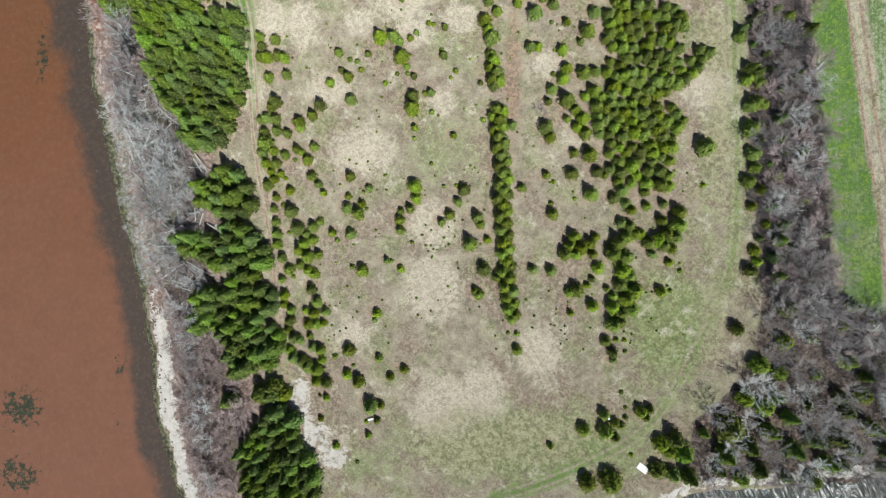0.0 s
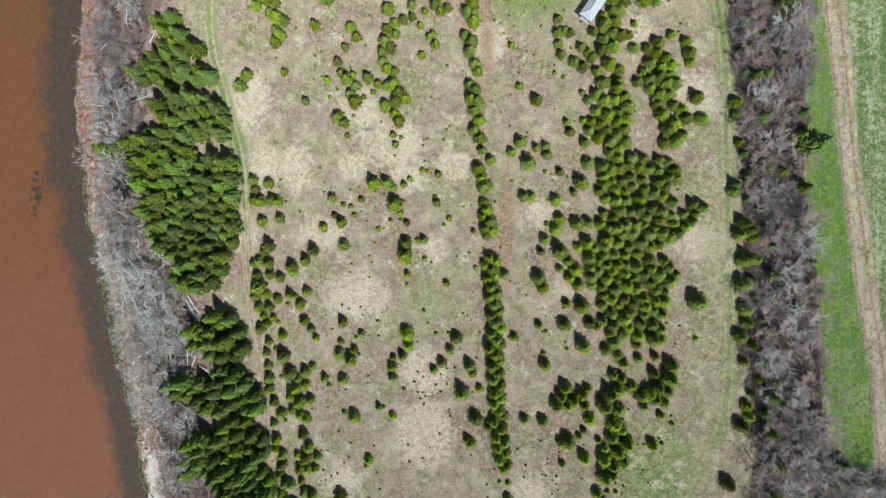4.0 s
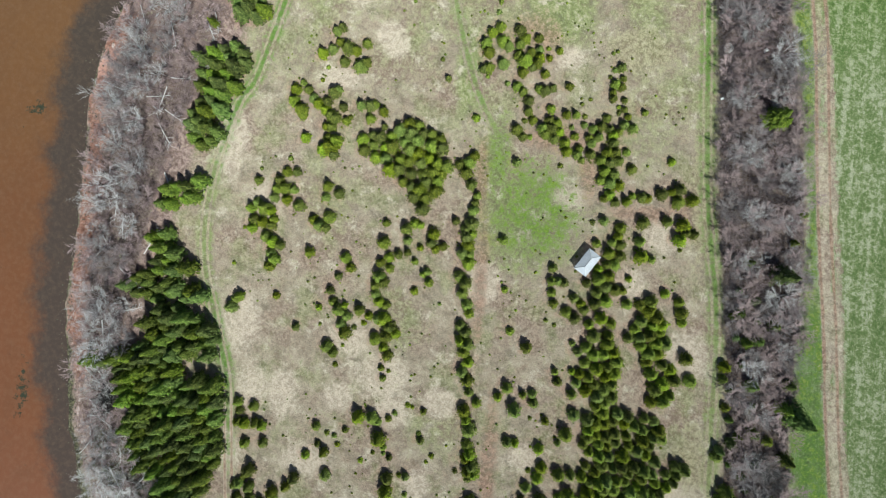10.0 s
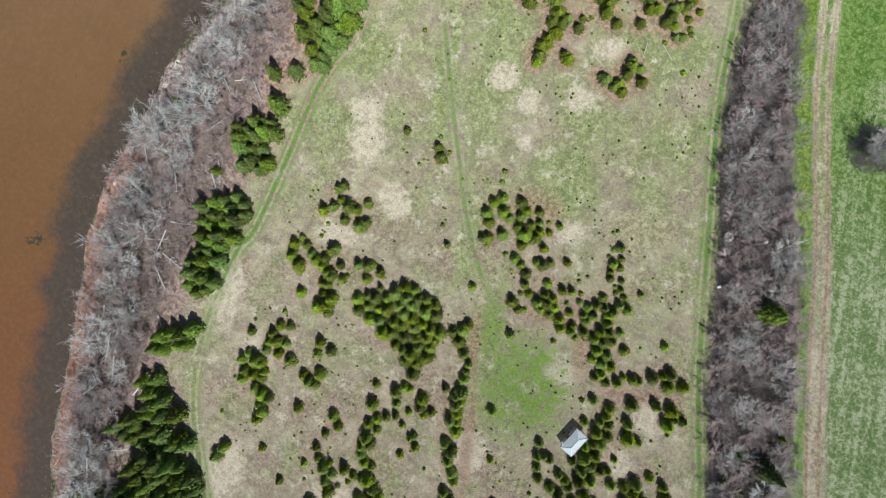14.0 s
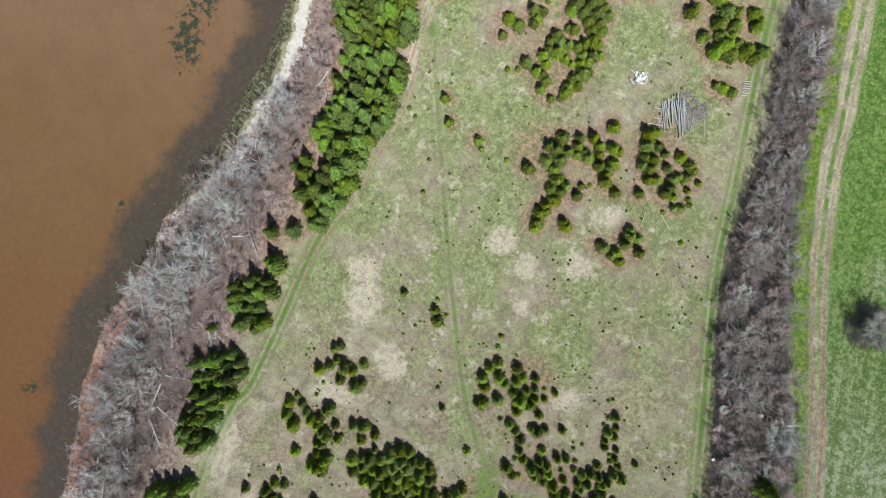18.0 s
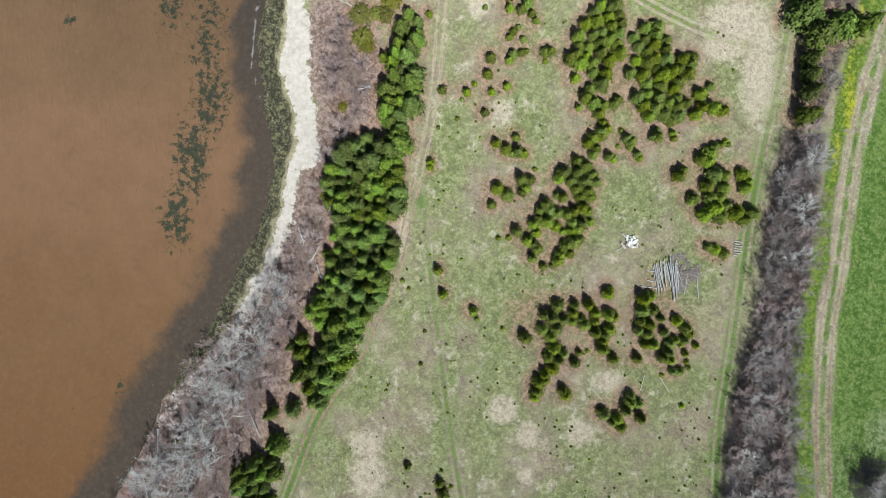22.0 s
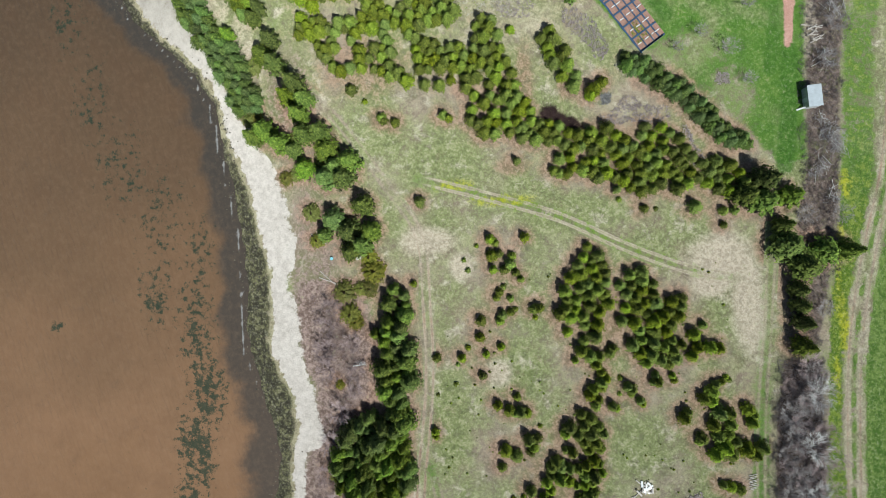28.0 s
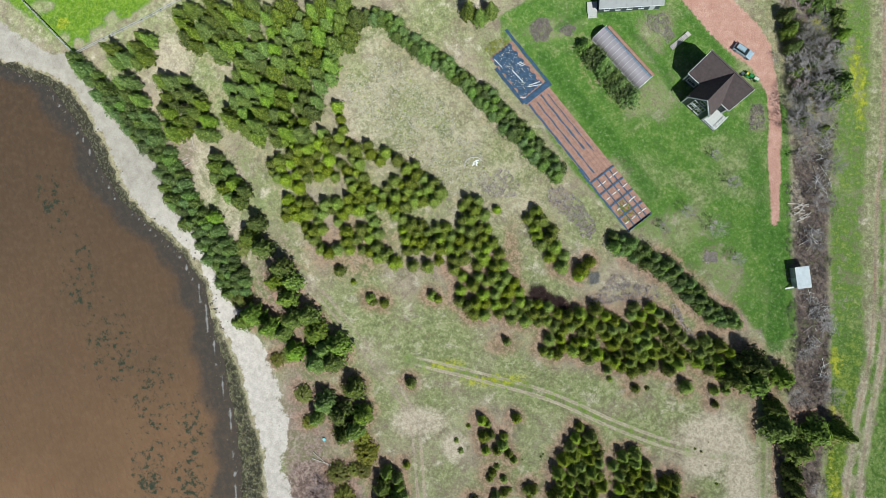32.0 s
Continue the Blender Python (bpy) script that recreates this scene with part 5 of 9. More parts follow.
MEADOW_NORTH_B = [(3.3, 184.7, 0.90), (5.0, 184.2, 1.24), (6.8, 183.4, 1.01), (8.1, 182.6, 0.67), (2.4, 183.4, 1.01), (3.2, 181.8, 0.90), (8.7, 185.9, 1.01), (10.2, 186.6, 1.01), (11.7, 187.4, 1.12), (12.7, 187.0, 0.90), (10.0, 184.4, 1.12), (11.6, 184.5, 1.24), (13.3, 184.9, 0.79), (9.7, 182.7, 0.90), (11.2, 183.4, 1.01), (-0.7, 181.8, 1.12), (1.7, 180.1, 1.12), (2.7, 179.8, 0.90), (3.6, 178.7, 1.01), (2.8, 176.8, 0.90), (9.0, 179.7, 1.24), (10.5, 180.7, 1.24), (8.1, 178.0, 1.12), (9.8, 178.4, 1.01), (7.8, 176.8, 1.12), (11.6, 181.3, 0.90), (5.0, 175.4, 0.79), (6.7, 175.7, 0.56), (-4.2, 180.2, 0.56), (-2.2, 180.4, 0.56), (13.9, 202.6, 1.12), (12.4, 201.4, 1.12), (14.9, 203.4, 0.90)]
MEADOW_NORTH_C = [(11.5, 200.2, 1.01), (13.3, 199.3, 0.90), (12.7, 198.1, 0.90), (16.6, 197.5, 0.79), (21.7, 198.2, 0.67), (19.6, 201.2, 1.01), (19.6, 200.2, 0.67), (17.4, 200.2, 0.45), (17.7, 203.3, 0.56), (24.6, 202.5, 1.01), (23.8, 202.4, 0.67), (27.9, 202.6, 0.67), (34.7, 200.1, 1.35), (34.5, 198.5, 1.12), (33.3, 198.9, 1.12), (35.7, 201.5, 0.90), (36.8, 202.0, 0.67), (38.3, 202.2, 0.56), (29.3, 195.3, 1.24), (30.0, 196.4, 0.90), (32.5, 191.2, 1.12), (32.0, 190.6, 0.79), (41.3, 196.6, 1.24), (42.0, 194.0, 1.12), (42.5, 195.2, 0.90), (43.5, 189.2, 1.35), (36.2, 182.1, 0.79), (37.5, 181.7, 1.01), (39.2, 181.1, 1.01), (17.9, 171.3, 1.12), (18.4, 172.0, 0.79), (-1.8, 162.4, 0.45), (2.9, 161.0, 1.12)]
MEADOW_NORTH_D = [(2.3, 161.5, 0.90), (8.5, 168.0, 1.24), (7.7, 165.6, 1.24), (6.1, 166.0, 1.01), (5.9, 163.1, 1.12), (8.6, 163.5, 1.24), (7.8, 161.7, 1.12), (10.0, 165.4, 0.90), (8.6, 159.6, 1.35), (7.8, 157.8, 1.24), (9.5, 157.5, 1.12), (8.6, 155.7, 1.24), (10.5, 158.8, 0.90), (11.8, 168.5, 0.90), (11.7, 166.8, 1.01), (11.7, 165.1, 0.90), (14.5, 168.8, 1.01), (15.8, 167.3, 1.01), (13.9, 164.8, 1.12), (13.3, 165.9, 0.79), (16.0, 165.7, 0.90), (16.3, 163.5, 1.12), (18.0, 163.2, 1.12), (18.9, 164.4, 1.12), (17.7, 162.0, 1.01), (18.5, 167.2, 1.12), (19.7, 166.8, 0.90), (17.9, 160.4, 1.12), (20.1, 158.7, 1.01), (12.9, 157.2, 1.01), (13.5, 159.2, 0.67), (15.1, 159.7, 0.45), (24.7, 159.2, 0.90)]
MEADOW_NORTH_E = [(24.8, 170.8, 1.24), (26.1, 171.6, 1.01), (24.8, 168.6, 1.24), (27.0, 168.9, 1.01), (24.7, 166.4, 1.01), (26.3, 166.0, 1.12), (26.0, 164.3, 1.12), (24.4, 164.7, 0.90), (27.4, 162.3, 1.01), (25.9, 162.1, 0.90), (28.4, 167.5, 0.79), (29.3, 164.8, 0.90), (31.5, 167.4, 1.01), (33.3, 165.9, 1.12), (34.1, 165.0, 0.90), (33.2, 163.7, 0.90), (30.6, 162.8, 1.01), (31.6, 163.5, 0.79), (30.3, 161.1, 1.01), (29.4, 159.9, 1.01), (31.1, 159.6, 0.79), (35.6, 162.8, 0.67), (33.7, 161.1, 0.67), (32.7, 162.6, 0.56), (34.2, 159.5, 0.56), (6.0, 150.8, 1.24), (6.3, 152.6, 1.24), (7.2, 154.4, 1.01), (5.7, 149.7, 0.90), (7.6, 153.3, 0.79), (11.6, 150.8, 1.12), (11.0, 151.6, 0.90), (19.3, 147.8, 1.12)]
MEADOW_NORTH_F = [(18.6, 148.3, 0.79), (22.0, 147.1, 1.12), (22.8, 145.6, 1.01), (21.1, 146.4, 0.79), (24.0, 150.8, 1.24), (23.4, 149.0, 1.01), (25.7, 150.5, 0.90), (24.1, 151.9, 0.90), (26.3, 147.8, 1.01), (34.1, 150.9, 0.56), (31.5, 157.4, 0.67), (33.0, 157.6, 0.79), (34.6, 158.4, 0.56), (29.8, 156.4, 0.45), (-18.1, 133.2, 0.79), (-11.3, 132.9, 0.45), (-11.4, 130.6, 0.90), (-10.6, 128.6, 1.24), (-9.1, 130.0, 0.45), (-14.9, 126.9, 0.34), (-19.0, 193.0, 0.67), (-15.5, 172.6, 0.90), (-14.1, 168.0, 0.90), (-7.8, 165.2, 0.90), (-7.0, 163.8, 0.56), (-22.5, 170.0, 0.45), (-21.1, 168.5, 0.34), (-17.1, 160.3, 0.34), (-17.3, 153.7, 0.45), (2.3, 127.5, 0.56), (2.0, 125.4, 0.56)]
MEADOW_FAR_NORTH = [(-19.9, 239.8, 1.01), (-22.0, 223.5, 0.67), (-18.0, 208.6, 0.90), (-19.0, 194.0, 0.79), (-11.0, 225.7, 0.56), (-8.9, 215.6, 1.01), (-9.2, 212.3, 0.90), (-11.7, 210.3, 0.56), (-13.0, 208.4, 0.79), (-13.9, 207.1, 0.45), (-8.2, 208.9, 0.67), (-5.2, 210.3, 0.79), (-9.1, 204.7, 0.79), (-14.5, 203.2, 0.45), (-18.2, 201.2, 0.34), (-6.3, 231.7, 0.90), (-5.3, 230.8, 0.67), (0.5, 231.7, 0.90), (-6.1, 228.4, 1.12), (-4.8, 228.7, 0.79), (-2.6, 226.6, 1.12), (-3.8, 225.5, 0.90), (-1.6, 224.9, 0.79), (-6.0, 225.6, 0.79), (-0.7, 223.5, 0.67), (-2.2, 228.2, 0.79), (-5.0, 221.1, 0.79), (-5.6, 220.0, 0.67), (-4.1, 222.2, 0.56), (-2.9, 219.7, 0.67), (-4.6, 216.6, 0.90), (-5.2, 215.5, 0.79), (-3.0, 217.1, 0.79)]
MEADOW_FAR_NORTH_B = [(-2.0, 217.6, 0.56), (1.5, 217.5, 0.90), (2.6, 217.7, 0.90), (1.8, 215.8, 0.56), (-9.1, 230.5, 0.45), (-11.7, 227.8, 0.45), (18.5, 221.4, 1.01), (10.4, 209.0, 1.24), (12.0, 207.9, 1.24), (13.7, 207.8, 1.01), (13.1, 206.2, 1.01), (14.1, 204.5, 0.90), (15.9, 208.3, 1.01), (16.5, 209.2, 0.90), (9.1, 207.1, 0.67), (14.0, 201.7, 0.90), (18.9, 201.6, 0.90), (21.2, 198.8, 0.79), (15.8, 197.9, 0.90), (24.4, 203.7, 0.79), (27.6, 203.4, 0.67), (33.8, 213.0, 0.79), (37.7, 202.8, 0.56), (12.6, 229.3, 0.90), (11.7, 227.2, 1.01), (13.1, 226.6, 0.90), (-0.3, 246.8, 0.79), (6.8, 244.5, 0.90), (7.9, 243.9, 0.90), (18.8, 240.1, 0.79), (19.2, 238.2, 0.56), (23.9, 236.1, 0.79), (26.2, 236.0, 0.45)]
MEADOW_FAR_NORTH_C = [(33.4, 235.9, 1.24), (38.8, 232.2, 0.67), (40.9, 234.8, 0.79), (38.8, 234.9, 0.90)]
ORCHARD_EDGE = [(-26.8, 257.1, 1.01), (-26.4, 256.5, 0.79), (-24.1, 256.0, 0.90), (-14.4, 256.8, 0.90), (-13.3, 256.1, 0.79), (-32.7, 263.1, 1.12), (-30.1, 260.7, 0.56), (15.2, 259.8, 1.35), (17.0, 261.3, 1.12), (14.6, 258.7, 1.01), (-0.3, 272.9, 0.79)]
GREENHOUSE_ROW = [(19.1, 303.3, 1.52), (20.0, 301.9, 1.71), (21.1, 300.6, 1.83), (22.0, 299.1, 1.65), (23.0, 297.8, 1.83), (24.0, 296.5, 1.71), (24.9, 295.1, 1.89), (25.9, 293.7, 1.95), (27.0, 292.5, 1.83), (20.9, 302.3, 1.22), (25.6, 295.5, 1.34)]
TALL_SPRUCES = [(45.6, 240.4, 2.5), (45.2, 236.4, 2.5), (41.8, 237.6, 2.2), (50.6, 237, 2.1), (49.6, 227.6, 3.1), (52.6, 223.6, 2.9), (56.6, 226.2, 2.6), (60.4, 226.4, 1.9), (49, 231.6, 1.6), (51.3, 219.2, 1.7), (51.6, 216.2, 1.6), (51.8, 213, 1.7), (51.4, 208.4, 1.8), (58.2, 294.6, 0.9), (57.6, 299.2, 1.2), (57.2, 302.4, 1.3)]
TALL_SPRUCES_A = [(57.0, 305.6, 1.2), (58.6, 285.4, 1.2), (62.2, 283.4, 1.1), (65.0, 291.3, 1.69), (67.1, 300.9, 1.35), (60.8, 291.9, 1.24), (63.6, 287.9, 1.24), (-3.0, 312.1, 1.57), (-0.8, 310.8, 1.46), (1.4, 311.8, 1.35), (-50.1, 255.4, 2.2), (-52.7, 254.4, 1.76), (-46.9, 252.9, 2.04), (-39.2, 254.7, 2.04), (-38.2, 251.3, 2.34), (-33.4, 248.7, 2.2), (-34.7, 245.5, 2.34), (-38.1, 245.6, 2.2), (-42.6, 247.6, 2.04), (-36.3, 247.7, 2.04)]
TALL_SPRUCES_B = [(-31.2, 239.6, 2.04), (-37.0, 237.2, 2.2), (-34.3, 234.8, 2.34), (-29.9, 234.5, 2.04), (-34.2, 230.8, 1.9), (-31.3, 231.7, 1.9), (-39.2, 234.2, 1.46), (-50.2, 271.2, 2.04), (-48.4, 274.0, 1.76), (-47.5, 268.8, 1.9), (-43.7, 264.5, 2.04), (-42.2, 261.6, 2.04), (-45.2, 261.8, 1.76), (-43.1, 258.3, 1.9), (-42.1, 254.3, 2.04), (-44.8, 251.6, 1.76), (-57.3, 275.8, 1.31)]
HEDGEROW_SPRUCES = [(49.6, 41.5, 1.12), (51.5, 35.1, 1.35), (50.7, 33.1, 1.12), (52.1, 28.6, 1.35), (51.4, 23.7, 1.57), (51.9, 18.9, 1.46), (51.0, 13.6, 1.35), (48.8, -14.8, 1.35), (20.5, -45.0, 1.69), (24.8, -44.4, 2.25), (34.5, -37.0, 1.57), (37.1, -36.0, 1.69), (36.2, -38.7, 1.35), (33.9, -42.1, 1.69), (36.7, -43.0, 1.35), (-51.3, -30.1, 1.57), (-41.8, -27.3, 1.91), (-44.3, -29.2, 1.57), (-39.8, -28.6, 1.46), (47.2, -33.7, 2.7)]
SOUTH_SPRUCES = [(50.4, -36.8, 2.5), (54.3, -34.1, 2.3), (58.6, -37.3, 2.4), (46.3, -38.6, 2.4), (52.6, -41.7, 2.3), (58, -31.4, 1.9), (62.6, -35.6, 2.2), (64.8, -39.8, 2.2), (67.5, -27.4, 1.8), (56, -27.6, 1.5), (72, -23.4, 1.6), (76, -37.5, 2.2), (80, -31, 1.9), (38.4, -38.4, 2.5), (39.5, -43, 2.2), (42.5, -34.8, 1.35), (69.7, -37.0, 2.02), (72.7, -32.8, 2.02), (57.8, -42.8, 1.69), (45.5, -42.1, 1.57)]
HEDGEROW_MID = [(57.0, 106.0, 1.35), (60.8, 51.9, 1.46), (52.0, 34.1, 1.35), (49.8, 42.9, 0.90), (61.9, 42.3, 1.35), (62.7, 89.0, 0.8), (53.6, 63.8, 1.1), (54.9, 55.6, 1.2)]
HEDGEROW_TALL = [(63.0, 50.6, 2.5), (55.6, 107.0, 2.1), (58.6, 77.2, 1.9)]
HEDGEROW_EDGE = [(49.9, 58.8, 1.1), (49.8, 56.4, 0.9), (50.7, 51.0, 0.9), (53.3, 32.6, 1.0), (51.2, 28.0, 1.1), (53.8, 28.4, 1.0), (52.2, 16.2, 1.1), (56.4, 14.6, 1.0), (51.7, 8.8, 0.9), (52.2, 0.3, 1.1), (51.2, -3.5, 1.3), (52.7, -1.8, 0.9), (56.4, 21.5, 1.0), (53.4, 12.0, 0.9), (54.4, 5.4, 0.8), (58.8, 45.2, 1.0), (53.0, 24.6, 0.9)]
JUNIPERS = [(-29.8, 226.4, 1.81), (-30.9, 223.0, 1.29), (-36.0, 222.6, 1.68), (-32.6, 223.1, 1.16), (-35.0, 218.1, 1.55), (-34.0, 216.3, 1.16), (-45.5, 253.9, 1.03), (-52.6, 269.1, 1.29), (-54.1, 258.3, 1.16), (-52.4, 258.8, 1.03), (-46.9, 246.1, 1.16), (-44.5, 246.9, 1.16), (-41.9, 238.8, 1.43), (-41.2, 233.1, 1.16), (-30.7, 229.3, 1.29), (-39.7, 185.5, 0.91), (-39.9, 248.8, 0.77), (-37.9, 203.9, 0.77)]
GROVE_SOUTHEAST = [(24.2, 49.0), (39.2, 48.6), (40.0, 44.8), (38.7, 42.1), (39.2, 37.7), (41.9, 39.8), (44.8, 38.7), (44.0, 35.4), (36.5, 31.2), (36.5, 29.0), (39.2, 27.4), (40.2, 25.2), (37.6, 20.9), (36.5, 16.0), (38.6, 12.7), (32.2, 11.1), (25.8, 11.1), (24.7, 15.0), (23.7, 18.3), (23.7, 22.1), (20.4, 21.6), (17.7, 24.4), (17.2, 27.2), (22.0, 27.1), (21.0, 30.4), (21.5, 32.6), (24.2, 33.1), (23.1, 37.0), (24.2, 39.1), (22.6, 40.8), (23.1, 43.6)]
GROVE_COLUMNS_A = [(23.2, 63.9), (28.0, 63.7), (31.0, 59.5), (29.7, 55.1), (30.1, 48.5), (26.4, 47.1), (24.1, 49.2), (22.2, 53.4), (21.4, 57.7)]
GROVE_COLUMNS_B = [(31.9, 70.6), (35.5, 73.5), (36.3, 69.8), (38.0, 67.1), (39.2, 65.6), (39.0, 60.1), (40.8, 57.0), (41.5, 53.8), (39.1, 50.3), (35.9, 50.1), (34.3, 58.7), (31.9, 62.9)]
GROVE_MIDWEST = [(-25.2, 97.9), (-23.7, 100.2), (-20.2, 99.8), (-16.9, 100.5), (-16.4, 102.2), (-14.2, 103.5), (-11.3, 102.5), (-10.7, 100.8), (-9.1, 102.0), (-6.7, 100.4), (-6.0, 97.7), (-8.1, 95.9), (-5.2, 94.4), (-5.1, 92.7), (-7.2, 90.9), (-6.0, 89.3), (-6.4, 87.0), (-8.8, 88.6), (-9.7, 85.7), (-9.0, 84.1), (-11.8, 83.9), (-13.7, 87.2), (-16.2, 89.9), (-15.7, 91.0), (-18.6, 92.6), (-21.0, 94.1), (-23.3, 94.6)]
GROVE_NORTHEAST_A = [(32.6, 195.4), (36.1, 197.5), (38.7, 197.3), (39.9, 193.1), (40.8, 190.5), (42.9, 190.2), (43.9, 187.6), (40.8, 186.7), (37.7, 186.2), (34.3, 187.4), (33.4, 190.1)]
GROVE_NORTHEAST_B = [(7.1, 223.5), (9.9, 226.1), (13.2, 228.2), (14.4, 229.3), (15.9, 225.9), (16.8, 222.6), (17.2, 218.2), (14.9, 215.0), (14.2, 210.6), (10.4, 209.6), (7.2, 211.9), (5.8, 216.3), (6.4, 219.6)]
GROVE_NORTHEAST_C = [(20.1, 224.7), (23.9, 224.5), (24.9, 222.9), (25.8, 220.1), (25.7, 216.8), (29.0, 220.5), (30.6, 218.9), (30.9, 214.5), (29.2, 211.3), (32.5, 212.8), (34.0, 211.2), (37.6, 208.9), (35.9, 206.8), (32.8, 206.9), (31.1, 205.3), (28.0, 205.9), (27.4, 204.8), (24.2, 204.9), (21.6, 206.1), (18.5, 209.4), (20.2, 212.6), (17.6, 213.8), (18.3, 218.2), (19.5, 221.4), (17.3, 220.4)]
GROVE_BAND = [(-10.4, 257.1), (-9.0, 252.6), (-3.0, 251.0), (3.5, 250.1), (6.7, 248.2), (9.0, 243.1), (17.1, 241.5), (22.3, 239.0), (29.7, 238.6), (36.2, 239.8), (41.1, 235.2), (44.5, 238.2), (43.8, 242.6), (38.7, 245.1), (34.5, 245.3), (32.2, 250.4), (29.2, 252.8), (24.4, 252.5), (22.1, 250.5), (17.9, 253.0), (12.4, 251.7), (10.3, 252.9), (7.2, 254.8), (3.0, 258.4), (1.1, 261.9), (-0.8, 266.5), (-2.7, 269.9), (-5.1, 267.9), (-9.7, 266.0), (-11.2, 261.6), (-10.2, 259.3)]
GROVE_YOUNG_STAND = [(-48.2, 288.3), (-42.1, 291.2), (-37.7, 288.5), (-34.9, 295.1), (-30.2, 297.0), (-28.4, 290.0), (-19.5, 285.9), (-13.0, 281.9), (-9.0, 276.0), (-3.4, 275.6), (-1.6, 269.9), (-2.0, 265.4), (-9.9, 263.8), (-12.3, 261.7), (-21.3, 262.3), (-27.8, 266.2), (-32.5, 264.3), (-39.1, 269.3), (-43.4, 274.2), (-44.1, 279.9)]
WOOD_NORTH = [(-62.9, 320.2), (-23.9, 316.2), (-24.4, 309.5), (-29.2, 305.5), (-29.4, 302.2), (-34.5, 294.7), (-37.3, 288.2), (-47.5, 289.1), (-53.0, 294.1), (-54.7, 302.2), (-49.8, 306.3), (-60.1, 309.6), (-62.2, 313.2)]
COPSE_A = [(-66.9, 305.7), (-62.7, 306.4), (-57.3, 299.1), (-55.5, 295.5), (-56.1, 291.5), (-61.3, 292.0), (-64.8, 292.9), (-68.0, 297.7)]
COPSE_B = [(-56.9, 288.8), (-54.1, 287.4), (-49.3, 280.2), (-50.7, 276.9), (-54.1, 278.3), (-56.7, 283.1)]
SHORE_HEDGE = [(-87.4, 312.2), (-83.8, 311.3), (-77.1, 304.3), (-69.2, 297.8), (-65.1, 288.3), (-60.0, 277.7), (-55.7, 272.8), (-51.7, 263.4), (-52.1, 258.4), (-55.6, 258.0), (-60.6, 269.7), (-66.9, 279.3), (-69.8, 288.7), (-77.5, 298.6), (-81.8, 304.7)]
COPSE_C = [(-78.9, 312.6), (-69.2, 315.1), (-67.0, 312.6), (-68.4, 309.2), (-72.8, 306.2), (-76.8, 308.9)]
COPSE_D = [(-77.0, 305.4), (-71.1, 304.9), (-69.2, 297.8), (-68.8, 295.5), (-73.8, 300.5)]
EAST_HEDGE = [(21.8, 266.4), (28.0, 263.0), (33.5, 259.0), (39.2, 252.2), (44.6, 248.1), (43.9, 246.0), (38.0, 249.4), (32.2, 256.2), (27.7, 260.0), (21.1, 263.7)]
GARDEN_HEDGE = [(-24.0, 314.5), (-22.2, 316.0), (-14.3, 309.1), (-6.9, 302.8), (-0.7, 297.3), (6.3, 288.4), (13.2, 280.1), (11.5, 278.1), (4.0, 286.9), (-2.6, 295.0), (-9.3, 301.4), (-16.6, 307.6)]
COPSE_E = [(5.4, 274.9), (8.5, 272.4), (13.3, 264.3), (11.9, 258.9), (7.8, 263.6), (5.0, 270.5)]
SHORE_WOOD_NORTH = [(-26.5, 225.2), (-22.7, 222.8), (-21.7, 217.3), (-23.5, 214.0), (-22.0, 208.4), (-21.6, 204.0), (-24.0, 199.6), (-23.1, 195.2), (-22.7, 190.8), (-23.9, 186.4), (-26.8, 183.1), (-24.8, 177.4), (-36.0, 177.5), (-37.9, 186.6), (-38.8, 193.3), (-35.3, 197.6), (-28.5, 199.7), (-30.5, 206.4), (-30.3, 210.9), (-31.4, 214.2), (-29.0, 218.6), (-27.7, 221.9)]
SHORE_WOOD_MID = [(-37.0, 197.5), (-29.7, 198.4), (-25.0, 196.7), (-23.8, 192.4), (-23.5, 186.9), (-25.1, 182.2), (-28.2, 180.1), (-24.4, 177.8), (-24.5, 174.4), (-25.5, 169.8), (-26.0, 165.3), (-28.6, 160.4), (-30.2, 155.7), (-32.7, 149.7), (-34.3, 145.0), (-37.3, 142.3), (-39.4, 144.2), (-40.0, 148.6), (-41.5, 147.3), (-42.2, 151.7), (-38.0, 154.0), (-36.1, 157.1), (-40.0, 159.9), (-41.0, 163.2), (-38.4, 164.7), (-39.4, 167.4), (-37.9, 169.3), (-38.6, 173.7), (-38.0, 177.2), (-37.1, 179.0), (-38.2, 182.8), (-39.3, 186.0), (-39.4, 190.5), (-36.9, 193.1)]
SHORE_WOOD_A = [(-53.5, 130.3), (-49.7, 132.4), (-43.8, 131.8), (-42.3, 129.1), (-44.3, 126.1), (-43.8, 122.2), (-47.1, 120.2), (-51.2, 120.9)]
SHORE_WOOD_B = [(-58.7, 114.4), (-51.3, 116.9), (-50.3, 117.6), (-46.3, 114.0), (-48.2, 110.4), (-49.4, 105.7), (-51.7, 99.8), (-51.8, 96.4), (-56.7, 92.9), (-60.1, 96.6), (-58.9, 101.3), (-57.8, 107.1)]
SHORE_WOOD_C = [(-66.9, 83.7), (-59.8, 89.2), (-55.1, 89.1), (-54.6, 85.2), (-57.9, 82.5), (-64.8, 81.1)]
SHORE_WOOD_D = [(-69.6, 76.5), (-62.7, 78.4), (-58.9, 76.5), (-58.7, 73.7), (-59.0, 71.4), (-58.4, 68.6), (-56.0, 68.0), (-53.2, 66), (-52.9, 62.2), (-58.8, 63.6), (-57.6, 61.4), (-61.1, 60.2), (-65.9, 61.9), (-71.7, 64.2), (-71.0, 66.6), (-66.8, 69), (-64.8, 70.5), (-65, 74.3)]
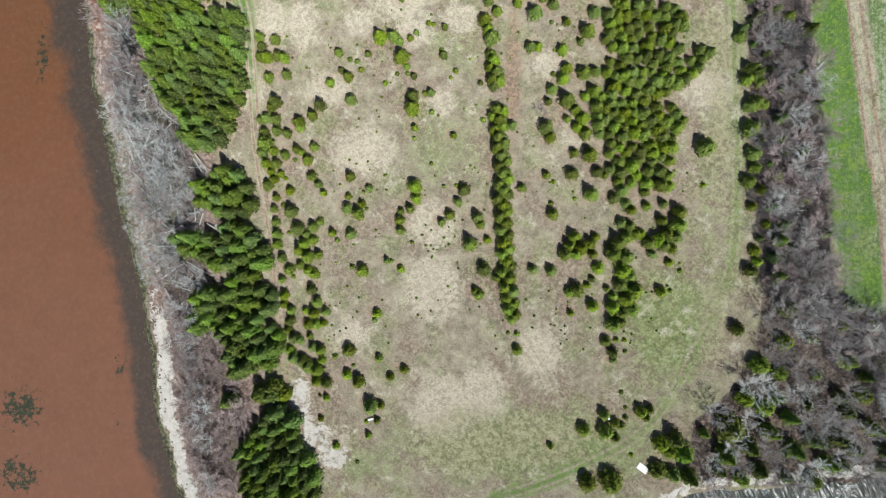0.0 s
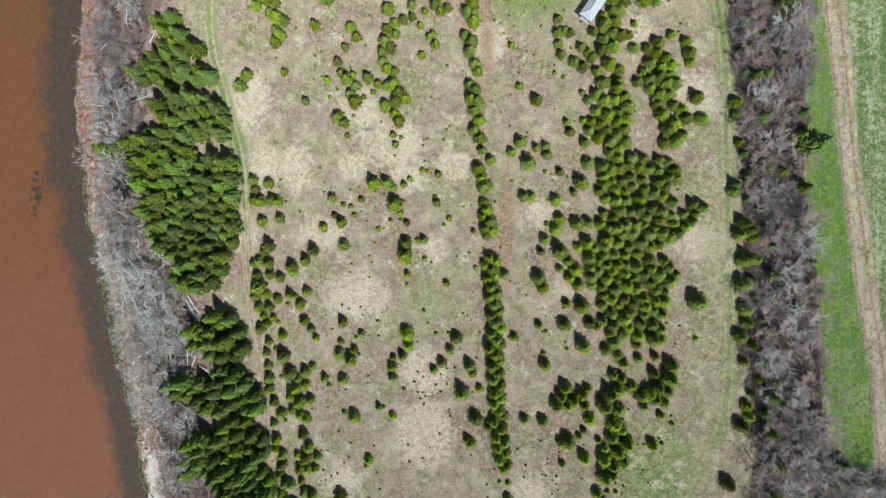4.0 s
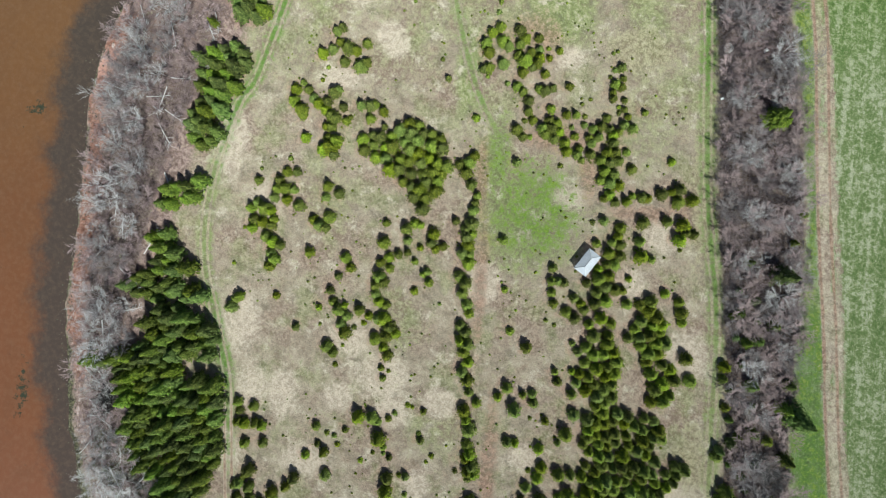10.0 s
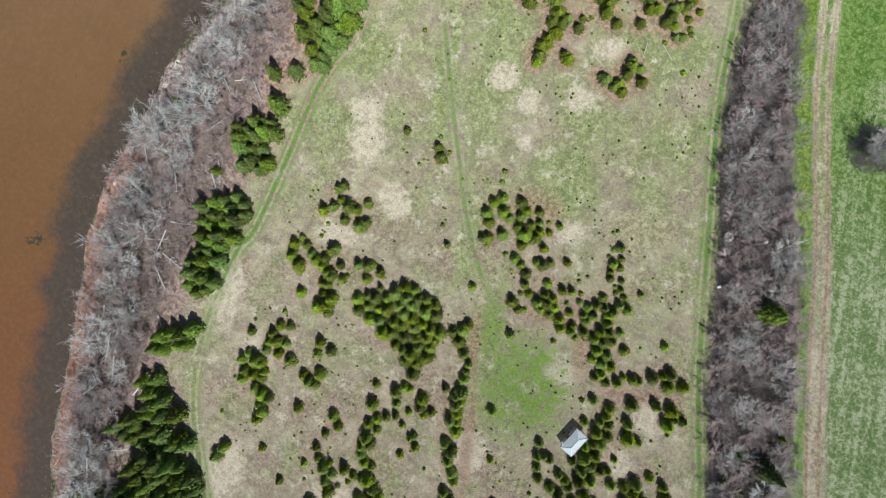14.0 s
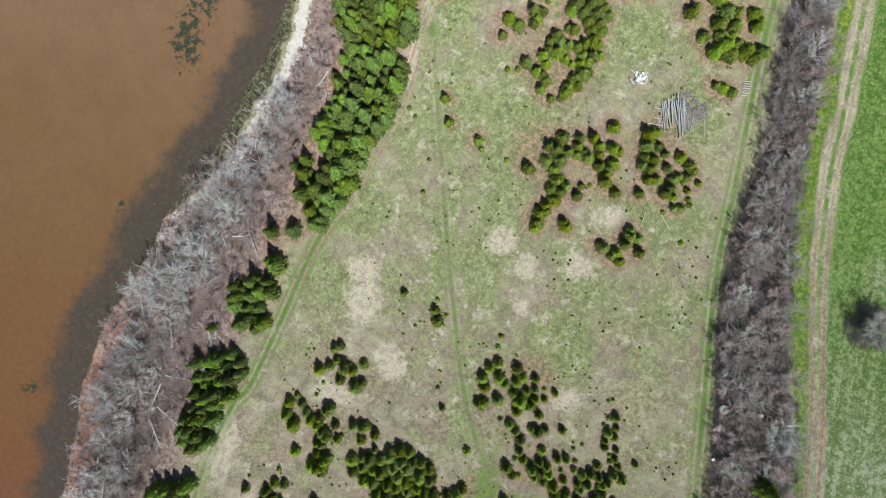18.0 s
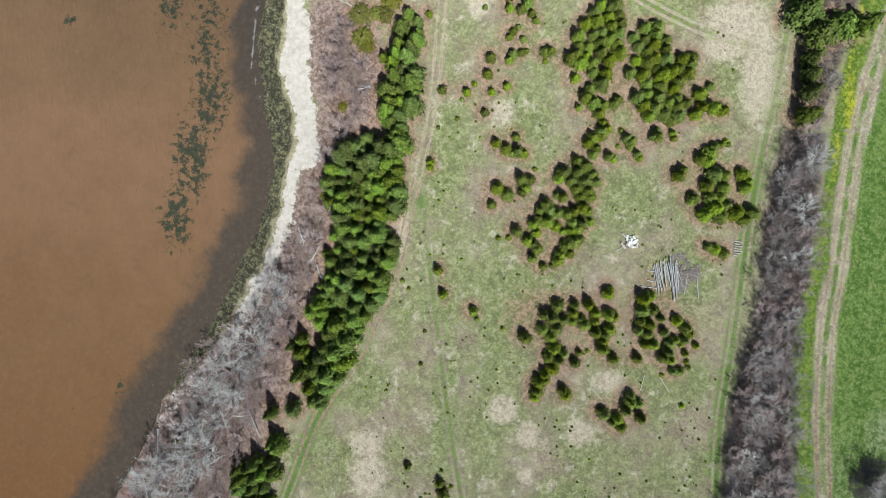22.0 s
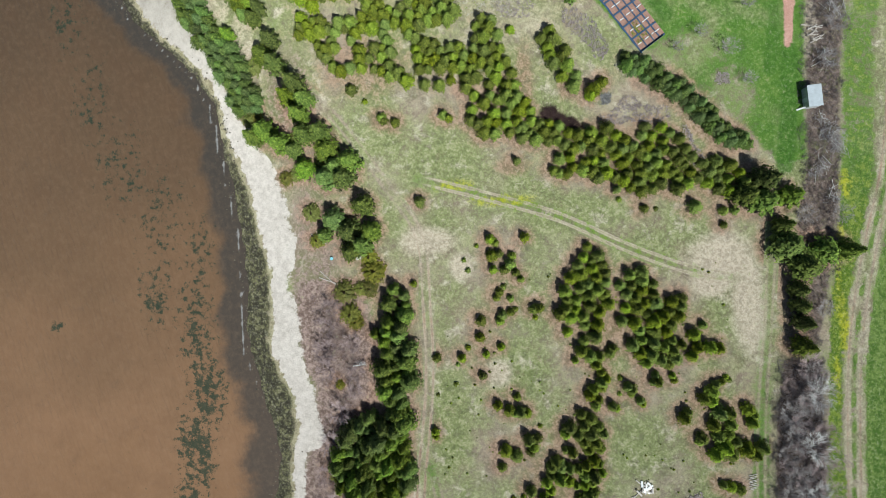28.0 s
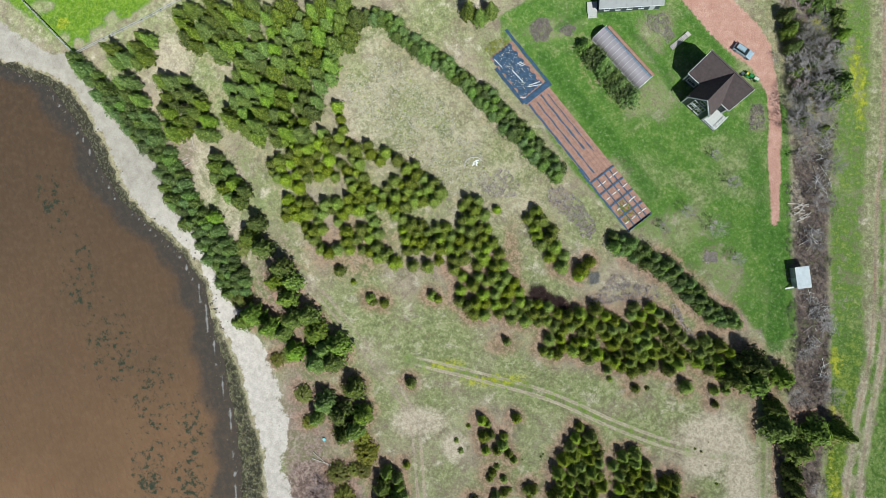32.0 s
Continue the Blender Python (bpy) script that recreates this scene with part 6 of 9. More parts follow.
SHORE_WOOD_E = [(-65.6, 60.4), (-57.6, 61.6), (-52.9, 60.6), (-49.5, 55.6), (-49.4, 52.2), (-53.9, 51.2), (-57.4, 52.3), (-61.0, 54.0), (-65.0, 55.4)]
SHORE_WOOD_F = [(-68.1, 54.2), (-63.4, 56.0), (-58.6, 54.4), (-56.5, 49.9), (-55.5, 47.6), (-52.7, 49.4), (-48.6, 48.3), (-47.6, 41.5), (-47.4, 33.7), (-48.2, 29.7), (-49.9, 26.8), (-49.8, 23.4), (-55.5, 20.4), (-60.2, 20.8), (-62.1, 24.2), (-60.4, 26.5), (-65.1, 28.6), (-68.2, 32.0), (-67.7, 38.8), (-69.6, 42.2), (-71.5, 46.8), (-78.7, 49.5), (-77.5, 51.2), (-72.7, 51.3)]
SHORE_WOOD_G = [(-52.9, 17.7), (-46.6, 16.5), (-45.6, 8.6), (-48.8, 5.8), (-46.5, 4.6), (-43.1, 0.7), (-42.1, -3.8), (-44.2, -6.0), (-41.3, -8.3), (-40.7, -12.8), (-39.8, -18.4), (-40.5, -22.8), (-46.5, -24.1), (-49.9, -26.4), (-51.7, -21.9), (-51.7, -18.5), (-54.6, -16.3), (-59.3, -16.3), (-59.9, -10.6), (-57.5, -8.4), (-51.7, -6.6), (-51.7, -4.9), (-57.5, -1.6), (-62.2, 0.7), (-61.7, 4.1), (-54.6, 4.1), (-52.9, 6.9), (-58.2, 8.6), (-57.6, 14.3)]
SHORE_WOOD_H = [(-45.3, -32.5), (-39.6, -30.1), (-36.7, -32.9), (-36.1, -38.4), (-32.7, -42.8), (-31.6, -54), (-46.4, -54), (-48.7, -44.3), (-49.0, -38.7), (-46.4, -36.4)]
SHORE_WOOD_I = [(-44.5, 155.2), (-43.4, 157.1), (-40.5, 157.5), (-39.9, 153.1), (-42.6, 152.1)]

plant(MEADOW_SOUTHWEST + MEADOW_SOUTHWEST_B + MEADOW_SOUTHWEST_C + MEADOW_SOUTHWEST_D + MEADOW_SOUTHWEST_E + MEADOW_SOUTHWEST_F, "young spruces in the southwest meadow")
plant(CENTRE_ROW + CENTRE_ROW_B, "row of spruces through the meadow", name="row_spruce", label="bushy spruce in a dense planted row on reddish soil")
plant(MEADOW_SOUTHEAST + MEADOW_SOUTHEAST_B + MEADOW_SOUTHEAST_C + MEADOW_SOUTHEAST_D, "young spruces in the southeast meadow")
plant(MEADOW_MIDWEST + MEADOW_MIDWEST_B + MEADOW_MIDWEST_C + MEADOW_MIDWEST_D + MEADOW_MIDWEST_E, "young spruces west of the row")
plant(CENTRE_ROW_NORTH, "row of spruces through the meadow", name="row_spruce", label="bushy spruce in a dense planted row on reddish soil")
plant(MEADOW_MIDEAST + MEADOW_MIDEAST_B + MEADOW_MIDEAST_C + MEADOW_MIDEAST_D + MEADOW_MIDEAST_E + MEADOW_MIDEAST_F, "young spruces by the shelter")
plant(MEADOW_NORTH + MEADOW_NORTH_B + MEADOW_NORTH_C + MEADOW_NORTH_D + MEADOW_NORTH_E + MEADOW_NORTH_F, "young spruces in the northern meadow")
plant(MEADOW_FAR_NORTH + MEADOW_FAR_NORTH_B + MEADOW_FAR_NORTH_C, "young spruces in the far northern meadow")
plant(ORCHARD_EDGE, "young spruces near the garden")
plant(GREENHOUSE_ROW, "row of evergreens by the greenhouse", HEDGE, "cedar_bush", "dense dark evergreen bush beside the greenhouse")
plant(TALL_SPRUCES + TALL_SPRUCES_A + TALL_SPRUCES_B, "tall spruces of the north", TALL, "spruce_tree", "tall dark green spruce with tiered branches")
plant(HEDGEROW_SPRUCES, "spruces in the southern hedgerow", YOUNG, "bushy_spruce", "bushy dark green spruce at the hedgerow's edge")
plant([(x, y, r * 0.72) for x, y, r in SOUTH_SPRUCES], "spruces in the southern wood", TALL, "spruce_tree", "tall dark green spruce with tiered branches")
DRIVE_TREES = [(57.2, 305.8, 1.3), (58.4, 303.6, 1.1), (63.8, 307.5, 2.5), (66.2, 304.4, 1.8), (65.6, 292.4, 2.1), (62.6, 291.2, 1.5), (67.2, 290.4, 1.3), (66.4, 298.8, 1.1), (60.6, 309.6, 1.6), (62.0, 296.4, 1.0)]
plant(DRIVE_TREES, "dark evergreens beside the drive", HEDGE, "spruce_tree", "dark green spruce in the scrub beside the drive")
plant(HEDGEROW_TALL, "tall spires in the long hedgerow", TOWER, "tall_spruce", "tall dark pointed spruce rising out of the hedgerow")
plant(HEDGEROW_EDGE, "small evergreens along the hedgerow's edge", YOUNG, "small_spruce", "small dark evergreen at the edge of the hedgerow")
before = len(taken)
plant([(x, y, 0.65 + 0.6 * rng.random() ** 2) for x, y in scattered([(50.5, -4), (51.4, 24), (50.8, 54), (49, 74), (56, 76), (57.5, 48), (58, 22), (59.5, -6)], 3.9, 301)], "low evergreens inside the hedgerow", HEDGE, "hedgerow_evergreen", "low dark evergreen among bare hedgerow stems")
del taken[before:]  # bare trees may stand among these
plant(HEDGEROW_MID, "spruces in the long hedgerow", TALL, "spruce_tree", "tall dark green spruce with tiered branches")
SHORE_BUSHES = [(-50.3, -29.8, 1.5), (-56.9, 70.2, 1.8), (-44.3, 134.7, 2.0), (-44.6, -28.0, 1.6), (-41.5, -28.4, 1.9), (-45.0, 135.7, 1.5), (-46.2, 141.1, 1.3), (-42.0, 142.2, 1.6), (-55.6, 120.3, 0.9), (-65.1, 133.4, 0.9)]
plant(SHORE_BUSHES, "spruces in the shore thicket", TALL, "small_spruce", "small bright green spruce in the shore thicket")
plant(JUNIPERS, "yellowish bushes above the beach", JUNIPER, "juniper_bush", "low rounded yellowish-green bush above the beach")
grove(GROVE_SOUTHEAST, 1.72, (1.0, 1.5), "young_spruce_grove", YOUNG, "dense grove of young green spruces", 20)
grove(GROVE_COLUMNS_A, 1.80, (1.10, 1.50), "young_spruce_grove", YOUNG, "dense grove of young green spruces", 21)
grove(GROVE_COLUMNS_B, 1.80, (1.10, 1.50), "young_spruce_grove", YOUNG, "dense grove of young green spruces", 22)
grove(GROVE_MIDWEST, 1.80, (1.10, 1.60), "young_spruce_grove", YOUNG, "dense grove of young green spruces", 23)
grove(GROVE_NORTHEAST_A, 1.97, (1.30, 1.80), "young_spruce_grove", YOUNG, "dense grove of young green spruces", 24)
grove(GROVE_NORTHEAST_B, 1.80, (1.10, 1.60), "young_spruce_grove", YOUNG, "dense grove of young green spruces", 25)
grove(GROVE_NORTHEAST_C, 1.80, (1.10, 1.60), "young_spruce_grove", YOUNG, "dense grove of young green spruces", 26)
grove(GROVE_BAND, 1.80, (1.10, 1.50), "young_spruce_grove", YOUNG, "dense grove of young green spruces", 27)
grove(GROVE_YOUNG_STAND, 1.72, (1.0, 1.6), "young_spruce_grove", YOUNG, "dense grove of young green spruces", 28, openings=True)
grove(WOOD_NORTH, 2.09, (1.33, 2.21), "spruce_wood", TALL, "dense stand of tall dark green spruces", 29)
grove(COPSE_A, 2.02, (1.33, 1.99), "spruce_wood", TALL, "dense stand of tall dark green spruces", 30, 0.5)
grove(COPSE_B, 2.02, (1.33, 1.89), "spruce_wood", TALL, "dense stand of tall dark green spruces", 31, 0.5)
grove(SHORE_HEDGE, 1.5, (1.3, 1.85), "spruce_hedge", HEDGE, "dense spruce hedge with touching crowns above the beach", 32, 0.3)
grove(COPSE_C, 2.02, (1.33, 1.89), "spruce_wood", TALL, "dense stand of tall dark green spruces", 33, 0.7)
grove(COPSE_D, 2.02, (1.33, 1.89), "spruce_wood", TALL, "dense stand of tall dark green spruces", 34, 0.5)
grove(EAST_HEDGE, 1.35, (1.15, 1.65), "spruce_hedge", HEDGE, "planted hedge of pointed dark green spruces", 35, 0.1)
grove(GARDEN_HEDGE, 1.35, (1.15, 1.65), "spruce_hedge", HEDGE, "planted hedge of pointed dark green spruces", 36, 0.1)
grove(COPSE_E, 1.89, (1.20, 1.60), "young_spruce_grove", YOUNG, "dense grove of young green spruces", 37)
grove(SHORE_WOOD_NORTH, 2.05, (1.15, 2.5), "spruce_wood", TALL, "dense stand of tall dark green spruces", 38)
grove(SHORE_WOOD_MID, 2.05, (1.15, 2.5), "spruce_wood", TALL, "dense stand of tall dark green spruces", 39, 0.4)
grove(SHORE_WOOD_A, 2.02, (1.33, 1.99), "spruce_wood", TALL, "dense stand of tall dark green spruces", 40)
grove(SHORE_WOOD_B, 2.02, (1.33, 1.99), "spruce_wood", TALL, "dense stand of tall dark green spruces", 41)
grove(SHORE_WOOD_C, 2.02, (1.33, 1.89), "spruce_wood", TALL, "dense stand of tall dark green spruces", 42)
grove(SHORE_WOOD_D, 1.95, (1.33, 1.9), "spruce_wood", TALL, "dense stand of tall dark green spruces", 43)
grove(SHORE_WOOD_E, 1.95, (1.4, 2.0), "spruce_wood", TALL, "dense stand of tall dark green spruces", 44)
grove(SHORE_WOOD_F, 2.0, (1.4, 2.1), "spruce_wood", TALL, "dense stand of tall dark green spruces", 45)
grove(SHORE_WOOD_G, 2.0, (1.4, 2.1), "spruce_wood", TALL, "dense stand of tall dark green spruces", 46)
grove(SHORE_WOOD_H, 2.0, (1.4, 2.1), "spruce_wood", TALL, "dense stand of tall dark green spruces", 47)
grove(SHORE_WOOD_I, 1.94, (1.22, 1.68), "spruce_wood", TALL, "dense stand of tall dark green spruces", 48)



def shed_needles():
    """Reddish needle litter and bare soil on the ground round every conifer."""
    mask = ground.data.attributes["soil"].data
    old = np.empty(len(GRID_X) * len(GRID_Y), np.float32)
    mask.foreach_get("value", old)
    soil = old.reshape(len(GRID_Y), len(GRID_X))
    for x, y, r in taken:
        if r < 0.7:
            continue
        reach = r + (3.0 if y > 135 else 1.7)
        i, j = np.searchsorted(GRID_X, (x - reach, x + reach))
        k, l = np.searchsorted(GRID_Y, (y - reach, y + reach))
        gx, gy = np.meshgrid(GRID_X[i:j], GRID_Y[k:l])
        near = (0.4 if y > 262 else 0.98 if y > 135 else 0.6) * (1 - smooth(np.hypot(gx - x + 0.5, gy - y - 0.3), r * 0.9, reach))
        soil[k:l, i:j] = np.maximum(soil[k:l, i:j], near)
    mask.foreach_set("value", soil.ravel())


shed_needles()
# bare trees and brush
def bare_mesh(name, rng, h, spread_out, limbs, material, thick, lean=0.0):
    """A leafless tree: a short trunk that forks into limbs, branches and a haze of fine twigs."""
    verts, faces = [], []
    top = Vector((lean * h * 0.4, 0, h * 0.34))
    tube(verts, faces, [Vector((0, 0, -0.1)), top * 0.5, top], [thick, thick * 0.85, thick * 0.7], 5)
    for i in range(limbs):
        a = i * 2.4 + rng.uniform(-0.5, 0.5)
        f = rng.uniform(0.35, 1.0)
        start = top * f
        end = start + Vector((math.cos(a) * spread_out * rng.uniform(0.45, 1.0) + lean * h * 0.4, math.sin(a) * spread_out * rng.uniform(0.45, 1.0), (h - start.z) * rng.uniform(0.55, 1.0)))
        bend = start.lerp(end, 0.5) + Vector((rng.uniform(-1, 1), rng.uniform(-1, 1), rng.uniform(0, 0.8))) * 0.12 * h
        tube(verts, faces, [start, bend, end], [thick * 0.5, thick * 0.3, 0.010], 3)
        for j in range(8):
            g = rng.uniform(0.25, 0.98)
            p = start.lerp(bend, g * 2) if g < 0.5 else bend.lerp(end, g * 2 - 1)
            b = a + rng.choice((-1, 1)) * rng.uniform(0.3, 1.2)
            q = p + Vector((math.cos(b), math.sin(b), rng.uniform(0.1, 0.8))) * spread_out * rng.uniform(0.22, 0.5)
            tube(verts, faces, [p, q], [thick * 0.2, 0.008], 3)
            for _ in range(14):
                s = p.lerp(q, rng.uniform(0.2, 1))
                e = s + Vector((math.cos(b + rng.uniform(-1.1, 1.1)), math.sin(b + rng.uniform(-1.1, 1.1)), rng.uniform(0, 0.7))) * spread_out * rng.uniform(0.12, 0.32)
                side = Vector((-math.sin(b), math.cos(b), 0)) * 0.0095
                n = len(verts)
                verts += [s - side, s + side, e]
                faces.append((n, n + 1, n + 2))
    return mesh_of(name, verts, faces, material)


bare_rng = random.Random(5)
DULL_TREES = [bare_mesh("bare_tree", bare_rng, 4.0 + 0.7 * k, 1.9 + 0.25 * k, 14, DULL_BARK, 0.055, 0.08 * (k % 3)) for k in range(4)]
GREY_TREES = [bare_mesh("bare_tree", bare_rng, 4.6 + 0.8 * k, 2.1 + 0.25 * k, 12, GREY_BARK, 0.07, 0.12 * (k % 3)) for k in range(4)]
RUSSET_TREES = [bare_mesh("bare_tree", bare_rng, 3.6 + 0.6 * k, 1.8 + 0.25 * k, 14, RUSSET_BARK, 0.05, 0.06 * k) for k in range(3)]
BROWN_SHRUBS = [bare_mesh("bare_shrub", bare_rng, 2.6 + 0.5 * k, 1.7, 10, TWIGS, 0.06, 0.05 * k) for k in range(3)]


def bare(poly, gap, seed, meshes, name, label, group, lo, hi, clear=0.35, margin=0.8):
    r = random.Random(seed + 100)
    for x, y in scattered(poly, gap, seed, clear, margin):
        ob = new(name, r.choice(meshes))
        ob.matrix_basis = pose(x, y, float(height_at(x, y)), r.uniform(-8, 8), r.uniform(-8, 8), r.uniform(0, 360)) @ Matrix.Scale(r.uniform(lo, hi), 4)
        tagged(ob, label, "shrub" if name == "bare_shrub" else "tree", group)


def brush(name, poly, count, size, material, label, seed, keep=0.0, thick=1.0, avoid=None):
    """A thicket of thin leafless stems, past counting."""
    r = random.Random(seed)
    xs, ys = [p[0] for p in poly], [p[1] for p in poly]
    n = count // 8
    cand = np.array([(r.uniform(min(xs), max(xs)), r.uniform(min(ys), max(ys))) for _ in range(n * 5)])
    cand = cand[inside(cand[:, 0], cand[:, 1], poly) > keep + 1.3 * wave2(cand[:, 0], cand[:, 1], 8, 61)][:n]
    if avoid:
        cand = cand[inside(cand[:, 0], cand[:, 1], avoid) < 0.5]
    base_z = height_at(cand[:, 0], cand[:, 1])
    verts, faces = [], []
    for (x, y), z in zip(cand, base_z):
        big, turn = size * r.uniform(0.5, 1.3), r.uniform(0, 6.3)
        for k in range(8):
            a, h = turn + k * 0.785 + r.uniform(-0.4, 0.4), big * r.uniform(0.6, 1.15)
            foot = Vector((x + r.uniform(-0.12, 0.12), y + r.uniform(-0.12, 0.12), z - 0.05))
            tip = foot + Vector((math.cos(a) * h * r.uniform(0.3, 0.9), math.sin(a) * h * r.uniform(0.3, 0.9), h * r.uniform(0.5, 1)))
            w = Vector((-math.sin(a), math.cos(a), 0)) * r.uniform(0.011, 0.026) * thick
            i = len(verts)
            verts += [foot - w, foot + w, foot + Vector((0, 0, 0.05)) + w.yxz * 0.8, tip]
            faces += [(i, i + 1, i + 3), (i + 1, i + 2, i + 3), (i + 2, i, i + 3)]
    return tagged(new(name, mesh_of(name, verts, faces, material)), label, "brush", kind="stuff")


taken.append((56.8, 255.6, 5))  # the shed's ground stays clear
# the seaward half of the thicket, where the pale trees lean over the beach
SEAWARD = [(float(shore_x(y)) + a, y) for y, a in ((-50, 9), (-12, 9), (36, 7), (70, 6.5), (103, 6), (131, 6), (155, 9), (172, 11), (172, 15), (155, 15), (131, 17), (103, 16), (70, 15), (36, 17), (11, 19), (-12, 14), (-50, 12))]
bare(SEAWARD, 3.9, 71, GREY_TREES + DULL_TREES[1:3], "bare_birch", "pale grey leafless tree in the shore thicket", "bare trees along the shore", 0.9, 1.55)
bare(SHORE_SCRUB, 3.9, 72, BROWN_SHRUBS, "bare_shrub", "brown leafless shrub in the shore thicket", "bare shrubs along the shore", 0.9, 1.5, 0.2)
bare(HEDGE_STRIP, 7.5, 76, GREY_TREES, "pale_bare_tree", "pale grey leafless tree standing out of the hedgerow", "pale trees in the hedgerow", 0.8, 1.2, margin=3.2)
bare(HEDGE_STRIP, 3.9, 73, DULL_TREES + RUSSET_TREES, "bare_tree", "grey leafless tree in the long hedgerow", "bare trees in the hedgerow", 0.75, 1.2)
bare(HEDGE_STRIP, 4.6, 74, BROWN_SHRUBS, "bare_shrub", "brown leafless shrub in the long hedgerow", "bare shrubs in the hedgerow", 0.9, 1.6, 0.2)
plant([(x, y, 1.0 + 0.8 * ((x * 7.7 + y * 3.1) % 1)) for x, y in scattered(SOUTH_WOOD, 4.6, 92, 0.8, 1.5)], "spruces in the southern wood", YOUNG, "spruce_tree", "dark green spruce among leafless trees")
plant([(x, y, 0.7 + 0.6 * ((x * 7.7 + y * 3.1) % 1)) for x, y in scattered([p for p in HEDGE_STRIP if p[1] < 90], 7.5, 93, 0.8, 1.5)], "small evergreens in the hedgerow", TALL, "small_spruce", "small dark evergreen among leafless hedgerow trees")
bare(SOUTH_WOOD, 4.2, 75, DULL_TREES + GREY_TREES[:2], "bare_tree", "grey leafless tree at the wood's edge", "bare trees of the southern wood", 0.9, 1.4)
WINDFALL = [(-75, 35), (-66, 36), (-60, 18), (-58, 6), (-62, -7), (-70, -7), (-75, 8), (-77, 22)]
brush("shore_brush", SHORE_SCRUB, 64000, 1.5, TWIGS, "tangle of brown leafless stems above the beach", 81, avoid=WINDFALL)
brush("mossy_brush", WINDFALL, 9000, 0.9, MOSSY_TWIGS, "mossy olive twigs among fallen trunks", 101, thick=1.5)
brush("bleached_twigs", WINDFALL, 20000, 1.0, BLEACHED, "bleached twigs of fallen trees above the bank", 102, thick=1.2)
brush("hedgerow_brush", HEDGE_STRIP, 140000, 1.6, GREY_TWIGS, "tangle of brown leafless stems in the hedgerow", 82)
bare([(56, 281), (56.2, 310), (66, 310), (65, 296), (63, 281)], 2.6, 78, DULL_TREES + BROWN_SHRUBS, "bare_tree", "brown leafless tree beside the drive", "bare trees beside the drive", 0.7, 1.1)
bare(HEDGE_NORTH, 6.5, 77, DULL_TREES, "bare_tree", "grey leafless tree in the long hedgerow", "bare trees in the hedgerow", 0.6, 0.95)
brush("hedge_brush", HEDGE_NORTH, 18000, 1.1, GREY_TWIGS, "low tangle of grey stems and cut branches", 84)
brush("drive_scrub", [(56.6, 303), (58.8, 306), (61.6, 302), (61.0, 294), (59.6, 286.5), (57.4, 285.6), (57.0, 292)], 9000, 2.0, MOSSY_TWIGS, "dark olive leafless scrub beside the red drive", 184, thick=1.3)
brush("drive_scrub", [(61.6, 304), (65.8, 301), (66.4, 293), (63.6, 287.6), (61.2, 290), (61.4, 297)], 6000, 1.8, MOSSY_TWIGS, "dark olive leafless scrub between spruces", 185, thick=1.2)
brush("wood_brush", SOUTH_WOOD, 12000, 1.6, GREY_TWIGS, "tangle of grey leafless stems under the trees", 83)


def fallen_trunks():
    """Dead grey trunks that lie in the shore thicket, pointing every way."""
    r = random.Random(17)
    for x, y in scattered(SHORE_SCRUB, 2.2, 91, 0.3):
        if y < -9 or r.random() > np.interp(y, [-9, -4, 34, 44, 60, 140, 200], [0.4, 0.95, 0.95, 0.4, 0.2, 0.18, 0.1]):
            continue
        a, long = r.gauss(-0.6, 0.7), r.uniform(2.5, 6.5)
        verts, faces = [], []
        p, q = Vector((0, 0, 0.35)), Vector((math.cos(a) * long, math.sin(a) * long, r.uniform(0.6, 1.6)))
        tube(verts, faces, [p, p.lerp(q, 0.5) + Vector((0.1, -0.1, 0.08)), q], [r.uniform(0.09, 0.19), 0.09, 0.035], 5)
        for k in range(12):
            f = r.uniform(0.25, 0.98)
            s = p.lerp(q, f)
            b = a + r.choice((-1, 1)) * r.uniform(0.3, 1.1)
            e = s + Vector((math.cos(b), math.sin(b), r.uniform(0, 0.5))) * long * r.uniform(0.1, 0.26)
            tube(verts, faces, [s, e], [0.035, 0.010], 3)
            for _ in range(4):
                c, u = b + r.uniform(-0.9, 0.9), s.lerp(e, r.uniform(0.3, 1))
                tube(verts, faces, [u, u + Vector((math.cos(c), math.sin(c), r.uniform(-0.2, 0.4))) * r.uniform(0.3, 0.8)], [0.013, 0.005], 3)
        ob = new("fallen_trunk", mesh_of("fallen_trunk", verts, faces, BLEACHED))
        ob.location = (x, y, float(height_at(x, y)))
        tagged(ob, "grey dead trunk fallen in the shore thicket", "log", "fallen trunks along the shore")


fallen_trunks()
DARK_BARK = bark("dark_wet_bark", (0.020, 0.019, 0.018), (0.085, 0.080, 0.076))
UPROOTED = [bare_mesh("bare_tree", bare_rng, 6.0, 2.6, 16, DARK_BARK, 0.09) for k in range(2)]
for x, y, tilt, turn in ((58.4, 39.4, 6, 40), (57.2, 40.6, 14, 200), (-73.8, 39.8, 72, 150), (-75.6, 41.0, 66, 120), (-73.2, 37.6, 70, 165)):
    ob = new("uprooted_tree" if tilt > 40 else "dark_bare_tree", UPROOTED[0 if x > -74.8 else 1])
    ob.matrix_basis = pose(x, y, float(height_at(x, y)) + 0.1, tilt, 0, turn)
    tagged(ob, "dark leafless tree toppled towards the bank" if tilt > 40 else "dark leafless tree standing in the hedgerow", "tree", "toppled dark trees" if tilt > 40 else "dark hedgerow trees")


